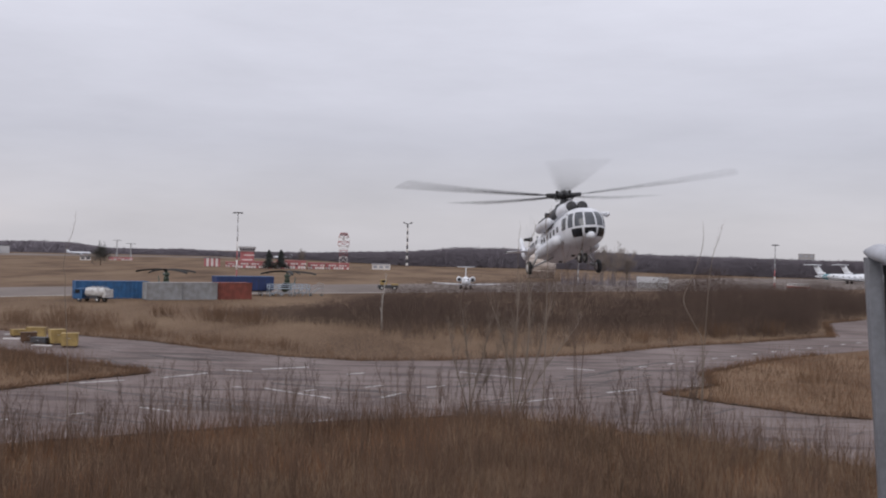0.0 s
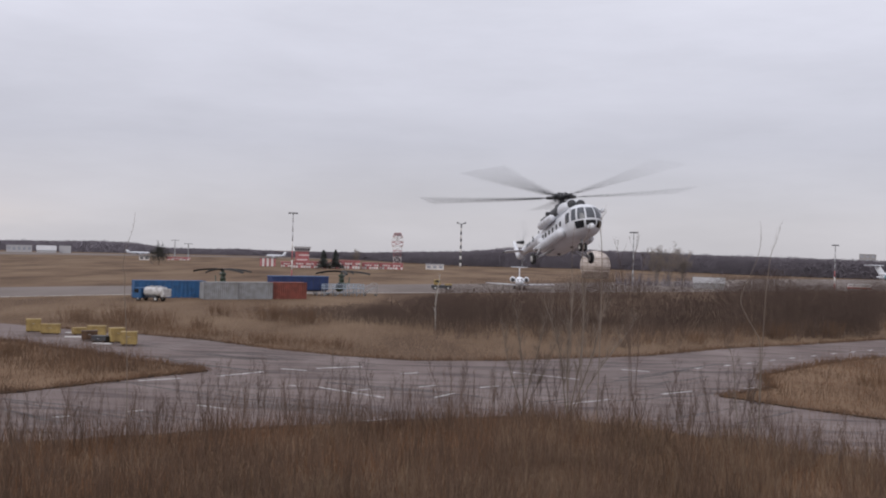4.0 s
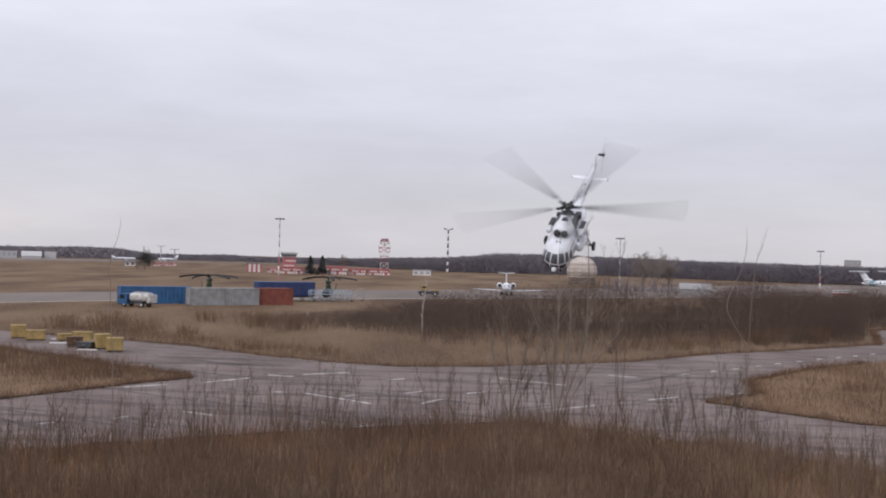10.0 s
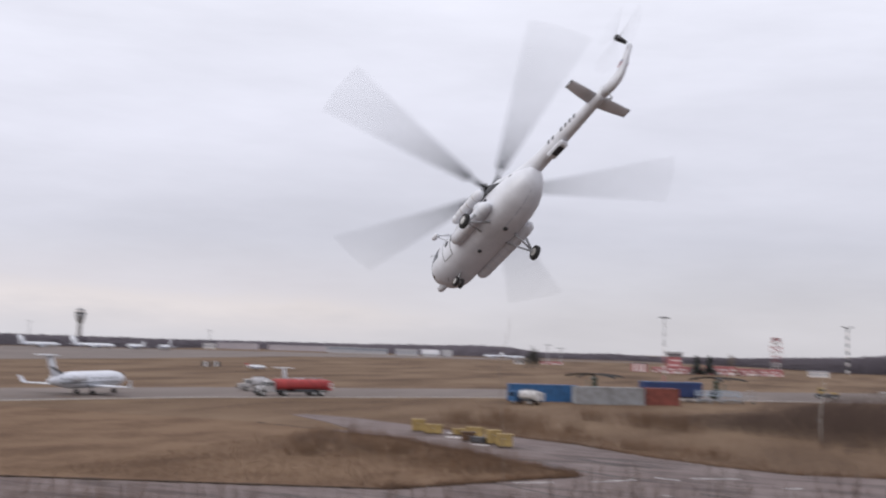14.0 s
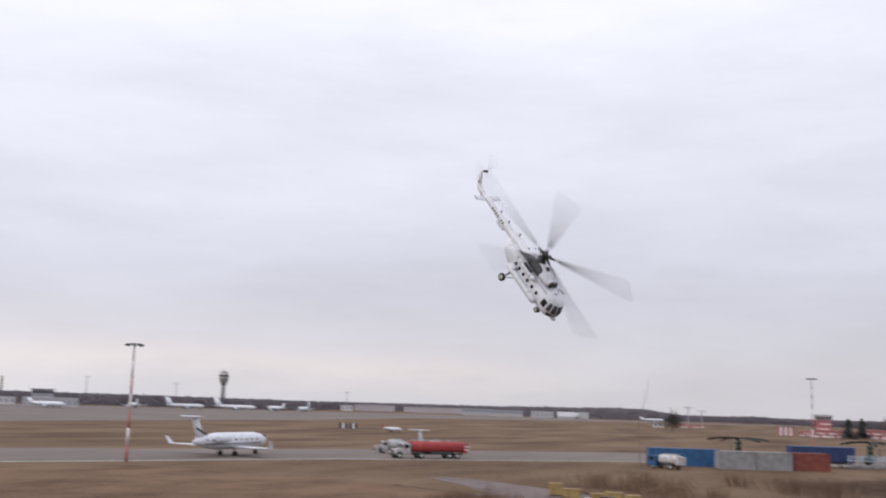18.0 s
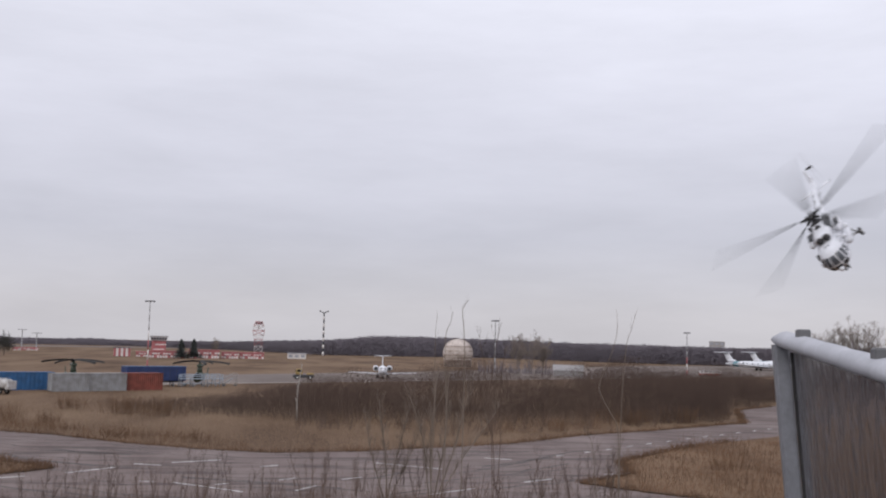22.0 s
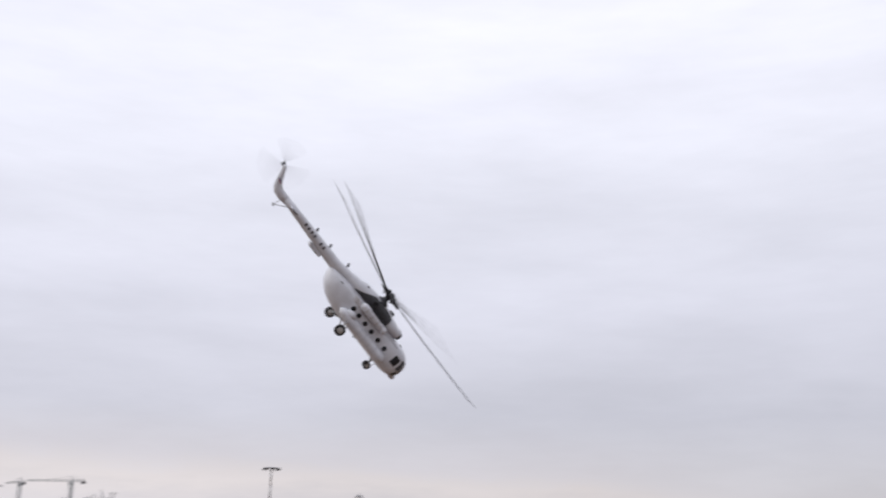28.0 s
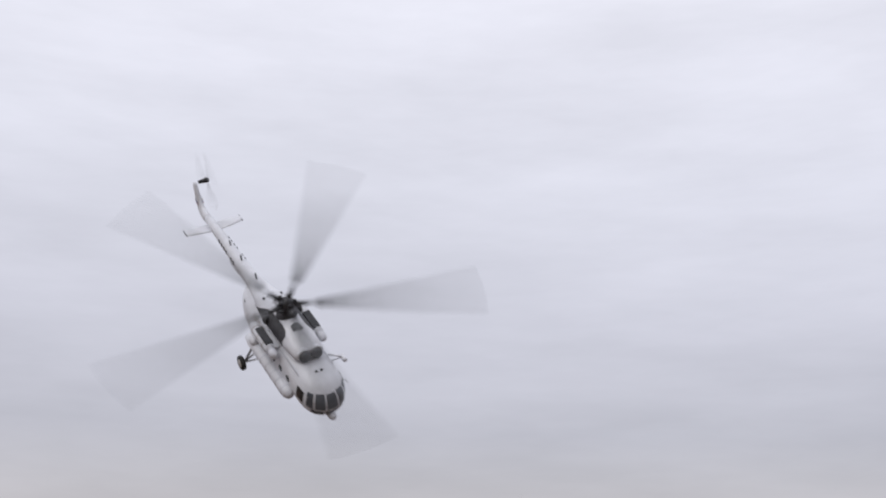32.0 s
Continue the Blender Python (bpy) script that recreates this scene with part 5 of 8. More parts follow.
def jet(name, at, rz, length, span, radius, tail_h, label, category, ttail=True, under=False, fin_m=None, group="", trijet=False, winglets=False, small_tail=0.0, big_engines=False):
    """A jet aeroplane: nose towards +x, on its wheels."""
    t = thing(name, at, label, category, group, rz)
    zc = radius * 1.75
    L2 = length / 2
    prof = [(0.03, L2), (radius * 0.45, L2 - radius * 0.5), (radius * 0.8, L2 - radius * 1.4), (radius, L2 - radius * 2.8), (radius, -L2 * 0.45), (radius * 0.75, -L2 * 0.70), (radius * 0.35, -L2 * 0.93), (radius * 0.1, -L2)]
    f = part("fuselage", Shape().lathe(prof, "x", (0, 0, zc), 20), M_WHITE, t, "white fuselage")
    low = winglets or big_engines
    tip_x, tip_z = (-0.15 * length, zc - radius * 0.55) if low else (-0.10 * length, zc - radius * 0.2 + 0.02 * span)
    part("wing", wing(radius * 0.5, span / 2, 0.04 * length, tip_x, length * 0.19, length * 0.07, zc - radius * 0.75, tip_z), M_WHITE, t)
    if winglets:
        for side in (-1, 1):
            part("winglet", Shape().loft([[(tip_x - b + c * math.cos(a), side * (span / 2 + o), z) for a in (0, math.pi)] + [(tip_x - b + 0.2, side * (span / 2 + o + 0.06), z)] for o, z, c, b in ((0, tip_z, 0.62, 0.0), (0.45, tip_z + 1.15, 0.28, 0.75))], True, True, False), M_WHITE, t)
    fin = Shape()
    rings = []
    slim = 0.68 if trijet or winglets else 1.0
    for x, z, c, th in ((-L2 * 0.80, zc + radius * 0.5, length * 0.17 * slim, 0.16), (-L2 * 0.90, (zc + tail_h) / 2, length * 0.14 * slim, 0.13), (-L2 * 0.99, tail_h, length * 0.115 * slim, 0.10)):
        rings.append([(x + c / 2 * math.cos(a), th * math.sin(a), z) for a in (2 * math.pi * k / 12 for k in range(12))])
    part("fin", fin.loft(rings), fin_m or M_WHITE, t)
    if winglets:
        for y in (-1, 1):
            part("fin_stripe", Shape().loft([[(-L2 * 0.70, y * 0.19, zc + radius * 0.62), (-L2 * 0.64, y * 0.21, zc + radius * 0.58), (-L2 * 0.66, y * 0.20, zc + radius * 0.85)], [(-L2 * 0.97, y * 0.13, tail_h * 0.72), (-L2 * 0.94, y * 0.15, tail_h * 0.68), (-L2 * 0.945, y * 0.15, tail_h * 0.74)]], True, True, False), M_GRILLE, t, "dark swoosh on the tail")
    zt = tail_h if ttail else zc + radius * 0.3
    part("tailplane", wing(0.05, span * (0.10 if winglets else small_tail or 0.21), -L2 * (0.99 if ttail else 0.86), -L2 * (1.06 if ttail else 0.98), length * 0.11, length * 0.06, zt, zt + 0.05), M_WHITE, t)
    spots = [(-L2 * 0.50, y * radius * 1.55, zc + radius * 0.35) for y in (-1, 1)] if not under else [(L2 * 0.12, y * span * 0.17, zc - radius * 1.05) for y in (-1, 1)]
    er = radius * (0.62 if big_engines else 0.42 if not under else 0.52)
    for x, y, z in spots:
        e = part("engine", Shape().lathe([(er * 0.7, er * 2.4), (er, er * 2.2), (er, -er * 0.5), (er * 0.6, -er * 2.2)], "x", (x, y, z), 14), M_WHITE, t)
        part("engine_inlet", Shape().lathe([(0.01, er * 2.42), (er * 0.68, er * 2.44), (er * 0.68, er * 2.3)], "x", (x, y, z), 14), M_DARK, e, "dark engine inlet")
        part("pylon", Shape().box((x, y * 0.8 if not under else y, z + (er if under else 0)), (er * 2, radius * 0.7 if not under else 0.2, 0.2)), M_WHITE, t)
    if trijet:
        part("centre_engine", Shape().lathe([(er * 0.8, er * 2.4), (er, er * 1.5), (er, -er * 3), (er * 0.6, -er * 4)], "x", (-L2 * 0.80, 0, zc + radius * 0.95), 14), M_WHITE, t)
        part("tail_band", Shape().lathe([(radius * 0.66, -L2 * 0.76), (radius * 0.90, -L2 * 0.60), (radius * 0.91, -L2 * 0.60), (radius * 0.67, -L2 * 0.76)], "x", (0, 0, zc), 20), M_TEAL, t, "blue-green band round the rear fuselage")
    n = 10
    for side in (-1, 1):
        for k in range(n):
            x = L2 * 0.55 - k * length * 0.075
            part("window", Shape().box((x, side * radius * 0.985, zc + radius * 0.2), (length * 0.018, 0.04, radius * 0.22)), M_GLASS, f)
    part("cockpit_glass", Shape().box((L2 - radius * 1.15, 0, zc + radius * 0.52), (radius * 0.5, radius * 1.15, radius * 0.25), bevel=0.05), M_GLASS, f, "dark cockpit glass")
    part("cheat_line", Shape().box((-L2 * 0.05, 0, zc - radius * 0.28), (length * 0.72, radius * 1.94, radius * 0.10)), M_FLAGBLUE if not ttail else M_GRILLE, f, "thin dark cheat line")
    wr = radius * (0.28 if winglets else 0.36)
    for x, y in ((L2 * 0.72, 0), (-L2 * 0.08, radius * 1.1), (-L2 * 0.08, -radius * 1.1)):
        g = part("gear_leg", Shape().tube([(x, y, wr), (x, y * 0.85, zc - radius * 0.6)], radius * 0.09, 8), M_STEEL, t)
        for o in (-1, 1):
            part("gear_wheel", Shape().lathe([(wr * 0.5, -wr * 0.3), (wr, -wr * 0.25), (wr, wr * 0.25), (wr * 0.5, wr * 0.3)], "y", (x, y + o * wr * 0.4, wr), 12), M_RUBBER, g)
    return t


jet("business_jet", (21.0, 262.5), -94, 16.5, 17.2, 1.12, 5.4, "white business jet with high tail facing across the apron", "aeroplane", small_tail=0.13, big_engines=True)
jet("business_jet", (-107.5, 135.4), 92, 19.0, 19.2, 1.32, 6.1, "white business jet with winglets parked on the taxiway", "aeroplane", winglets=True)
jet("business_jet", (-91.8, 174.0), 100, 13.0, 13.0, 0.82, 4.35, "white T-tailed jet parked behind the fuel lorry", "aeroplane", small_tail=0.15)
jet("tri_jet_airliner", polar(24.76, 473), -56, 36.0, 28.0, 1.45, 7.5, "white tri-jet airliner with blue-green rear fuselage on the far apron", "airliner", trijet=True, group="airliners on the far apron")
jet("tri_jet_airliner", polar(26.01, 500), -56, 36.0, 28.0, 1.45, 7.7, "white tri-jet airliner parked behind another on the far apron", "airliner", trijet=True, group="airliners on the far apron")
for b, d, rz, ln, sp, th_ in ((-43.6, 668, 152, 17, 16.5, 5.6), (-40.9, 687, 28, 24, 22, 7.2), (-38.3, 705, 14, 29, 26, 7.6), (-36.2, 715, 170, 16, 16, 5.2), (-34.7, 718, 150, 16, 16, 6.6), (-47.8, 600, 8, 24, 22, 5.0), (-54.0, 545, 8, 22, 20, 5.6), (-56.0, 545, 10, 17, 16, 5.4)):
    jet("parked_airliner", polar(b, d), rz, ln, sp, 1.2, th_, "white airliner parked at the distant terminal", "airliner", ttail=False, under=True, group="airliners at the terminal")
jet("light_aeroplane", polar(-15.95, 790), 12, 17, 17, 0.8, 3.4, "small white aeroplane parked beside the runway", "aeroplane", ttail=False, under=True)
rolling_jet = jet("rolling_airliner", (0, 0, 0), 0, 14.5, 13, 0.85, 4.6, "small white airliner rolling along the far runway", "airliner", ttail=False, under=True, fin_m=M_WHITE)


def rolling_pose(t):
    b = radians(-10.44 - 0.83 * (t - 6))
    d = 795
    return pose(d * math.sin(b), d * math.cos(b), 0.05, 0, 0, 180 - 0.35 * math.degrees(b))


# ---- light helicopters parked behind the containers ----
def light_helicopter(at, rz, m, label, hub_z):
    t = thing("light_helicopter", at, label, "helicopter", "parked light helicopters", rz)
    rings = []
    for x, zc, hw, hh in ((2.6, 1.25, 0.05, 0.05), (2.4, 1.3, 0.4, 0.45), (1.7, 1.45, 0.75, 0.85), (0.6, 1.6, 0.85, 1.0), (-0.6, 1.65, 0.8, 0.95), (-1.6, 1.75, 0.45, 0.6), (-2.4, 1.9, 0.22, 0.28), (-6.2, 2.15, 0.11, 0.13)):
        rings.append([(x, hw * math.cos(a), zc + hh * math.sin(a)) for a in (2 * math.pi * k / 18 for k in range(18))])
    part("fuselage", Shape().loft(rings), m, t)
    part("engine_cowling", Shape().box((-0.3, 0, hub_z - 0.75), (2.2, 0.9, 0.6), bevel=0.2), m, t)
    part("rotor_mast", Shape().tube([(0, 0, hub_z - 0.6), (0, 0, hub_z + 0.1)], 0.12, 8).lathe([(0.3, hub_z - 0.08), (0.34, hub_z), (0.2, hub_z + 0.12), (0.02, hub_z + 0.14)], "z", (0, 0, 0), 12), M_HUB, t, "dark rotor mast")
    for k in range(5):
        a = radians(26 + 72 * k)
        c, s_ = math.cos(a), math.sin(a)
        rr = []
        for r, dz in ((0.25, 0.10), (1.5, 0.16), (3.2, 0.06), (4.6, -0.10), (5.7, -0.34)):
            rr.append([(r * c - w * s_, r * s_ + w * c, hub_z + dz + h2) for w, h2 in ((-0.26, -0.16), (0, 0.16), (0.26, 0.16), (0, -0.16))])
        part("rotor_blade", Shape().loft(rr, True, True, False), M_RUBBER, t, "drooping rotor blade")
    part("rotor_gearbox", Shape().lathe([(0.55, 2.5), (0.5, 3.2), (0.28, 3.7), (0.20, hub_z)], "z", (-0.1, 0, 0), 12), m, t)
    part("cockpit_glass", Shape().lathe([(0.30, 2.48), (0.62, 2.05), (0.80, 1.5), (0.83, 1.2), (0.78, 1.2)], "x", (0, 0, 1.62), 18), M_GLASS, t, "dark bubble canopy")
    part("tail_fin", Shape().box((-6.1, 0, 2.7), (0.6, 0.08, 1.3), ry=-25, bevel=0.02), m, t)
    for y in (-1, 1):
        part("skid", Shape().tube([(1.9, y * 1.0, 0.15), (1.6, y * 1.0, 0.05), (-1.5, y * 1.0, 0.05)], 0.05, 8), M_STEEL, t)
        for x in (0.9, -0.8):
            part("skid_leg", Shape().tube([(x, y * 0.5, 0.8), (x, y * 1.0, 0.06)], 0.04, 6), M_STEEL, t)


light_helicopter(polar(-11.55, 201), -65, M_GREEN, "olive light helicopter parked behind grey containers", 4.55)
light_helicopter(polar(-5.2, 208), -100, M_GREEN, "olive light helicopter parked behind pale steps", 4.5)


# ---- passenger steps beside the helicopter ----
def boarding_steps(at, rz):
    t = thing("boarding_steps", at, "pale metal boarding steps on wheels beside the trailer", "steps", "", rz)
    for k in range(7):
        part("tread", Shape().box((0.28 * k, 0, 0.3 + 0.19 * k), (0.3, 1.0, 0.05)), M_STEEL, t)
    for y in (-0.52, 0.52):
        part("handrail", Shape().tube([(-0.1, y, 1.2), (1.8, y, 2.5), (2.6, y, 2.5), (2.6, y, 0.3)], 0.03, 6), M_STEEL, t)
        part("stringer", Shape().tube([(-0.1, y, 0.2), (1.8, y, 1.5), (2.6, y, 1.5)], 0.05, 6), M_STEEL, t)
    wheels(t, [(x, y) for x in (0.2, 2.4) for y in (-0.5, 0.5)], 0.18, 0.1)


def access_trestle(at, rz, ln):
    t = thing("access_trestle", at, "pale blue steel access trestle beside the helicopter", "trestle", "trestles by the helicopter", rz)
    for x in (-ln / 2, 0, ln / 2):
        for y in (-0.6, 0.6):
            part("leg", Shape().tube([(x, y * 1.3, 0), (x, y, 1.5), (x, y, 2.3)], 0.07, 6), M_TRESTLE, t)
    part("deck", Shape().box((0, 0, 1.5), (ln + 0.3, 1.4, 0.14), bevel=0.02), M_TRESTLE, t)
    for z in (0.6, 1.95, 2.3):
        for y in (-0.62, 0.62):
            part("rail", Shape().tube([(-ln / 2, y, z), (ln / 2, y, z)], 0.055, 6), M_TRESTLE, t)
    for x in (-ln / 2, 0):
        part("brace", Shape().tube([(x, -0.7, 0.1), (x + ln / 2, -0.7, 1.45)], 0.05, 6), M_TRESTLE, t)


M_TRESTLE = mat("pale_blue_trestle_paint", (0.29, 0.34, 0.39), 0.6, vary=0.15, scale=2)
access_trestle((-19.6, 200.2), 24, 4.4)
access_trestle((-15.8, 203.0), 30, 3.2)
boarding_steps((-14.2, 205.5), 20)
boarding_steps((-21.0, 203.5), 200)


# ---- light masts ----
def light_mast(bearing, dist, height, head, banded, label, lamps=8, r=0.22):
    t = thing("light_mast", polar(bearing, dist), label, "light mast", "apron light masts")
    n = 7
    for k in range(n):
        z0, z1 = height * k / n, height * (k + 1) / n
        f0, f1 = 1 - 0.55 * k / n, 1 - 0.55 * (k + 1) / n
        m = (M_SIGNRED if k % 2 == 0 else M_SIGNWHITE) if banded and k < banded else M_STEEL
        part("mast_section", Shape().tube([(0, 0, z0), (0, 0, z1)], [r * f0, r * f1], 10), m, t, "banded mast section")
    c = part("lamp_crown", Shape().lathe([(head * 0.42, height - 0.05), (head * 0.5, height), (head * 0.5, height + 0.12), (head * 0.2, height + 0.18)], "z", (0, 0, 0), 16), M_STEEL, t, "ring of floodlights")
    for k in range(lamps):
        a = 2 * math.pi * k / lamps
        part("floodlight", Shape().box((head * 0.5 * math.cos(a), head * 0.5 * math.sin(a), height - 0.12), (0.36, 0.36, 0.26), rz=math.degrees(a), bevel=0.04), M_GRILLE, c, "dark floodlight")


light_mast(-43.72, 152, 16.1, 2.2, 5, "tall apron mast with red and white bands and lamp ring")
light_mast(-7.9, 300, 18.8, 2.5, 4, "tall apron mast with banded foot and lamp ring")
light_mast(20.95, 349, 14.1, 2.0, 3, "apron mast with white lower half and lamp ring")
light_mast(10.68, 330, 16.4, 2.4, 0, "grey apron mast with flat lamp platform")
for b, d, hh in ((-45.95, 1000, 22), (-41.45, 1000, 19), (-54.1, 1000, 20), (-32.4, 900, 15), (-51.6, 900, 24), (-14.1, 700, 11), (-57.5, 900, 26), (-13.4, 640, 9)):
    light_mast(b, d, hh, 5.0, 0, "distant grey apron mast", 6, 0.45)


def lattice_mast(bearing, dist, height, w0, w1, bays, label, name="lattice_mast", group=""):
    t = thing(name, polar(bearing, dist), label, "mast", group, facing(bearing))
    for k in range(bays):
        m = M_SIGNRED if k % 2 == 0 else M_SIGNWHITE
        z0, z1 = height * k / bays, height * (k + 1) / bays
        a0, a1 = (w0 + (w1 - w0) * z / height for z in (z0, z1))
        s = Shape()
        c = [(-1, -1), (1, -1), (1, 1), (-1, 1)]
        for i in range(4):
            p, q = c[i], c[(i + 1) % 4]
            s.tube([(p[0] * a0 / 2, p[1] * a0 / 2, z0), (p[0] * a1 / 2, p[1] * a1 / 2, z1)], 0.11, 5)
            s.tube([(p[0] * a0 / 2, p[1] * a0 / 2, z0), (q[0] * a1 / 2, q[1] * a1 / 2, z1)], 0.07, 5)
            s.tube([(q[0] * a0 / 2, q[1] * a0 / 2, z0), (p[0] * a1 / 2, p[1] * a1 / 2, z1)], 0.07, 5)
            s.tube([(p[0] * a1 / 2, p[1] * a1 / 2, z1), (q[0] * a1 / 2, q[1] * a1 / 2, z1)], 0.07, 5)
        part("lattice_bay", s, m, t, "lattice bay in one band colour")
    return t


def banded_pole(bearing, dist, height, label):
    t = thing("banded_pole", polar(bearing, dist), label, "mast", "", facing(bearing))
    for k in range(12):
        z0, z1 = height * k / 12, height * (k + 1) / 12
        part("pole_section", Shape().tube([(0, 0, z0), (0, 0, z1)], [0.62 - 0.02 * k, 0.60 - 0.02 * k], 8), M_GRILLE if k % 2 else M_SIGNWHITE, t, "banded pole section")
    part("head_frame", Shape().tube([(-2.2, 0, height + 0.9), (0, 0, height), (2.2, 0, height + 0.9)], 0.28, 6).tube([(-2.3, 0, height + 0.5), (-2.3, 0, height + 1.3)], 0.4, 6).tube([(2.3, 0, height + 0.5), (2.3, 0, height + 1.3)], 0.4, 6), M_GRILLE, t, "dark forked head")


banded_pole(1.3, 600, 24.2, "tall black and white banded pole with forked head")
radar = lattice_mast(-2.18, 475, 8.4, 3.6, 3.2, 3, "red and white lattice radar tower with open head", "radar_tower")
for k in range(4):
    s = Shape()
    z0, z1, a0, a1 = 8.4 + 2.0 * k, 10.4 + 2.0 * k, (1.7, 2.3, 2.5, 2.3)[k], (2.3, 2.5, 2.3, 1.4)[k]
    c = [(-1, -1), (1, -1), (1, 1), (-1, 1)]
    for i in range(4):
        p, q = c[i], c[(i + 1) % 4]
        for u, v in ((p, p), (p, q), (q, p)):
            s.tube([(u[0] * a0, u[1] * a0, z0), (v[0] * a1, v[1] * a1, z1)], 0.11, 5)
        s.tube([(p[0] * a1, p[1] * a1, z1), (q[0] * a1, q[1] * a1, z1)], 0.14, 5)
    part("head_lattice", s, M_SIGNRED if k % 2 else M_SIGNWHITE, radar, "open lattice head")
part("platform", Shape().box((0, 0, 8.45), (4.2, 4.2, 0.25), bevel=0.05), M_SIGNRED, radar)
part("antenna_reflector", Shape().loft([[(-1.8 + 3.6 * k / 10, -0.3 + 0.5 * (k / 5 - 1) ** 2, 15.4 + z - 0.25 * (k / 5 - 1) ** 2) for k in range(11)] for z in (0, 0.6, 1.2)], False, False, True).tube([(0, 0, 13.0), (0, 0, 15.9)], 0.25, 8), M_STEEL, radar, "curved radar reflector")


# ---- banded airfield buildings ----
def banded_building(b0, b1, dist, h, cols, label, style="rows"):
    """style rows: white courses on a red wall, broken up by piers; posts: upright red and white bands."""
    x0, x1 = Vector(polar(b0, dist)), Vector(polar(b1, dist))
    mid, w = (x0 + x1) / 2, (x1 - x0).length
    t = thing("banded_building", tuple(mid), label, "building", "banded airfield buildings", facing((b0 + b1) / 2))
    part("wall", Shape().box((0, 3, h / 2), (w, 6, h)), M_SIGNRED if style == "rows" else M_SIGNWHITE, t)
    part("roof", Shape().box((0, 3, h + 0.1), (w + 0.4, 6.4, 0.25), bevel=0.05), M_SIGNRED if style == "rows" else M_ROOF, t)
    for c in range(cols):
        x, cw = -w / 2 + w * (c + 0.5) / cols, w / cols
        if style == "posts":
            if c % 2 == 0:
                part("painted_panel", Shape().box((x, -0.03, h / 2), (cw - 0.02, 0.05, h - 0.04)), M_SIGNRED, t, "red painted wall panel")
            continue
        low, high = (c * 7 % 5) / 5, (c * 3 % 4) / 4
        if low < 0.75:
            part("painted_panel", Shape().box((x, -0.03, h * 0.20), (cw * (0.65 + 0.3 * low), 0.05, h * 0.34)), M_SIGNWHITE, t, "white painted wall course")
        if high > 0.2:
            part("painted_panel", Shape().box((x + 0.2 * cw, -0.03, h * 0.66), (cw * (0.5 + 0.45 * high), 0.05, h * 0.20)), M_SIGNWHITE, t, "white painted wall course")
        if c % 3 == 1:
            part("window", Shape().box((x, -0.07, h * 0.45), (cw * 0.5, 0.06, h * 0.2)), M_WINDOW, t)
    return t


banded_building(-9.62, -8.78, 470, 3.6, 7, "low hut painted in upright red and white bands", "posts")
banded_building(-8.5, -7.9, 470, 2.0, 5, "low white and red painted hut in the field")
banded_building(-7.85, -5.9, 452, 2.7, 14, "flat airfield building with red walls and white courses")
banded_building(-5.8, -4.2, 455, 3.4, 11, "flat airfield building with red walls and white courses")
banded_building(-4.1, -3.2, 462, 2.6, 7, "low airfield building with red walls and white courses")
banded_building(-3.15, -1.85, 466, 2.5, 9, "low airfield hut with red walls and white courses")
banded_building(-52.05, -51.25, 560, 1.4, 7, "low red and white marker barrier before the hangars", "posts")
banded_building(-14.5, -13.3, 585, 1.3, 6, "low red and white marker barrier in the field")
tw = thing("airfield_tower", polar(-7.36, 458), "small red banded control tower with glazed cabin", "tower", "", facing(-7.36))
for k in range(7):
    part("shaft_band", Shape().box((0, 0.1 * (k % 2), 0.5 + 1.0 * k), (5.8, 4.2, 1.0)), M_SIGNRED, tw, "red painted shaft band")
    if k % 2:
        part("shaft_stripe", Shape().box((0.4 * (k % 3), -2.02, 0.5 + 1.0 * k), (4.6, 0.08, 0.4)), M_SIGNWHITE, tw, "white painted stripe")
part("cabin", Shape().loft([[(sx * (3.0 + o), sy * (2.4 + o), z) for sx, sy in ((-1, -1), (1, -1), (1, 1), (-1, 1))] for o, z in ((0, 7.0), (0.1, 7.3), (0.6, 8.6), (0.6, 8.8))], True, True, False), M_PALEWALL, tw, "slanted glass cabin")
part("cabin_roof", Shape().box((0, 0, 8.95), (7.6, 6.2, 0.3), bevel=0.1), M_GREYBOX, tw)
for k in range(6):
    part("cabin_pane", Shape().box((-2.75 + 1.1 * k, -2.86, 8.0), (0.8, 0.1, 0.9)), M_WINDOW, tw)
for k in range(5):
    part("roof_aerial", Shape().tube([(-2.8 + 1.4 * k, 0, 9.0), (-2.8 + 1.4 * k, 0, 9.9 + 0.25 * (k % 2))], 0.06, 5), M_STEEL, tw)


# ---- radome on its stand ----
dm = thing("radome", polar(8.66, 400), "stained pale radome on a round steel stand", "radome", "", facing(8.66))
part("drum", Shape().lathe([(5.2, 0), (5.2, 2.6), (5.6, 2.7), (5.6, 3.0)], "z", (0, 0, 0), 24), M_DOME, dm)
dome = part("dome", Shape().lathe([(5.3, 3.0), (5.75, 4.4), (5.7, 6.0), (5.2, 7.6), (4.2, 9.0), (2.8, 10.0), (1.4, 10.5), (0.05, 10.65)], "z", (0, 0, 0), 24), M_DOME, dm, "pale stained fabric dome")
for k in range(12):
    a = 2 * math.pi * k / 12
    part("panel_rib", Shape().tube([(r * math.cos(a), r * math.sin(a), z) for r, z in ((5.3, 3.0), (5.78, 4.4), (5.73, 6.0), (5.23, 7.6), (4.23, 9.0), (2.82, 10.03), (1.42, 10.53), (0.1, 10.68))], 0.035, 5), M_RUSTBOX, dome, "brown seam rib")
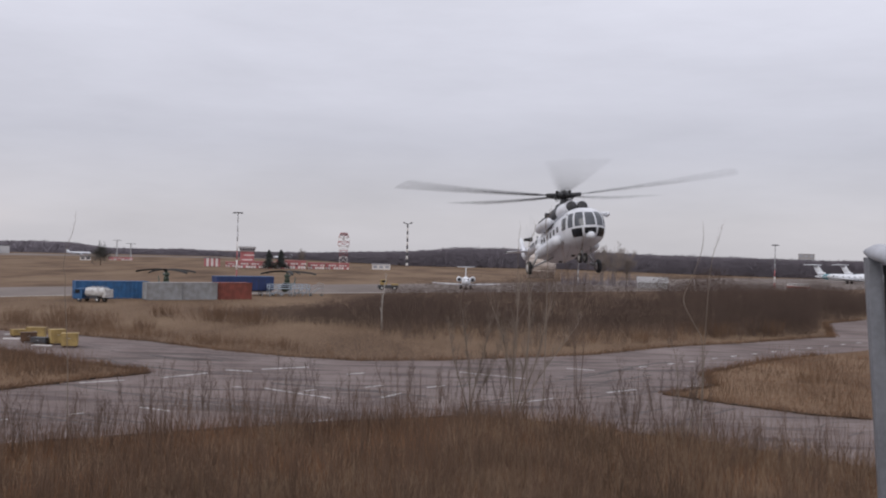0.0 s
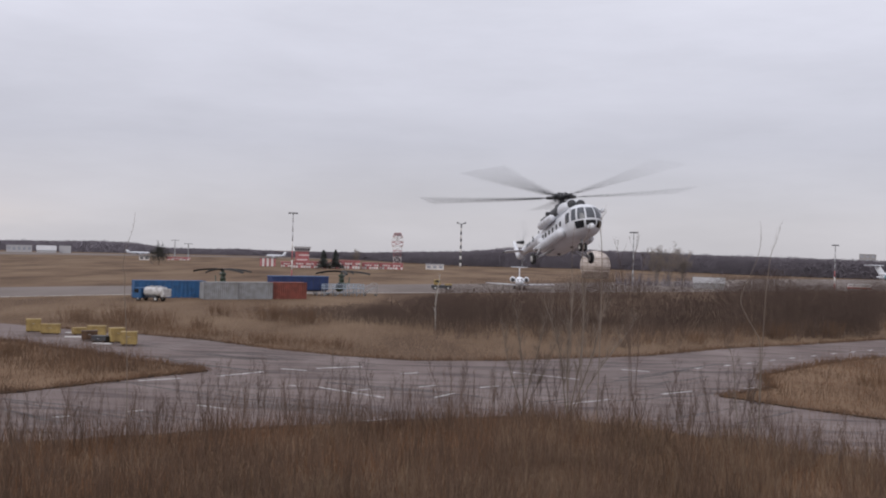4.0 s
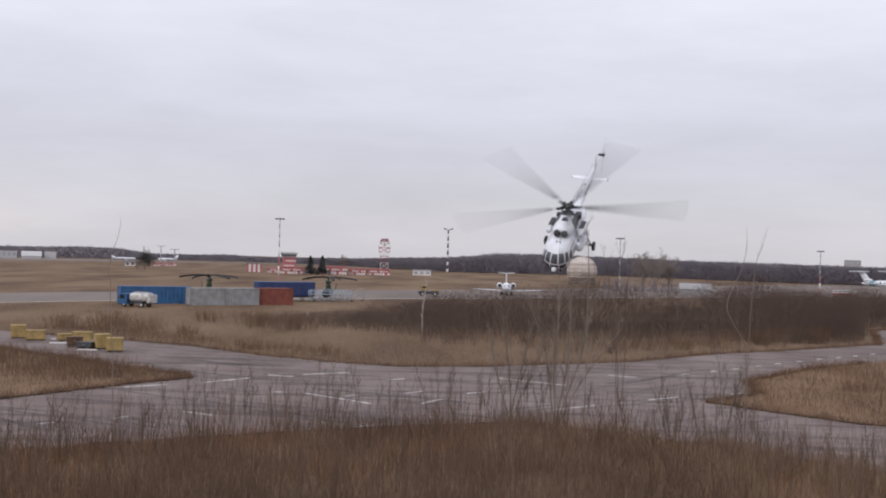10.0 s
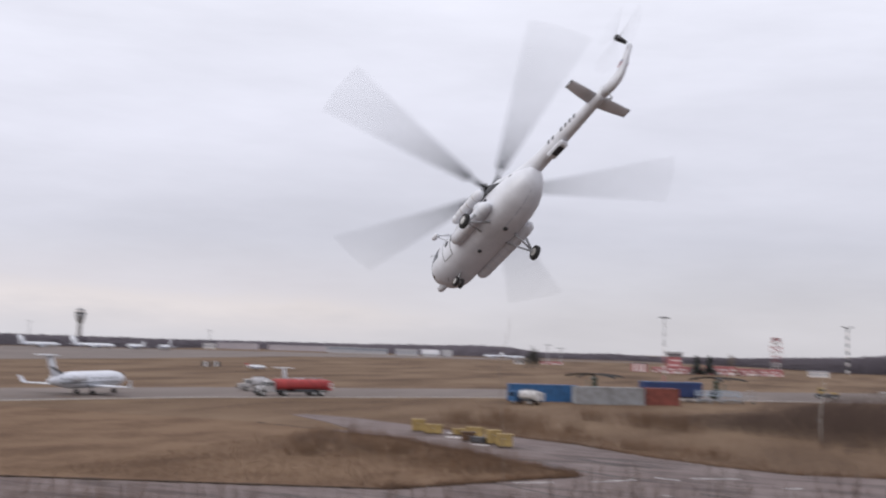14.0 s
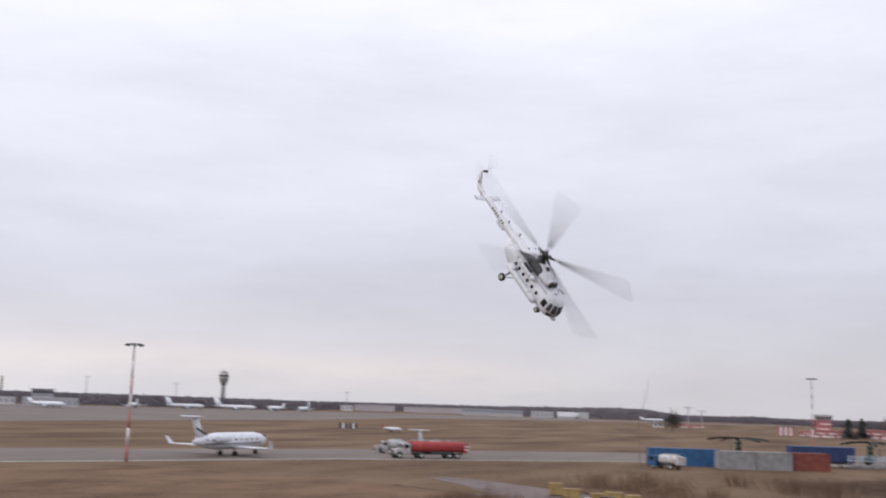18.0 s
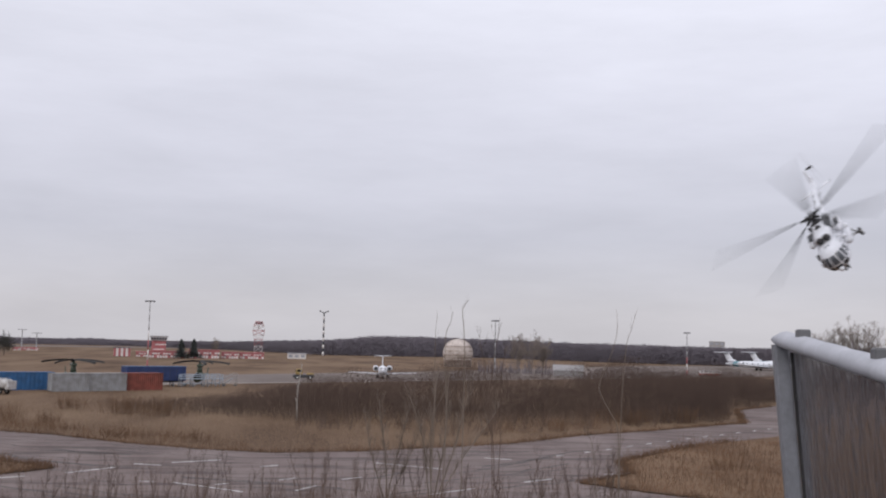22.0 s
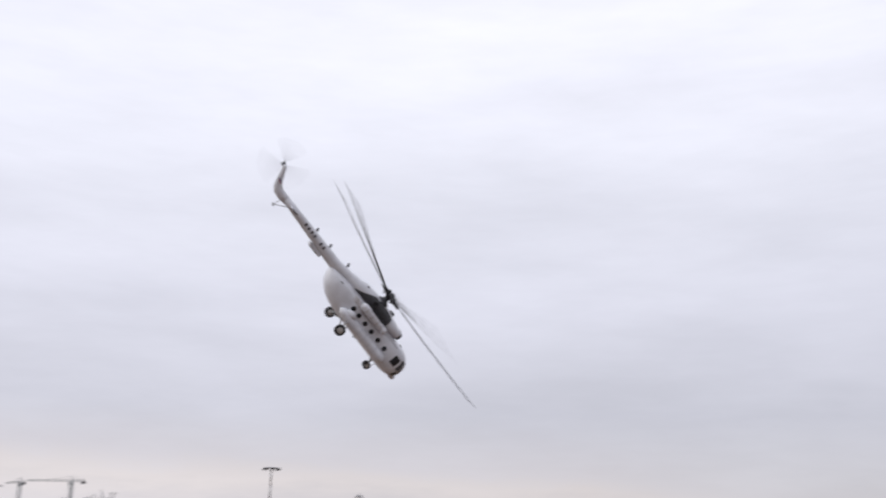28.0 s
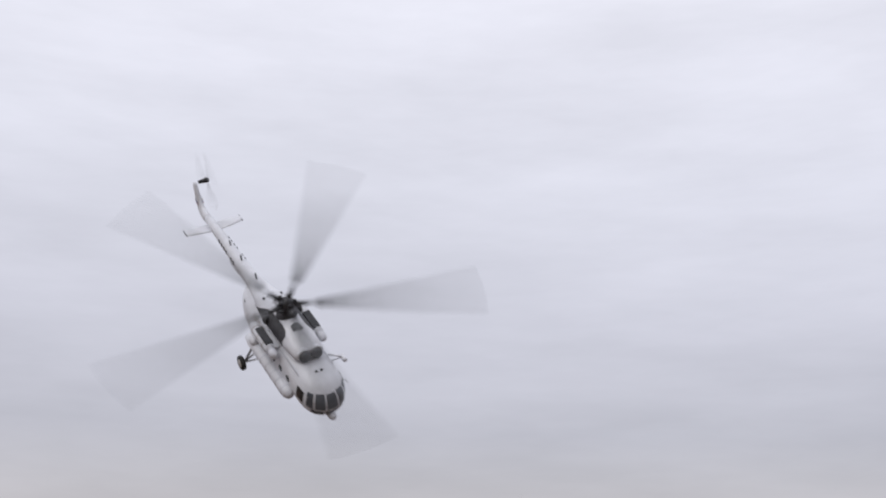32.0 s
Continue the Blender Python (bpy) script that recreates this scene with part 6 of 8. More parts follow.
for z, r in ((4.4, 5.78), (6.0, 5.73), (7.6, 5.23)):
    part("panel_ring", Shape().lathe([(r - 0.05, z - 0.08), (r + 0.01, z - 0.03), (r + 0.01, z + 0.03), (r - 0.05, z + 0.08)], "z", (0, 0, 0), 24), M_RUSTBOX, dome, "brown seam ring")


# ---- plain buildings ----
def block(bearing, dist, w, dp, h, wall, label, floors=0, cols=0, roof="flat", name="building", band=None, group="", z0=0.0, roof_m=None, pane=None):
    t = thing(name, polar(bearing, dist, z0), label, "building", group, facing(bearing))
    part("wall", Shape().box((0, dp / 2, h / 2), (w, dp, h)), wall, t)
    if roof == "gable":
        part("roof", Shape().loft([[(x, -0.3, h), (x, dp / 2, h + dp * 0.28), (x, dp + 0.3, h)] for x in (-w / 2 - 0.3, w / 2 + 0.3)], True, True, False), roof_m or M_ROOF, t)
    else:
        part("roof", Shape().box((0, dp / 2, h + 0.2), (w + 0.4, dp + 0.4, 0.4)), roof_m or M_ROOF, t)
    for f in range(floors):
        for c in range(cols):
            part("window", Shape().box((-w / 2 + w * (c + 0.5) / cols, -0.03, h * (f + 0.55) / floors), (w / cols * 0.6, 0.06, h / floors * 0.5)), pane or M_WINDOW, t)
    if band:
        part("fascia", Shape().box((0, -0.06, h * 0.85), (w, 0.12, h * 0.22)), band, t)
    return t


block(14.68, 312, 8.6, 6, 1.7, M_ATC, "grey shed with pale pitched roof behind the thicket", 0, 0, "gable", "shed", roof_m=M_ATC)
block(-15.65, 565, 5.0, 3, 1.7, M_SIGNWHITE, "small white hut beside the lone pine", 1, 2, name="cabin")
block(-0.10, 488, 8.4, 5, 2.1, M_SIGNWHITE, "long low white cabin in the field", 1, 3, name="cabin", pane=M_FARPANE, roof_m=M_PALEROOF)
block(22.5, 1500, 21, 15, 17.5, M_ATC, "distant grey apartment tower above the wood", 3, 3, name="apartment_tower", pane=M_FARPANE)
block(-47.63, 620, 29, 14, 4.7, M_PALEWALL, "pale flat terminal building", 1, 9, name="terminal", group="terminal buildings", pane=M_FARPANE, roof_m=M_PALEROOF)
upper = block(-48.03, 640, 11.5, 10, 9.2, M_PALEWALL, "pale upper storey of the terminal with glazed gallery", 2, 5, name="terminal", group="terminal buildings", pane=M_FARPANE, roof_m=M_PALEROOF)
part("gallery_glazing", Shape().box((0, -0.1, 7.9), (11.7, 0.3, 0.9)), M_WINDOW, upper, "dark band of gallery windows")
part("roof_overhang", Shape().box((0, 4.2, 9.7), (14.5, 12.4, 0.5), bevel=0.1), M_PALEROOF, upper, "wide flat overhanging roof")
block(-50.4, 680, 26, 14, 4.2, M_SIGNWHITE, "white low terminal wing", 1, 8, name="terminal", group="terminal buildings", pane=M_FARPANE, roof_m=M_PALEROOF)
block(-55.2, 560, 54, 16, 5.8, M_GREYBOX, "long grey corrugated steel hangar", 0, 0, name="hangar", group="hangars", pane=M_FARPANE)
block(-60.6, 540, 44, 16, 5.0, M_GREYBOX, "long grey corrugated steel hangar", 0, 0, name="hangar", group="hangars", pane=M_FARPANE)
block(-52.3, 640, 12, 10, 7.0, M_BLUEWALL, "grey flat-roofed works building far off", 2, 4, name="works_building", pane=M_WINDOW, roof_m=M_ROOF)
block(-25.3, 830, 24, 12, 4.4, M_PALEWALL, "long white and blue terminal hall", 1, 8, band=M_BLUEWALL, name="terminal", group="terminal buildings", pane=M_FARPANE, roof_m=M_PALEROOF)
block(-23.7, 815, 24, 10, 4.0, M_PALEWALL, "long pale terminal hall with blue fascia", 1, 8, band=M_BLUEWALL, name="terminal", group="terminal buildings", pane=M_FARPANE, roof_m=M_PALEROOF)
block(-21.8, 800, 17, 10, 4.4, M_PALEWALL, "white annex of the terminal hall", 1, 5, name="terminal", group="terminal buildings", pane=M_FARPANE, roof_m=M_PALEROOF)
block(-20.5, 790, 13, 12, 1.6, M_PALEWALL, "low white hall with a sloping roof", 0, 0, "gable", name="terminal", group="terminal buildings", roof_m=M_PALEWALL)
block(-27.4, 900, 60, 12, 4.0, M_ROSYWALL, "pale rounded concourse far away", 0, 0, name="concourse", group="terminal buildings", pane=M_FARPANE, roof_m=M_ROSYWALL)
block(-30.9, 900, 34, 12, 4.6, M_ROSYWALL, "pale concourse far away", 0, 0, name="concourse", group="terminal buildings", pane=M_FARPANE, roof_m=M_ROSYWALL)
block(-32.4, 870, 10, 7, 4.0, M_SIGNWHITE, "small white field building", 1, 3, name="field_building", pane=M_FARPANE, roof_m=M_PALEROOF)
block(-19.6, 800, 8, 9, 5.2, M_PALEWALL, "pale square hangar by the wood", 0, 0, name="hangar", group="hangars", pane=M_FARPANE)

# control tower
at = thing("control_tower", polar(-39.02, 1085), "tall concrete control tower with flared glass cab", "tower")
part("shaft", Shape().lathe([(2.6, 0), (2.2, 10), (2.1, 17), (2.4, 19)], "z", (0, 0, 0), 20), M_ATC, at, "grey concrete shaft")
part("flare", Shape().lathe([(2.4, 19), (3.6, 22.5), (4.6, 25.5), (4.9, 28.0)], "z", (0, 0, 0), 20), M_GREYBOX, at, "flared dark underside")
part("glass_cab", Shape().lathe([(4.9, 28.0), (5.0, 29.6)], "z", (0, 0, 0), 20), M_WINDOW, at, "dark glass cab")
part("cab_roof", Shape().lathe([(5.0, 29.6), (4.8, 31.0), (4.5, 31.4)], "z", (0, 0, 0), 20), M_SIGNWHITE, at, "white roof band")
part("roof_deck", Shape().lathe([(4.4, 31.4), (3.9, 32.4), (2.2, 33.4), (0.1, 33.8)], "z", (0, 0, 0), 20), M_GREYBOX, at, "grey roof deck")
part("roof_mast", Shape().tube([(0, 0, 33.5), (0, 0, 36.0)], 0.2, 6), M_STEEL, at)


# ---- building cranes beyond the terminal ----
def tower_crane(bearing, dist, h, jib, rz, label):
    t = thing("tower_crane", polar(bearing, dist), label, "crane", "tower cranes", rz)
    s = Shape()
    for x in (-1, 1):
        for y in (-1, 1):
            s.tube([(x, y, 0), (x, y, h)], 0.32, 5)
    for k in range(10):
        z0, z1 = h * k / 10, h * (k + 1) / 10
        for y in (-1, 1):
            s.tube([(-1, y, z0), (1, y, z1)], 0.2, 4)
            s.tube([(1, y, z0), (-1, y, z1)], 0.2, 4)
    part("tower", s, M_CRANE, t, "lattice tower")
    part("cab", Shape().box((1.2, 0, h - 0.6), (2.2, 2.2, 2.4), bevel=0.1), M_CRANE, t)
    j = Shape()
    for y, z in ((-0.7, 0), (0.7, 0), (0, 1.5)):
        j.tube([(-jib * 0.28, y, h + 0.9 + z), (jib, y * 0.6, h + 0.9 + z * 0.6)], 0.22, 5)
    for k in range(18):
        x0 = -jib * 0.25 + jib * 1.2 * k / 18
        j.tube([(x0, -0.6, h + 0.9), (x0 + jib * 0.035, 0, h + 2.2)], 0.13, 4)
    part("jib", j, M_CRANE, t, "long lattice jib")
    part("counterweight", Shape().box((-jib * 0.25, 0, h + 0.2), (3.0, 1.8, 2.2), bevel=0.1), M_GRILLE, t)
    part("tower_peak", Shape().tube([(0, 0, h), (0, 0, h + 5)], 0.3, 5).tube([(0, 0, h + 5), (jib * 0.6, 0, h + 1.8)], 0.1, 4).tube([(0, 0, h + 5), (-jib * 0.25, 0, h + 1.5)], 0.1, 4), M_CRANE, t)


tower_crane(-56.15, 900, 28.5, 44, 160, "grey tower crane over the building site")
tower_crane(-53.72, 900, 31.0, 48, 190, "grey tower crane over the building site")
tower_crane(-61.3, 900, 36.0, 46, 60, "grey tower crane over the building site")
tower_crane(-60.2, 900, 25.0, 52, 66, "low tower crane over the building site")
tower_crane(-52.6, 950, 18.0, 30, 40, "low tower crane over the building site")
for b, dx, hh in ((-51.85, -6.5, 27), (-51.35, -7.3, 25), (-51.3, 6, 18)):
    t = thing("mobile_crane", polar(b, 900), "mobile crane with raised slanting boom", "crane", "mobile cranes", facing(b))
    part("boom", Shape().tube([(0, 0, 2.5), (dx, 0, hh)], [0.7, 0.35], 6), M_CRANE, t, "slanting boom")
    part("carrier", Shape().box((0, 0, 1.8), (7, 2.6, 1.6), bevel=0.2), M_YELLOW, t)
    wheels(t, [(x, y) for x in (-2.6, 0, 2.6) for y in (-1.2, 1.2)], 0.6, 0.4)
for b, hh in ((-51.5, 15), (-50.95, 18), (-50.3, 20), (-50.0, 20)):
    t = thing("chimney", polar(b, 980), "slim dark chimney stack over distant roofs", "chimney", "chimneys")
    part("stack", Shape().tube([(0, 0, 0), (0, 0, hh)], [0.9, 0.7], 10), M_RUSTBOX, t)
    part("rim", Shape().lathe([(0.9, hh - 0.4), (0.95, hh), (0.5, hh)], "z", (0, 0, 0), 10), M_GRILLE, t)

# small field boards
for b, d in ((-32.55, 330), (-32.0, 333)):
    t = thing("marker_board", polar(b, d), "black and white runway marker board", "sign", "marker boards", facing(b))
    for k in range(3):
        part("board_stripe", Shape().box((-0.8 + 0.8 * k, 0, 1.2), (0.78, 0.1, 1.6)), M_GRILLE if k % 2 == 0 else M_SIGNWHITE, t, "painted stripe")
    for x in (-1, 1):
        part("leg", Shape().box((x * 0.9, 0, 0.3), (0.08, 0.08, 0.6)), M_STEEL, t)
jet("light_aeroplane", polar(-29.9, 320), 10, 6.2, 6.5, 0.55, 2.0, "red and white light aeroplane in the field", "aeroplane", ttail=False, fin_m=M_RED)


# ---- plants ----
rng = np.random.default_rng(7)


def unit(v):
    return v / (np.linalg.norm(v, axis=1, keepdims=True) + 1e-9)


def crown_twigs(base, tip, width, n, spread, length, up=0.6, lo=0.3):
    """n side shoots on each of the given stems; returns their bases, tips and widths."""
    m = len(base)
    u = lo + (1 - lo) * rng.random((m, n))
    b = base[:, None] + (tip - base)[:, None] * u[..., None]
    a = rng.random((m, n)) * 6.283
    sp = spread * (0.5 + rng.random((m, n)))
    d = np.stack([np.cos(a) * sp, np.sin(a) * sp, up * (0.5 + rng.random((m, n)))], -1)
    ax = unit(tip - base)[:, None]
    d = unit((d + 0.35 * ax).reshape(-1, 3)).reshape(m, n, 3)
    ln = np.broadcast_to(length, (m,))[:, None] * (1.15 - 0.75 * u) * (0.6 + 0.8 * rng.random((m, n)))
    t = b + d * ln[..., None]
    w = np.repeat(np.asarray(width)[:, None] * 0.55, n, 1)
    return b.reshape(-1, 3), t.reshape(-1, 3), w.reshape(-1)


def bent(base, tip, k=0.12):
    ln = np.linalg.norm(tip - base, axis=1, keepdims=True)
    return (base + tip) / 2 + (rng.random(base.shape) - 0.5) * ln * k


# distant leafless woods round the field: bearing, distance, angle of the tree tops over the eye's level
WOODS = [(-66, 760, -0.10), (-58, 760, -0.08), (-50, 760, -0.10), (-44, 750, -0.10), (-40, 750, -0.13), (-35, 780, -0.17), (-32, 960, -0.15), (-24, 950, -0.12), (-22.8, 880, -0.08), (-19.6, 860, -0.04), (-17.9, 860, 0.03), (-16, 860, -0.06), (-14.6, 870, -0.28), (-12.5, 880, -0.30), (-10.8, 880, -0.24), (-8.5, 860, -0.33),
         (-3.4, 740, -0.25), (-1.4, 680, -0.15), (0.6, 620, -0.08), (2.2, 610, 0.02), (4.0, 610, 0.24), (6.3, 620, 0.28), (9.9, 640, 0.22), (12.4, 620, 0.17), (16.2, 580, 0.09), (18.6, 570, 0.08), (21, 570, 0.04), (24, 570, 0.04), (28, 580, 0.10), (34, 580, 0.2), (46, 560, 0.2)]


def far_woods():
    """A deep belt of bare crowns: trunks, and sprays of twigs all through the height of the wood."""
    bs, ds, hs = zip(*WOODS)
    out = []
    for b0, b1, n, size in ((-66, -8, 32000, 1.5), (-8, 46, 98000, 1.0)):
        b = b0 + (b1 - b0) * rng.random(n)
        d = np.interp(b, bs, ds) + 45 * rng.random(n) ** 1.4
        crown = np.array([noise.noise(Vector((x * y * 0.0042, y * 0.05, 0.0))) + 0.5 * noise.noise(Vector((x * y * 0.011, y * 0.09, 5.0))) for x, y in zip(b, d)])
        top = (9.5 + d * np.tan(np.radians(np.interp(b, bs, hs)))) * (0.95 + 0.10 * crown)
        u = rng.random(n) ** 1.5
        r = np.radians(b)
        c = np.stack([d * np.sin(r), d * np.cos(r), top * (1 - u) * 0.97], 1)
        v = rng.normal(0, 0.62, (n, 3)) * size
        v[:, 2] = np.abs(v[:, 2]) * 0.6 + 0.12 * size
        fine = 1 - 0.30 * np.clip(c[:, 2] / top, 0, 1) ** 2
        v *= fine[:, None]
        out.append((c, c + v, (0.45 + 0.50 * rng.random(n)) * size * fine))
        k = n // 45
        t = np.stack([d[:k] * np.sin(r[:k]), d[:k] * np.cos(r[:k]), 0 * r[:k]], 1)
        out.append((t, t + np.stack([rng.normal(0, 0.3, k), rng.normal(0, 0.3, k), top[:k] * (0.85 + 0.22 * rng.random(k))], 1), np.full(k, 0.20 * size)))
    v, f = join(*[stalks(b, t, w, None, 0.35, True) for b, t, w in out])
    stuff("far_woods", v, f, M_WOOD, "bare winter woods along the edge of the airfield, distance haze in their colour")


far_woods()


def wooded_hill():
    """The low rise on which the far woods stand, filling the gaps between crowns; haze is painted into its colour."""
    bs, ds, hs = zip(*WOODS)
    rows = [[], [], [], []]
    for k in range(225):
        b = -66 + 112 * k / 224
        d, r = np.interp(b, bs, ds), radians(b)
        top = 0.91 * (9.5 + d * math.tan(radians(np.interp(b, bs, hs)))) * (1 + 0.05 * noise.noise(Vector((b * 1.3, 0, 0))))
        for row, (o, z) in zip(rows, ((24, -0.2), (46, top), (70, top), (140, -0.2))):
            row.append(((d + o) * math.sin(r), (d + o) * math.cos(r), z))
    setting("wooded_hill", Shape().loft(rows, False, False, True), M_HILL, "low rise under the far woods, distance haze in its colour")


wooded_hill()


# dense willow thicket behind the crossing
THICKET = [(-24, 139), (-17, 133), (-11, 128.6), (-5.4, 125.9), (0.7, 121), (7.9, 121.6), (14.6, 122.1), (16.6, 121), (26.4, 126), (35.5, 126), (45, 123), (54, 128), (65, 155.5), (77, 166), (101, 193), (88, 204), (44, 158), (24, 150), (0, 150), (-14, 146), (-24, 146)]


def thicket():
    """Rounded willow clumps: fine twigs through their whole height, with thin stems."""
    def height(p):
        hx = np.interp(p[:, 0], [-24, -13.5, -8, -3.5, 1, 7.5, 15.5, 18.5, 22.5, 25.5, 29, 33, 37, 42, 55, 70, 100], [0.8, 1.5, 2.6, 3.8, 4.5, 4.9, 5.6, 7.3, 7.4, 6.2, 5.8, 6.5, 5.9, 6.6, 5.9, 5.7, 5.4])
        lump = np.array([0.6 * noise.noise(Vector((x * 0.24, y * 0.24, 0.0))) + 0.5 * noise.noise(Vector((x * 0.08, y * 0.08, 4.0))) for x, y in p])
        return hx * np.clip(0.86 + 0.85 * lump, 0.30, 1.32)
    def ragged(n):
        """Places in the outline, with an uneven edge, thinning out to the west."""
        q = np.random.rand(n, 2) * (132, 82) + (-26, 117)
        off = np.array([[noise.noise(Vector((x * 0.16, y * 0.16, 1.0))), noise.noise(Vector((x * 0.16, y * 0.16, 7.0)))] for x, y in q])
        r = q + 5.0 * off
        keep = np.interp(q[:, 0], [-24, -15, -8, -1], [0.10, 0.30, 0.7, 1.0])
        return q[inside(r[:, 0], r[:, 1], THICKET) & (np.random.rand(n) < keep)]
    p = ragged(7500)
    n = len(p)
    h = height(p) * (0.8 + 0.22 * rng.random(n))
    base = np.stack([p[:, 0], p[:, 1], 0 * h], 1)
    tip = base + np.stack([rng.normal(0, 0.16, n) * h, rng.normal(0, 0.16, n) * h, h], 1)
    q = ragged(720000)
    m = len(q)
    hq = height(q)
    c = np.stack([q[:, 0], q[:, 1], hq * rng.random(m) ** 0.75 * 0.93], 1)
    v = rng.normal(0, 0.21, (m, 3))
    v[:, 2] = np.abs(v[:, 2]) * 0.9 + 0.10
    a, f = join(stalks(base, tip, 0.026 + 0.02 * rng.random(n), bent(base, tip)), stalks(c, c + v, 0.020 + 0.014 * rng.random(m), None, 0.4, True))
    stuff("willow_thicket", a, f, M_THICKET, "dense dark brown leafless willow thicket")


thicket()


def low_brush(name, poly, n, h0, h1, w, m, label, lean=0.25, zbase=0.0, holes=(), clump=0.0, scale=0.35):
    """Stalks over a plan outline; clump thins them out between tufts."""
    xs, ys = [q[0] for q in poly], [q[1] for q in poly]
    p = scatter(n, min(xs), max(xs), min(ys), max(ys), poly, holes)
    lump = np.array([noise.noise(Vector((x * scale, y * scale, 3.0))) + 0.5 * noise.noise(Vector((x * scale * 3, y * scale * 3, 8.0))) for x, y in p])
    keep = lump + 0.35 * (rng.random(len(p)) - 0.5) > -1 + clump * 1.1 if clump else np.ones(len(p), bool)
    p, lump = p[keep], lump[keep]
    k = len(p)
    h = (h0 + (h1 - h0) * rng.random(k) ** 1.5) * np.clip(1 + 0.6 * lump, 0.4, 1.6)
    base = np.stack([p[:, 0], p[:, 1], zbase + 0 * h], 1)
    tip = base + np.stack([rng.normal(0, lean, k) * h, rng.normal(0, lean, k) * h, h], 1)
    v, f = stalks(base, tip, w * (0.7 + 0.6 * rng.random(k)), None, 0.25, True)
    stuff(name, v.tolist(), f.tolist(), m, label)


FORE = [(-40, 30), (40, 30), (40, 39), (26, 43.0), (20.6, 47.0), (17.4, 50.6), (11.4, 55.2), (5.6, 58.6), (-2.3, 55.8), (-11.9, 51.0), (-15.5, 49.0), (-20, 46.9), (-40, 39.5)]
low_brush("dry_weeds", FORE, 64000, 0.30, 1.10, 0.020, M_RUSSET, "russet dry weeds and stalks on the near bank", 0.24, 0.12)
low_brush("pale_reeds", FORE, 60000, 0.30, 0.95, 0.020, M_STRAW, "straw-coloured reeds among the weeds", 0.30, 0.12, clump=1.10, scale=0.30)
low_brush("pale_reeds", [(1, 34), (32, 34), (30, 40), (20.6, 46.6), (11.4, 54.6), (4, 56)], 38000, 0.30, 1.0, 0.020, M_STRAW, "patch of straw-coloured reeds on the near bank", 0.30, 0.12, clump=0.78, scale=0.35)
low_brush("pale_reeds", [(-9, 30), (6, 30), (6, 41), (-9, 41)], 16000, 0.30, 0.9, 0.020, M_STRAW, "patch of bleached reeds low on the near bank", 0.30, 0.12, clump=0.85, scale=0.5)


def twig_brush(poly, n, h0, h1, w, label, twigs=4, lean=0.10, zbase=0.12, clump=0.0, scale=0.2, m=M_BRUSH):
    """Upright bare stems with side shoots, in loose clumps."""
    xs, ys = [q[0] for q in poly], [q[1] for q in poly]
    p = scatter(n, min(xs), max(xs), min(ys), max(ys), poly)
    lump = np.array([noise.noise(Vector((x * scale, y * scale, 12.0))) + 0.5 * noise.noise(Vector((x * scale * 3, y * scale * 3, 2.0))) for x, y in p])
    ok = lump + 0.5 * (rng.random(len(p)) - 0.5) > clump - 1
    p, lump = p[ok], lump[ok]
    k = len(p)
    h = (h0 + (h1 - h0) * rng.random(k) ** 1.6) * np.clip(1 + 0.5 * lump, 0.5, 1.4)
    base = np.stack([p[:, 0], p[:, 1], zbase + 0 * h], 1)
    tip = base + np.stack([rng.normal(0, lean, k) * h, rng.normal(0, lean, k) * h, h], 1)
    wd = w * (0.7 + 0.6 * rng.random(k))
    tw = crown_twigs(base, tip, wd, twigs, 0.35, h * 0.34, 0.95, 0.25)
    v, f = join(stalks(base, tip, wd, bent(base, tip, 0.10)), stalks(*tw, bent(tw[0], tw[1], 0.15)))
    stuff("twig_brush", v, f, m, label)


twig_brush(FORE, 9500, 0.8, 2.3, 0.017, "dark upright bare twigs over the near bank", 4, 0.11, clump=0.72)
twig_brush([(-40, 32), (8, 32), (8, 46), (-40, 40)], 5200, 0.9, 2.4, 0.018, "dark bare twigs low on the near bank", 4, 0.10, clump=0.6)
EDGE_TOP = [(-36, 36.5), (-20, 44.0), (-11.9, 48.6), (-2.3, 53.0), (5.6, 55.6), (11.4, 52.2), (17.4, 47.5), (24, 41.5), (26, 43.0), (17.4, 50.6), (11.4, 55.4), (5.6, 58.8), (-2.3, 56.0), (-11.9, 51.2), (-20, 47.1), (-40, 39.5)]
twig_brush(EDGE_TOP, 4600, 1.2, 3.2, 0.014, "thin bare shoots along the top of the near bank", 4, 0.12, clump=0.95, scale=0.16)
twig_brush([(-36, 37.5), (-20, 44.5), (-11.9, 49.0), (-6, 51.5), (-6, 53.8), (-20, 47.1), (-40, 39.5)], 3000, 1.8, 3.3, 0.013, "thicker growth of thin shoots on the near bank", 5, 0.12, clump=0.8, scale=0.2)


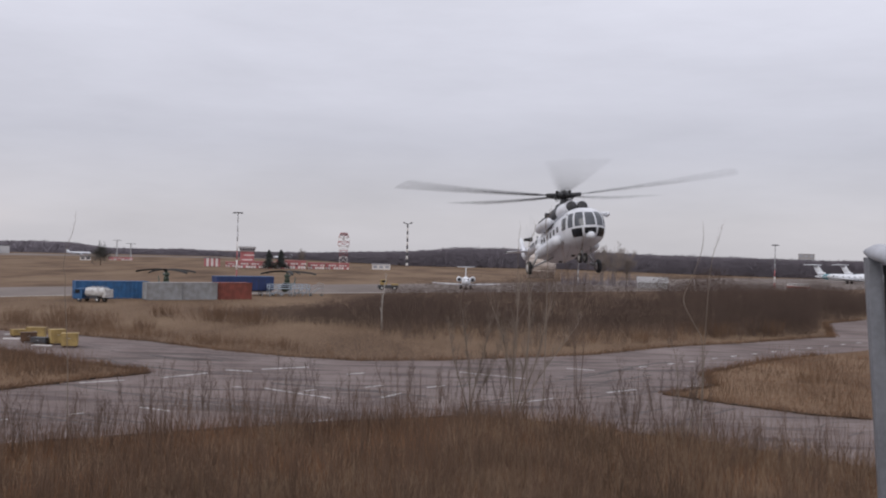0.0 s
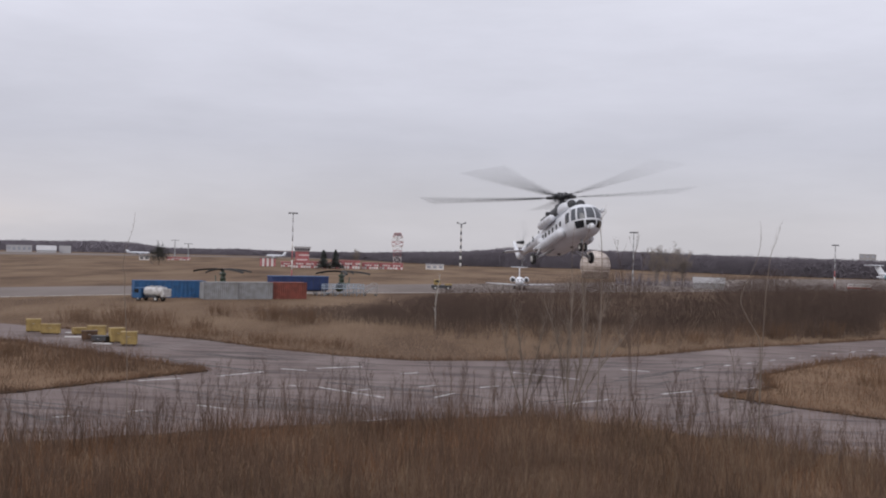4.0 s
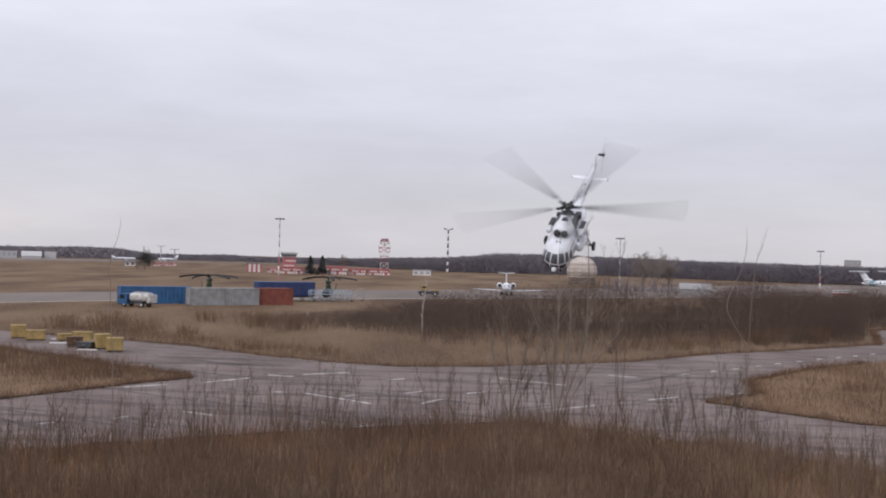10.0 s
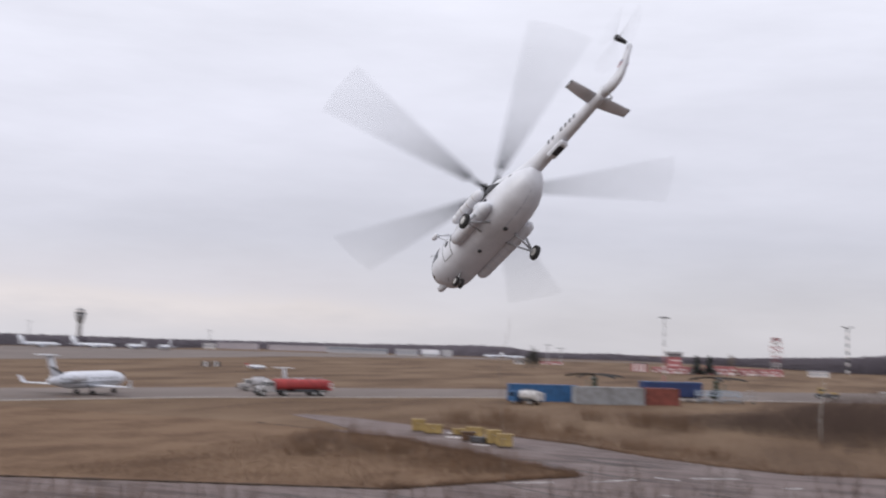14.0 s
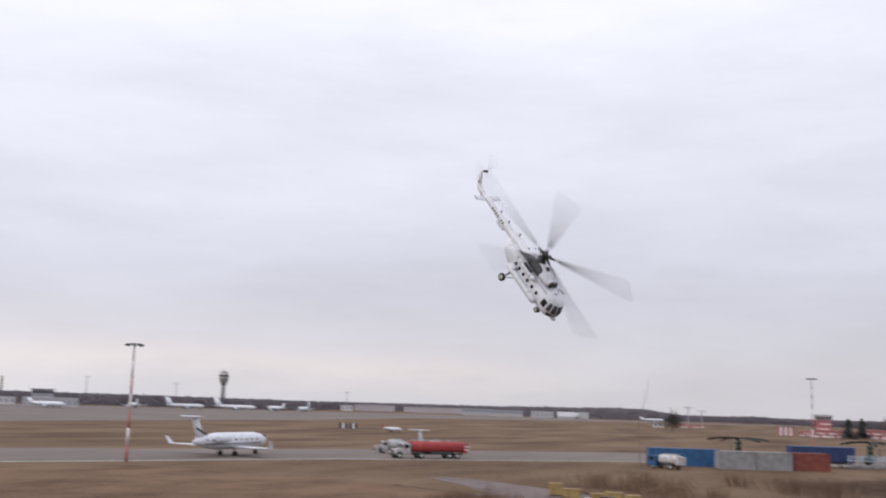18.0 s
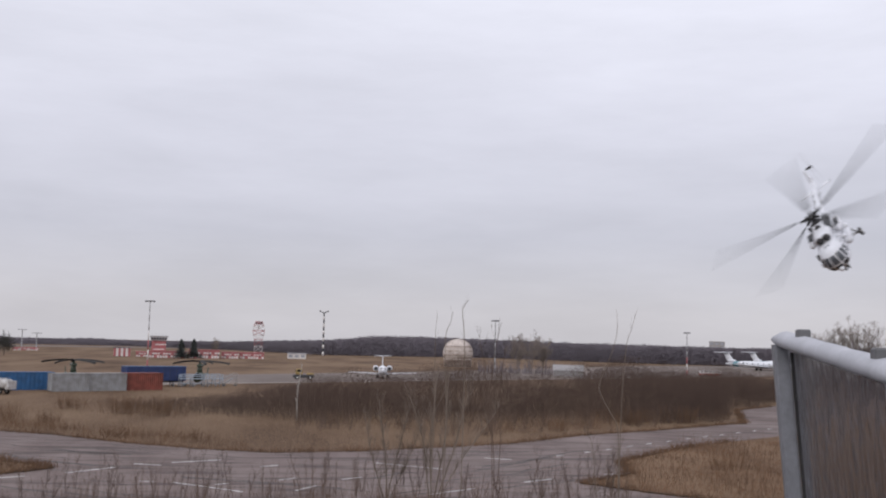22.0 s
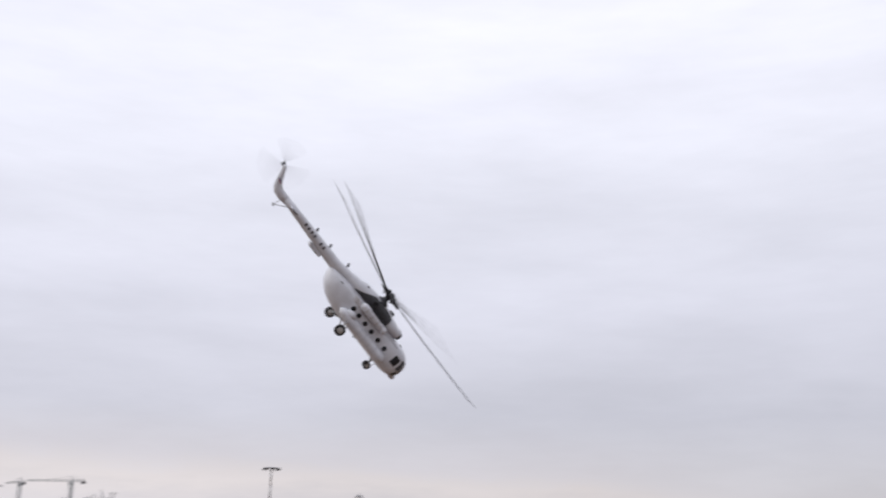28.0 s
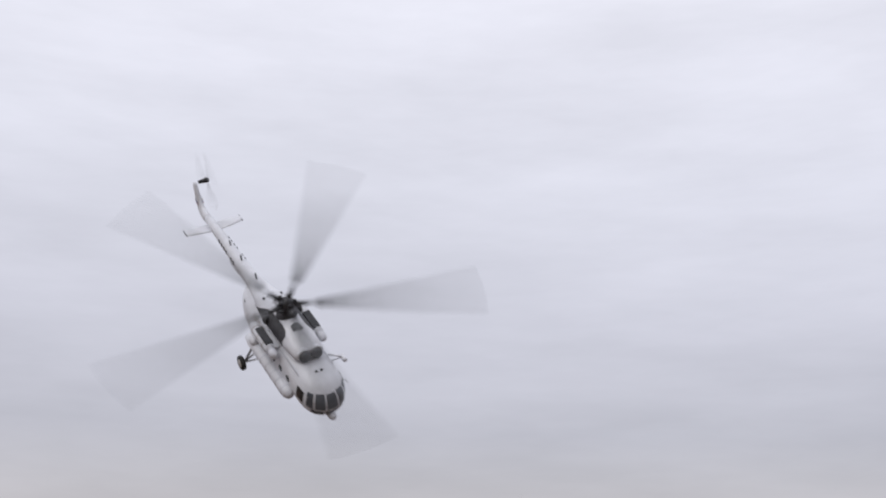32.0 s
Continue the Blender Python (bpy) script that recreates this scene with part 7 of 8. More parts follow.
def fan_clumps(poly, n, h0, h1, w, label, m=M_BRUSH, lean=0.20, zbase=0.10):
    """Willow stools: each a handful of stems fanning out of one root, with side shoots."""
    xs, ys = [q[0] for q in poly], [q[1] for q in poly]
    c = scatter(n, min(xs), max(xs), min(ys), max(ys), poly)
    k = rng.integers(5, 12, len(c))
    p = np.repeat(c, k, 0)
    tall = np.repeat(h0 + (h1 - h0) * rng.random(len(c)) ** 1.3, k)
    q = len(p)
    fan = rng.normal(0, lean, (q, 2))
    base = np.append(p + fan * 0.6 + rng.normal(0, 0.05, (q, 2)), np.full((q, 1), zbase), 1)
    h = tall * (0.55 + 0.5 * rng.random(q))
    tip = base + np.append(fan * h[:, None] * 1.1, h[:, None], 1)
    wd = w * (0.7 + 0.6 * rng.random(q))
    tw = crown_twigs(base, tip, wd, 6, 0.3, h * 0.30, 0.75, 0.15)
    v, f = join(stalks(base, tip, wd, bent(base, tip, 0.12)), stalks(*tw, bent(tw[0], tw[1], 0.15)))
    stuff("willow_stools", v, f, m, label)


fan_clumps(EDGE_TOP, 330, 1.3, 3.6, 0.019, "fanning bare willow stools along the top of the near bank")
fan_clumps(FORE, 700, 1.2, 3.0, 0.019, "fanning bare willow stools over the near bank")
fan_clumps([(0, 109), (20, 105.5), (30.6, 111), (45, 121.5), (57, 131.5), (64, 151), (58, 152), (44, 140), (30, 129), (14, 120), (0, 121)], 620, 1.2, 3.4, 0.024, "grey-brown bare willow stools before the thicket", M_TWIG, 0.24, 0.0)
low_brush("straw_grass", [(-60, 123), (-44.5, 115), (-31.2, 108.6), (-22.1, 103.2), (-14.4, 96.1), (-7.8, 91.7), (-1.8, 89.4), (6, 91.3), (19.7, 98.6), (30.6, 109.3), (53.6, 126.3), (60, 146), (20, 124), (0, 124), (-20, 138), (-50, 140)], 30000, 0.15, 0.60, 0.026, M_REED, "straw-coloured grass before the thicket", 0.5)
ISLAND = [(-50, 101), (-50, 57), (-26.6, 63.2), (-24.3, 66.2), (-20.1, 72.9), (-16.9, 77), (-18.6, 79.2), (-24.2, 83), (-30.1, 88.4), (-36.4, 93.4), (-41.1, 97.2)]
low_brush("straw_grass", ISLAND, 9000, 0.12, 0.5, 0.026, M_STALK, "brown matted grass on the verge", 0.35, 0.10)
low_brush("straw_grass", ISLAND, 4500, 0.12, 0.5, 0.026, M_REED, "straw tufts on the verge", 0.35, 0.10)
low_brush("straw_grass", [(43.4, 101.4), (36.2, 95.2), (29.4, 87.1), (26.3, 83.4), (24.7, 75.6), (19.6, 70.4), (22.5, 66.6), (26.7, 62.2), (60, 48), (80, 90)], 20000, 0.08, 0.34, 0.026, M_RUSSET, "brown matted grass on the verge", 0.5, 0.10)
low_brush("straw_grass", [(43.4, 101.4), (36.2, 95.2), (29.4, 87.1), (26.3, 83.4), (24.7, 75.6), (19.6, 70.4), (22.5, 66.6), (26.7, 62.2), (60, 48), (80, 90)], 2500, 0.12, 0.5, 0.026, M_REED, "straw tufts on the verge", 0.5, 0.10)
EDGE_L = [(-44, 117), (-31.2, 110), (-22.1, 104.6), (-14.4, 97.6), (-7.8, 93.2), (-4, 92), (-4, 97), (-12, 103), (-22, 110), (-32, 119), (-44, 124)]
EDGE_R = [(0, 113), (10, 112), (20, 108), (30.6, 112), (45, 122.5), (57, 133), (64, 151), (58, 152), (44, 140), (30, 129), (14, 120), (0, 121)]
low_brush("russet_brush", EDGE_L, 21000, 0.35, 1.15, 0.020, M_STALK, "low russet brush along the taxiway", 0.3, clump=0.88, scale=0.14)
low_brush("russet_brush", EDGE_R, 22000, 0.4, 1.6, 0.020, M_STALK, "low russet brush before the thicket", 0.25, clump=0.98, scale=0.13)
low_brush("russet_brush", THICKET[:14], 9000, 0.6, 2.0, 0.034, M_TWIG, "low brown undergrowth of the thicket", 0.3)
low_brush("russet_brush", VERGE_R[:9] + [(80, 90)], 9000, 0.5, 1.3, 0.030, M_STALK, "red-brown weeds on the verge", 0.25, 0.10, clump=0.95, scale=0.12)
low_brush("russet_brush", [(-46, 99), (-38, 84), (-26, 72), (-20, 76), (-24.2, 83), (-30.1, 88.4), (-36.4, 93.4), (-41.1, 97.2)], 6000, 0.5, 1.5, 0.030, M_STALK, "red-brown weeds on the verge", 0.25, 0.10, clump=0.95, scale=0.10)
FAR_ISLAND = [(-47, 88), (-41, 79), (-37, 76), (-31, 75.2), (-24.3, 72), (-19.2, 77.2), (-24.2, 83), (-30.1, 88.4), (-36.4, 93.4), (-41.1, 97.2), (-48, 99)]
low_brush("russet_brush", FAR_ISLAND, 2600, 0.4, 1.2, 0.026, M_TWIG, "dark red-brown brush over the verge", 0.3, 0.10, clump=0.88, scale=0.12)
low_brush("russet_brush", FAR_ISLAND, 3200, 0.4, 1.3, 0.028, M_STALK, "russet stems through the brush of the verge", 0.25, 0.10, clump=0.7, scale=0.12)
low_brush("field_grass", [(-120, 120), (-60, 124), (-24, 142), (-10, 152), (-5, 190), (-60, 182), (-90, 140)], 20000, 0.1, 0.35, 0.04, M_REED, "thin dry grass of the open field", 0.6)


def edge_tufts(pts, n, w, z, label):
    """Tufts that hang over the edge of the asphalt along a line."""
    pts = np.array(pts)
    seg = np.linalg.norm(np.diff(pts, axis=0), axis=1)
    cum = np.append(0, np.cumsum(seg))
    u = rng.random(n) * cum[-1]
    lump = np.array([noise.noise(Vector((a * 0.5, 0, 0))) for a in u])
    p = np.stack([np.interp(u, cum, pts[:, 0]), np.interp(u, cum, pts[:, 1])], 1) + rng.normal(0, w, (n, 2))
    h = (0.12 + 0.38 * rng.random(n) ** 2) * np.clip(1 + 1.2 * lump, 0.3, 2)
    base = np.append(p, np.full((n, 1), z), 1)
    tip = base + np.stack([rng.normal(0, 0.5, n) * h, rng.normal(0, 0.5, n) * h, h], 1)
    v, f = stalks(base, tip, 0.03 + 0.02 * rng.random(n), None, 0.25, True)
    stuff("edge_tufts", v.tolist(), f.tolist(), M_STALK, label)


edge_tufts(TAXI[5:20], 7000, 0.35, 0.0, "brown grass tufts along the taxiway edge")
edge_tufts(VERGE_L[3:12], 3400, 0.38, 0.08, "brown grass tufts along the grass island")
edge_tufts(VERGE_R[:9], 4600, 0.42, 0.08, "brown grass tufts along the grass island")


def shrub_patch(at, r, n, h, label):
    t = thing("bare_shrub", at, label, "shrub", "bare shrubs by the taxiway")
    p = rng.normal(0, r / 2, (n, 2))
    base = np.append(p, np.zeros((n, 1)), 1)
    hh = h * (0.6 + 0.5 * rng.random(n))
    tip = base + np.stack([p[:, 0] * 0.3 + rng.normal(0, 0.2, n), p[:, 1] * 0.3 + rng.normal(0, 0.2, n), hh], 1)
    w = 0.018 + 0.012 * rng.random(n)
    tw = crown_twigs(base, tip, w, 11, 0.7, hh * 0.4, 0.9, 0.05)
    v, f = join(stalks(base, tip, w, bent(base, tip)), stalks(*tw, bent(tw[0], tw[1])))
    me = bpy.data.meshes.new("stem_clump")
    me.from_pydata(v, [], f)
    tagged(part("stem_clump", me, M_STALK, t, "leafless brown stems"), kind="stuff")


for x, y, r, n, h in ((-36.5, 122.5, 2.6, 130, 2.0), (-31.5, 120, 1.8, 80, 1.7), (-42.5, 124, 1.8, 70, 1.6), (-26, 116, 1.2, 50, 1.3), (-21, 131, 2.6, 120, 2.0), (-16, 127, 2.6, 120, 2.1), (-28, 137, 2.0, 80, 1.7), (-9, 96, 1.2, 40, 1.2), (-17, 101, 1.4, 50, 1.1), (28, 112, 1.5, 60, 1.5), (40, 121, 1.8, 80, 1.8), (48, 127, 2, 90, 2.0), (33, 78, 1.6, 60, 1.4), (-34, 84, 1.6, 70, 1.2), (-40, 78, 1.6, 70, 1.2)):
    shrub_patch((x, y), r, n, h, "leafless brown shrub beside the taxiway")


def sapling(at, stems, label, name="birch_sapling", m=M_TWIG, twigs=9, tw_len=0.20, group="bare saplings", spread=0.05):
    """stems: lean in x and y at the top, height, foot radius."""
    t = thing(name, at, label, "tree", group)
    B, T, W = [], [], []
    for lx, ly, h, r in stems:
        k = rng.random(8)
        pts, rad = [], []
        for i in range(8):
            u = i / 7
            wob = 0.040 * h * math.sin(3.4 * u * (1 + k[0]) + 6 * k[1]) * u
            pts.append((lx * u ** 1.15 + wob + spread * (k[2] - 0.5), ly * u ** 1.3 + 0.5 * wob + spread * (k[3] - 0.5), h * u))
            rad.append((0.78 if m == M_BARK else 0.72) * r * (1 - 0.8 * u) + 0.005)
        part("trunk", Shape().tube(pts, rad, 6), m, t, "slender bare stem")
        P = np.array(pts)
        for i in range(2, 7):
            B.append(P[i])
            T.append(P[i + 1] if i < 7 else P[i])
            W.append(rad[i] * 1.3)
    B, T, W = np.array(B), np.array(T), np.array(W)
    hh = np.array([s[2] for s in stems]).mean()
    b1, t1, w1 = crown_twigs(B, T, W, twigs, 0.5, hh * tw_len, 0.9, 0.0)
    b2, t2, w2 = crown_twigs(b1, t1, w1, 4, 0.6, hh * tw_len * 0.5, 0.7, 0.3)
    v, f = join(stalks(b1, t1, np.maximum(w1, 0.013), bent(b1, t1)), stalks(b2, t2, np.maximum(w2, 0.010), bent(b2, t2)))
    me = bpy.data.meshes.new("twig_spray")
    me.from_pydata(v, [], f)
    tagged(part("twig_spray", me, m, t, "fine bare twigs"), kind="stuff")


# saplings on the near bank
sapling(polar(4.95, 58.4, 0.1), [(-1.4, 0.3, 5.2, 0.05), (-0.3, 0, 6.1, 0.055), (0.9, -0.3, 5.6, 0.05), (1.9, 0.4, 4.6, 0.04)], "bare pale-brown sapling with fanning stems", m=M_BARK)
sapling(polar(7.45, 57.4, 0.1), [(-1.2, 0.2, 6.4, 0.055), (-0.2, 0, 7.4, 0.06), (1.0, -0.2, 7.6, 0.06), (2.2, 0.3, 6.8, 0.05), (3.2, 0, 5.6, 0.04)], "bare pale-brown sapling with fanning stems", m=M_BARK)
def whip(dist, way, r, label):
    """A tall crooked whip through bearings and heights over the eye's level in degrees, from the tip down."""
    b0 = way[-1][0]
    base = Vector(polar(b0, dist, 0.08))
    t = thing("birch_whip", base, label, "tree", "bare saplings")
    pts = [Vector(polar(b, dist, 9.5 + dist * math.tan(radians(e)))) - base for b, e in reversed(way)]
    pts[0].z = 0.0
    fine = []
    for i in range(len(pts) - 1):
        p0, p1, p2, p3 = pts[max(i - 1, 0)], pts[i], pts[i + 1], pts[min(i + 2, len(pts) - 1)]
        for k in range(4):
            u = k / 4
            fine.append(0.5 * (2 * p1 + (p2 - p0) * u + (2 * p0 - 5 * p1 + 4 * p2 - p3) * u * u + (3 * p1 - p0 - 3 * p2 + p3) * u ** 3))
    fine.append(pts[-1])
    n = len(fine)
    part("trunk", Shape().tube(fine, [r * (1 - 0.75 * k / (n - 1)) for k in range(n)], 6), M_BARK, t, "slender crooked stem")
    P = np.array(fine)
    tw = crown_twigs(P[n // 3:-1], P[n // 3 + 1:], np.full(n - 1 - n // 3, r * 0.7), 1, 0.4, 0.45, 0.9, 0.0)
    v, f = stalks(*tw, bent(tw[0], tw[1]))
    me = bpy.data.meshes.new("twig_spray")
    me.from_pydata(v.tolist(), [], f.tolist())
    tagged(part("twig_spray", me, M_BARK, t, "few fine side twigs"), kind="stuff")


whip(57, [(9.21, 2.32), (8.93, 1.9), (8.86, 1.54), (9.0, 0.0), (9.02, -4.0), (8.95, -9.3)], 0.030, "tall thin whip with a hooked tip")
whip(57, [(8.30, 1.6), (8.24, 1.1), (7.95, 0.0), (8.1, -4.0), (7.9, -9.3)], 0.028, "tall thin bent whip")
whip(57, [(7.49, 1.5), (7.40, 0.0), (7.45, -4.0), (7.3, -9.3)], 0.024, "tall thin straight whip")
whip(52, [(17.25, 1.77), (17.27, 0.7), (17.0, -0.4), (16.4, -1.9), (16.4, -2.6), (17.0, -3.7), (17.35, -4.5), (17.4, -6.5), (17.4, -10.2)], 0.027, "tall crooked whip with a bulging stem")
whip(52, [(18.29, 1.87), (18.05, 0.9), (17.79, 0.09), (17.6, -1.9), (17.5, -4.3), (17.45, -7.0), (17.4, -10.2)], 0.023, "tall whip leaning at its tip")
whip(51, [(-16.17, 1.47), (-16.28, 0.6), (-16.56, -0.3), (-16.72, -1.3), (-16.6, -1.9), (-16.6, -2.8), (-16.4, -6.0), (-16.3, -10.4)], 0.020, "single tall thin wavering whip")
sapling(polar(10.7, 56.4, 0.1), [(-0.7, 0, 9.8, 0.024), (0.8, 0.2, 9.2, 0.024), (0.1, 0, 10.4, 0.026)], "thin bare sapling before the apron mast", twigs=4, tw_len=0.10)
sapling(polar(16.6, 52.2, 0.1), [(-0.8, 0, 5.0, 0.026), (1.0, 0, 4.6, 0.026)], "bare crooked sapling with pale forked stems", m=M_BARK, twigs=4)
sapling(polar(0.02, 123), [(0.1, 0, 6.4, 0.14)], "pale slender birch before the thicket", twigs=5, tw_len=0.10, m=M_BIRCH, name="birch_tree")
for b, d, h, n in ((-11.2, 53, 3.4, 6), (-9.0, 54, 3.0, 6), (-13.0, 51, 2.9, 5), (-5.2, 56.5, 3.3, 6), (-2.6, 57, 3.0, 5), (1.2, 58.5, 3.4, 5), (2.6, 58.8, 2.7, 5), (11.6, 55.8, 3.0, 5), (13.6, 54.2, 3.6, 6), (15.5, 53, 3.9, 7), (17.3, 51.6, 3.5, 6), (20.3, 49.5, 2.7, 5), (22.5, 47.5, 2.6, 4),
                    (-18.5, 48.6, 2.8, 5), (-20.6, 47.5, 2.6, 5), (-22.5, 46.5, 2.9, 5), (-7.2, 55.5, 2.7, 5), (9.4, 57, 2.8, 5), (-15.0, 50, 2.6, 5), (5.9, 58.2, 3.3, 5)):
    st = [((rng.random() - 0.5) * h * 0.42, (rng.random() - 0.5) * 0.5, h * (0.65 + 0.45 * rng.random()), 0.015) for k in range(n)]
    sapling(polar(b, d, 0.1), st, "leafless willow shrub with upright brown stems", "willow_shrub", twigs=3, tw_len=0.24, group="willow shrubs on the bank", spread=2.2)


def bare_tree(at, h, w, label, m=M_TREE, n=17, thick=0.10):
    t = thing("bare_tree", at, label, "tree", "bare trees at the wood's edge")
    part("trunk", Shape().tube([(0, 0, 0), (0.1, 0, h * 0.35), (-0.05, 0.1, h * 0.7), (0.1, 0, h * 0.95)], [h * 0.013, h * 0.010, h * 0.006, 0.02], 7), m, t)
    a = np.arange(n) * 2.4 + rng.random(n)
    reach = w * (0.25 + 0.55 * rng.random(n))
    foot = h * (0.05 + 0.30 * rng.random(n))
    B = np.stack([0 * a, 0 * a, foot], 1)
    T = np.stack([np.cos(a) * reach, np.sin(a) * reach, h * (1.0 - 0.30 * (reach / w) ** 2 - 0.25 * rng.random(n))], 1)
    b0, t0, w0 = B, T, np.full(n, thick)
    b1, t1, w1 = crown_twigs(B, T, w0, 9, 0.7, h * 0.20, 0.7, 0.25)
    b2, t2, w2 = crown_twigs(b1, t1, w1, 5, 0.8, h * 0.10, 0.5, 0.2)
    b3, t3, w3 = crown_twigs(b2, t2, w2, 3, 0.9, h * 0.05, 0.4, 0.2)
    b1, t1, w1 = np.concatenate([b0, b1]), np.concatenate([t0, t1]), np.concatenate([w0, w1])
    v, f = join(stalks(b1, t1, w1, bent(b1, t1)), stalks(b2, t2, np.maximum(w2, 0.058), None, 0.3, True), stalks(b3, t3, np.maximum(w3, 0.042), None, 0.4, True))
    me = bpy.data.meshes.new("crown")
    me.from_pydata(v, [], f)
    tagged(part("crown", me, m, t, "crown of bare twigs"), kind="stuff")


for b, d, el, w in ((28.3, 300, 1.45, 5), (29.1, 296, 1.55, 6), (30.0, 300, 1.45, 6), (27.4, 310, 0.9, 4), (31.5, 295, 1.25, 5), (32.7, 300, 0.9, 5), (34.1, 292, 1.2, 6), (35.4, 296, 1.15, 6), (36.8, 300, 0.8, 5), (38.2, 300, 0.9, 6), (12.6, 330, 0.62, 7), (11.9, 335, 0.40, 5), (13.3, 340, 0.32, 5)):
    bare_tree(polar(b, d), 9.5 + d * math.tan(radians(el)), w, "tall leafless tree standing over lower brush")
low_brush("edge_brush", [polar(b, d)[:2] for b, d in ((26.5, 262), (31, 255), (36, 255), (42, 260), (42, 330), (34, 330), (27, 330))], 5000, 4.0, 9.5, 0.30, M_WOOD, "leafless brush below the trees in the haze-toned wood colour", 0.12)
low_brush("edge_brush", [polar(b, d)[:2] for b, d in ((9.8, 320), (14.2, 320), (14.2, 345), (9.8, 345))], 420, 2.0, 5.0, 0.12, M_WOOD, "leafless brush beside the apron in the haze-toned wood colour", 0.12)


def conifer(at, h, r, label):
    t = thing("conifer", at, label, "tree", "conifers by the banded buildings")
    part("trunk", Shape().tube([(0, 0, 0), (0, 0, h * 0.95)], [h * 0.025, 0.04], 7), M_RUSTBOX, t)
    n = 1300
    u = rng.random(n) ** 0.8
    a = rng.random(n) * 6.283
    b = np.stack([0 * u, 0 * u, h * (0.1 + 0.88 * u)], 1)
    rr = r * (1.05 - u) * (0.45 + 0.75 * rng.random(n)) * (1 + 0.35 * np.sin(9 * u + 2 * a)) + 0.15
    tt = b + np.stack([np.cos(a) * rr, np.sin(a) * rr, -0.25 * rr], 1)
    v, f = stalks(b, tt, np.full(n, 0.46), bent(b, tt), 0.5)
    me = bpy.data.meshes.new("needles")
    me.from_pydata(v.tolist(), [], f.tolist())
    tagged(part("crown", me, M_CONIFER, t, "dark drooping needle boughs"), kind="stuff")


conifer(polar(-6.2, 448), 8.2, 3.1, "dark pointed conifer beside the banded buildings")
conifer(polar(-5.55, 448), 8.4, 3.1, "dark pointed conifer beside the banded buildings")
bare_tree(polar(-4.42, 482), 9.0, 2.4, "slim bare tree beside the banded buildings", n=11, thick=0.22)


def round_pine(at, h, r):
    t = thing("round_pine", at, "dark bushy round-headed pine alone in the field", "tree")
    part("trunk", Shape().tube([(0, 0, 0), (0.1, 0, h * 0.6)], [0.16, 0.09], 8), M_RUSTBOX, t)
    n = 1500
    d = unit(rng.normal(0, 1, (n, 3)))
    rad = rng.random(n) ** 0.4
    lump = np.array([noise.noise(Vector(q) * 2.2) for q in d])
    c = np.array([0, 0, h - r * 0.95]) + d * (np.array([r, r, r * 0.95]) * (rad * (1 + 1.0 * lump))[:, None]) * np.stack([1 - 0.45 * d[:, 2], 1 - 0.45 * d[:, 2], 1 + 0 * rad], 1)
    tt = c + rng.normal(0, 0.42, (n, 3))
    v, f = stalks(c, tt, np.full(n, 0.24), bent(c, tt), 0.5)
    me = bpy.data.meshes.new("needles")
    me.from_pydata(v.tolist(), [], f.tolist())
    tagged(part("crown", me, M_PINE, t, "dense dark needle clumps"), kind="stuff")


round_pine(polar(-14.9, 455), 8.2, 3.7)

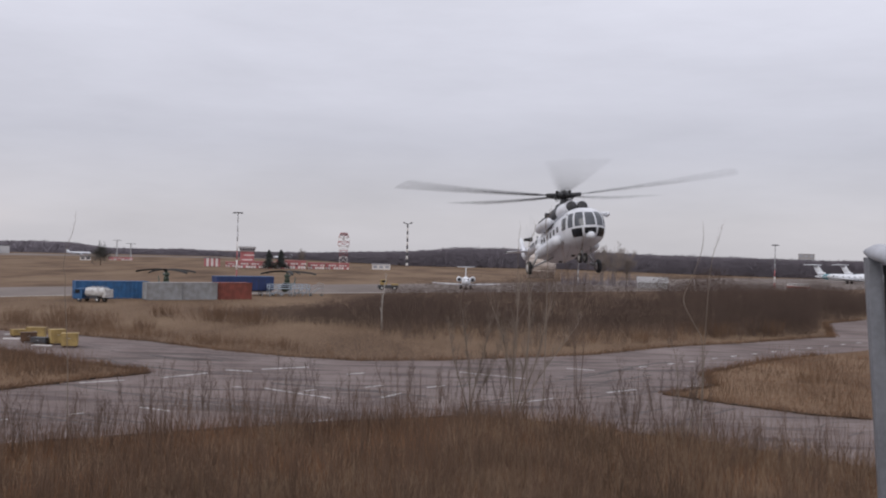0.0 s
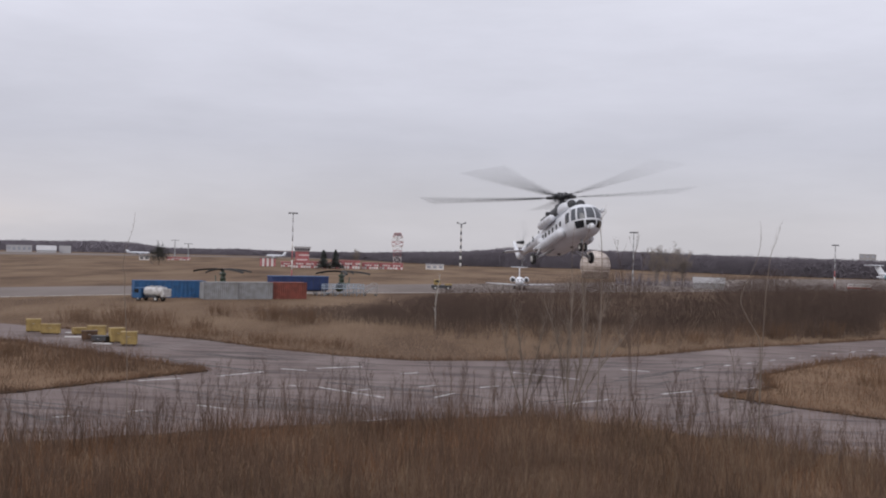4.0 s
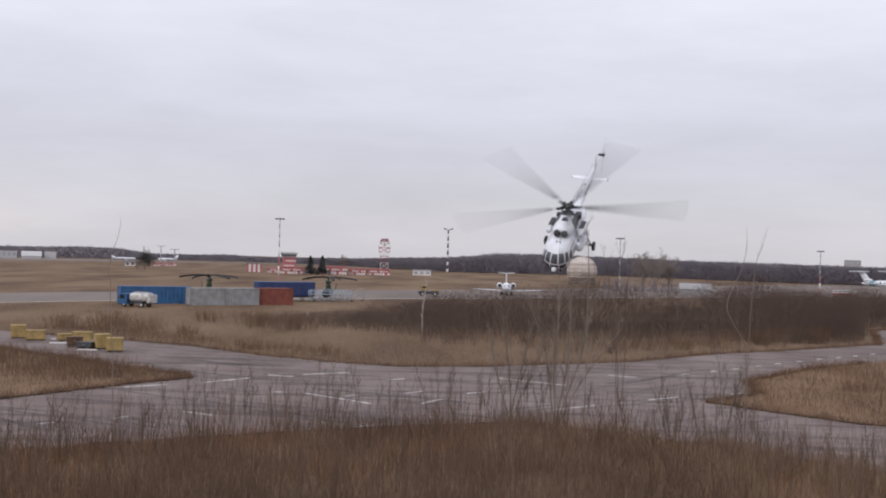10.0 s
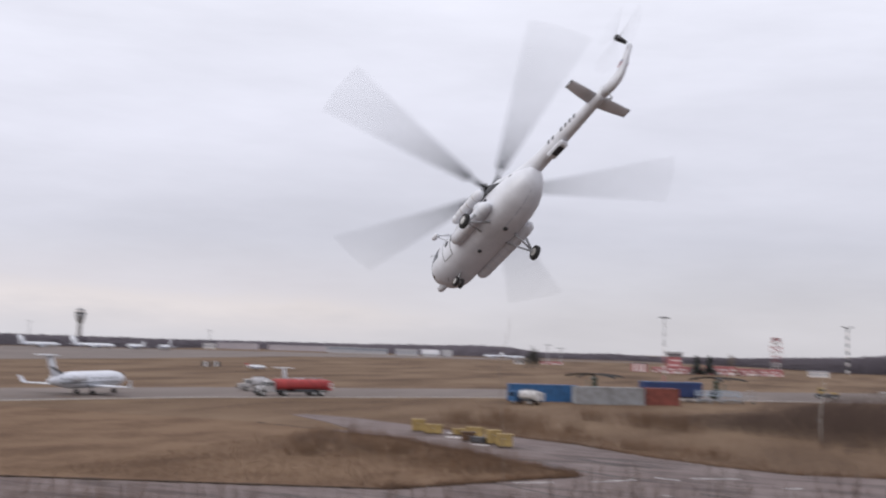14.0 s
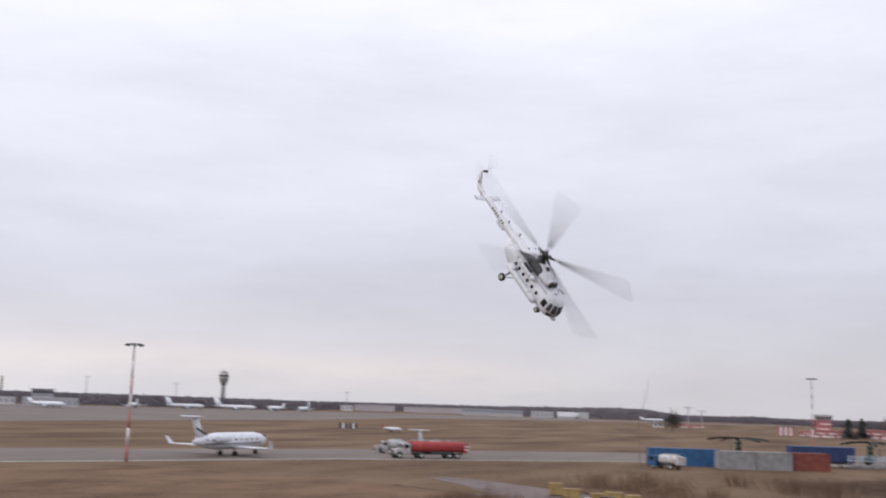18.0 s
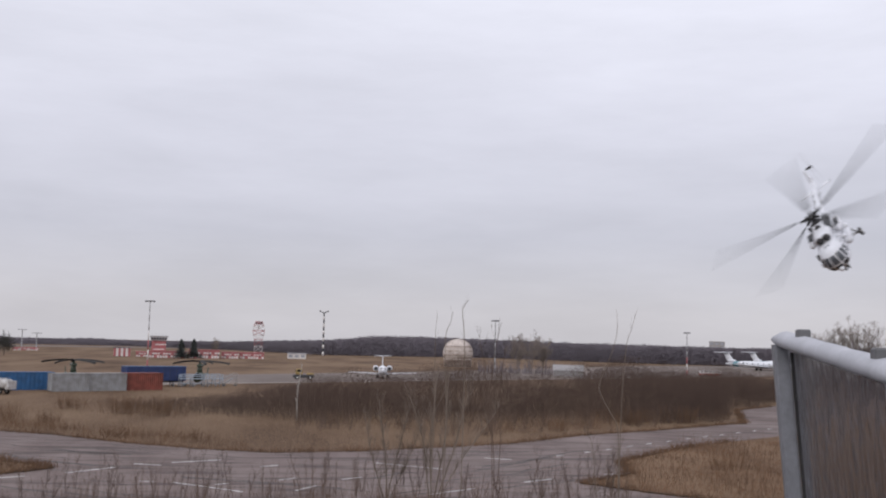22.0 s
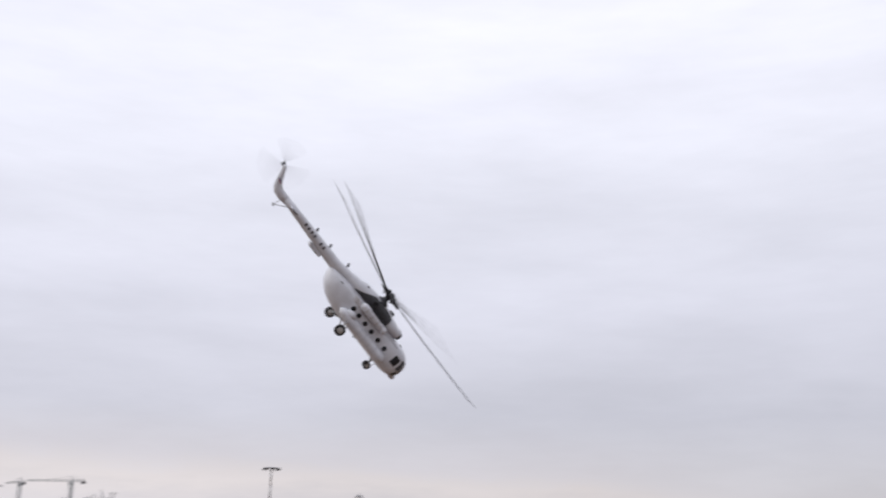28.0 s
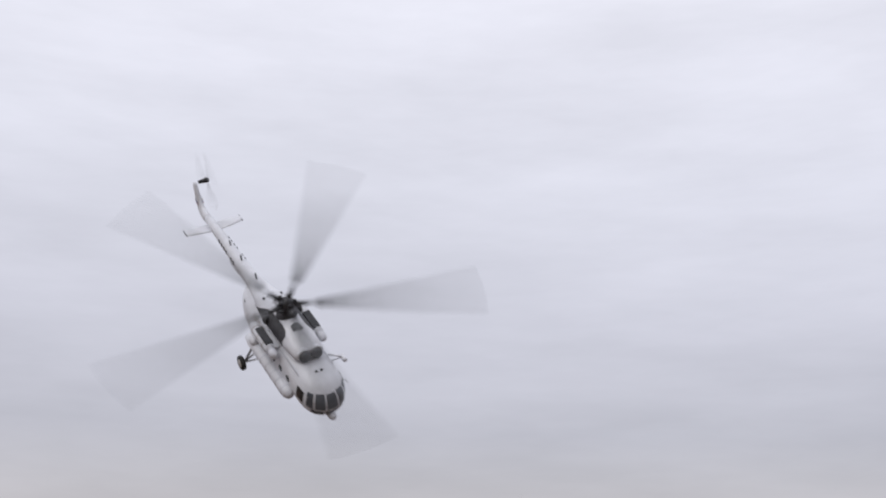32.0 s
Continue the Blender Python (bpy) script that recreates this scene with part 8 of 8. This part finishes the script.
# ---- what moves ----
# seconds, place, turn
FLIGHT = [
    (0.0, 11.50, 64.30, 8.85, 2.90, -10.25, -85.27),
    (1.0, 11.39, 65.80, 9.07, 2.29, -12.93, -81.73),
    (2.0, 10.80, 66.71, 9.30, 3.03, -14.66, -78.30),
    (3.0, 10.22, 70.56, 9.44, 2.63, -14.08, -77.33),
    (6.0, 8.32, 86.04, 8.82, 2.19, -5.29, -81.04),
    (7.0, 8.30, 92.12, 8.75, 1.86, 5.35, -82.19),
    (8.0, 9.14, 100.39, 9.26, 0.05, 20.21, -83.33),
    (9.0, 10.43, 99.44, 10.04, -3.69, 29.35, -91.37),
    (10.0, 13.17, 95.89, 10.45, -6.78, 29.48, -111.56),
    (11.0, 15.23, 88.03, 10.25, -3.39, 26.24, -144.50),
    (11.5, 14.34, 81.98, 10.28, -4.66, 25.56, -158.89),
    (12.0, 11.60, 74.46, 10.47, -1.07, 25.95, -173.15),
    (12.5, 7.43, 68.88, 11.09, -3.65, 28.50, 171.64),
    (13.0, 0.67, 61.98, 11.90, 8.16, 29.73, 161.02),
    (13.5, -7.16, 57.76, 13.08, 13.80, 30.03, 153.58),
    (14.0, -16.93, 53.98, 14.77, 21.39, 30.49, 144.44),
    (14.5, -26.73, 53.18, 16.61, 30.46, 35.56, 135.67),
    (15.0, -36.12, 53.31, 18.43, 35.97, 36.50, 120.00),
    (15.5, -43.58, 56.24, 19.94, 38.14, 39.91, 102.83),
    (16.5, -49.80, 69.82, 21.40, 29.41, 49.65, 60.44),
    (17.5, -48.58, 88.56, 22.31, 11.48, 51.91, 10.29),
    (18.0, -42.02, 98.68, 21.77, 11.44, 51.68, -9.33),
    (19.0, -20.86, 111.62, 19.48, 10.73, 44.61, -37.76),
    (20.0, 6.04, 116.94, 17.78, 24.08, 36.15, -55.94),
    (21.0, 33.09, 112.28, 17.55, 29.24, 32.64, -80.18),
    (22.0, 49.87, 90.96, 18.85, 39.76, 30.32, -112.27),
    (22.5, 51.86, 79.44, 19.70, 36.65, 34.40, -126.28),
    (23.0, 51.23, 69.76, 19.49, 32.25, 37.69, -141.22),
    (23.5, 48.62, 60.00, 21.71, 26.71, 39.91, -157.04),
    (24.0, 43.36, 53.31, 23.03, 20.46, 40.85, -173.42),
    (24.5, 34.50, 46.84, 23.03, 19.14, 39.89, 172.71),
    (25.0, 24.18, 40.28, 23.22, 20.02, 40.16, 156.82),
    (25.5, 12.55, 37.89, 23.83, 17.66, 39.42, 144.56),
    (26.0, -0.39, 37.72, 24.31, 23.91, 36.75, 133.21),
    (26.5, -10.70, 41.50, 24.44, 34.41, 33.52, 120.35),
    (27.5, -37.86, 52.29, 23.44, 36.36, 37.85, 91.50),
    (28.5, -56.77, 68.57, 22.96, 35.34, 42.36, 60.85),
    (29.0, -57.71, 81.98, 23.78, 30.60, 46.01, 39.06),
    (30.0, -45.50, 100.07, 24.68, 30.29, 49.10, 4.23),
    (31.0, -25.77, 84.94, 24.32, 32.46, 51.93, -19.05),
    (31.5, -13.99, 74.03, 21.66, 38.75, 49.57, -29.72),
    (32.0, -3.82, 58.05, 19.07, 36.42, 44.87, -43.69),
]
# seconds, phase of the blades in degrees, on top of sixteen blade passages a second
PHASE = [(0, 62), (1, 48), (2, 47), (3, 36), (6, -2), (8, -2), (9, 17), (10, 18), (11, 17), (12, 14), (13, 38), (14, 24), (15, 2), (18, -13), (19, -18), (20, -24), (21, -24), (22, -30), (24, -23), (25, -17), (26, -2), (29, -16), (30, -47), (31, -60), (32, -78)]

# seconds, degrees by which the loaded blades cone upwards beyond their rest
CONING = [(0, 0.0), (6, 0.0), (8, 1.0), (10, 2.0), (12, 4.0), (14, 3.0), (18, 2.0), (21, 2.0), (24, 3.2), (26, 2.5), (29, 2.5), (32, 2.0)]


def motions():
    for k, b in enumerate(rotor_blades):
        walk(b, [(t, pose(0, 0, 0, 0, -c, 72 * k)) for t, c in CONING])
    walk(helicopter, [(t, pose(*p)) for t, *p in FLIGHT])
    ts, ps = [p[0] for p in PHASE], [p[1] for p in PHASE]
    rows = []
    for k in range(0, 961):
        t = k / FPS
        rows.append((t, pose(0, 0, 4.35, 0, 6.0, 0) @ pose(0, 0, 0, 0, 0, float(np.interp(t, ts, ps)) - 1152.0 * t)))
    walk(main_rotor, rows)
    walk(tail_rotor, [(k / FPS / 3, Matrix.Translation((-12.66, 0.75, 3.94)) @ pose(0, 0, 0, 0, -66.7 * k, 0)) for k in range(0, 2881)])
    walk(rolling_jet, [(t, rolling_pose(t)) for t in (0, 8, 16, 24, 32)])


motions()
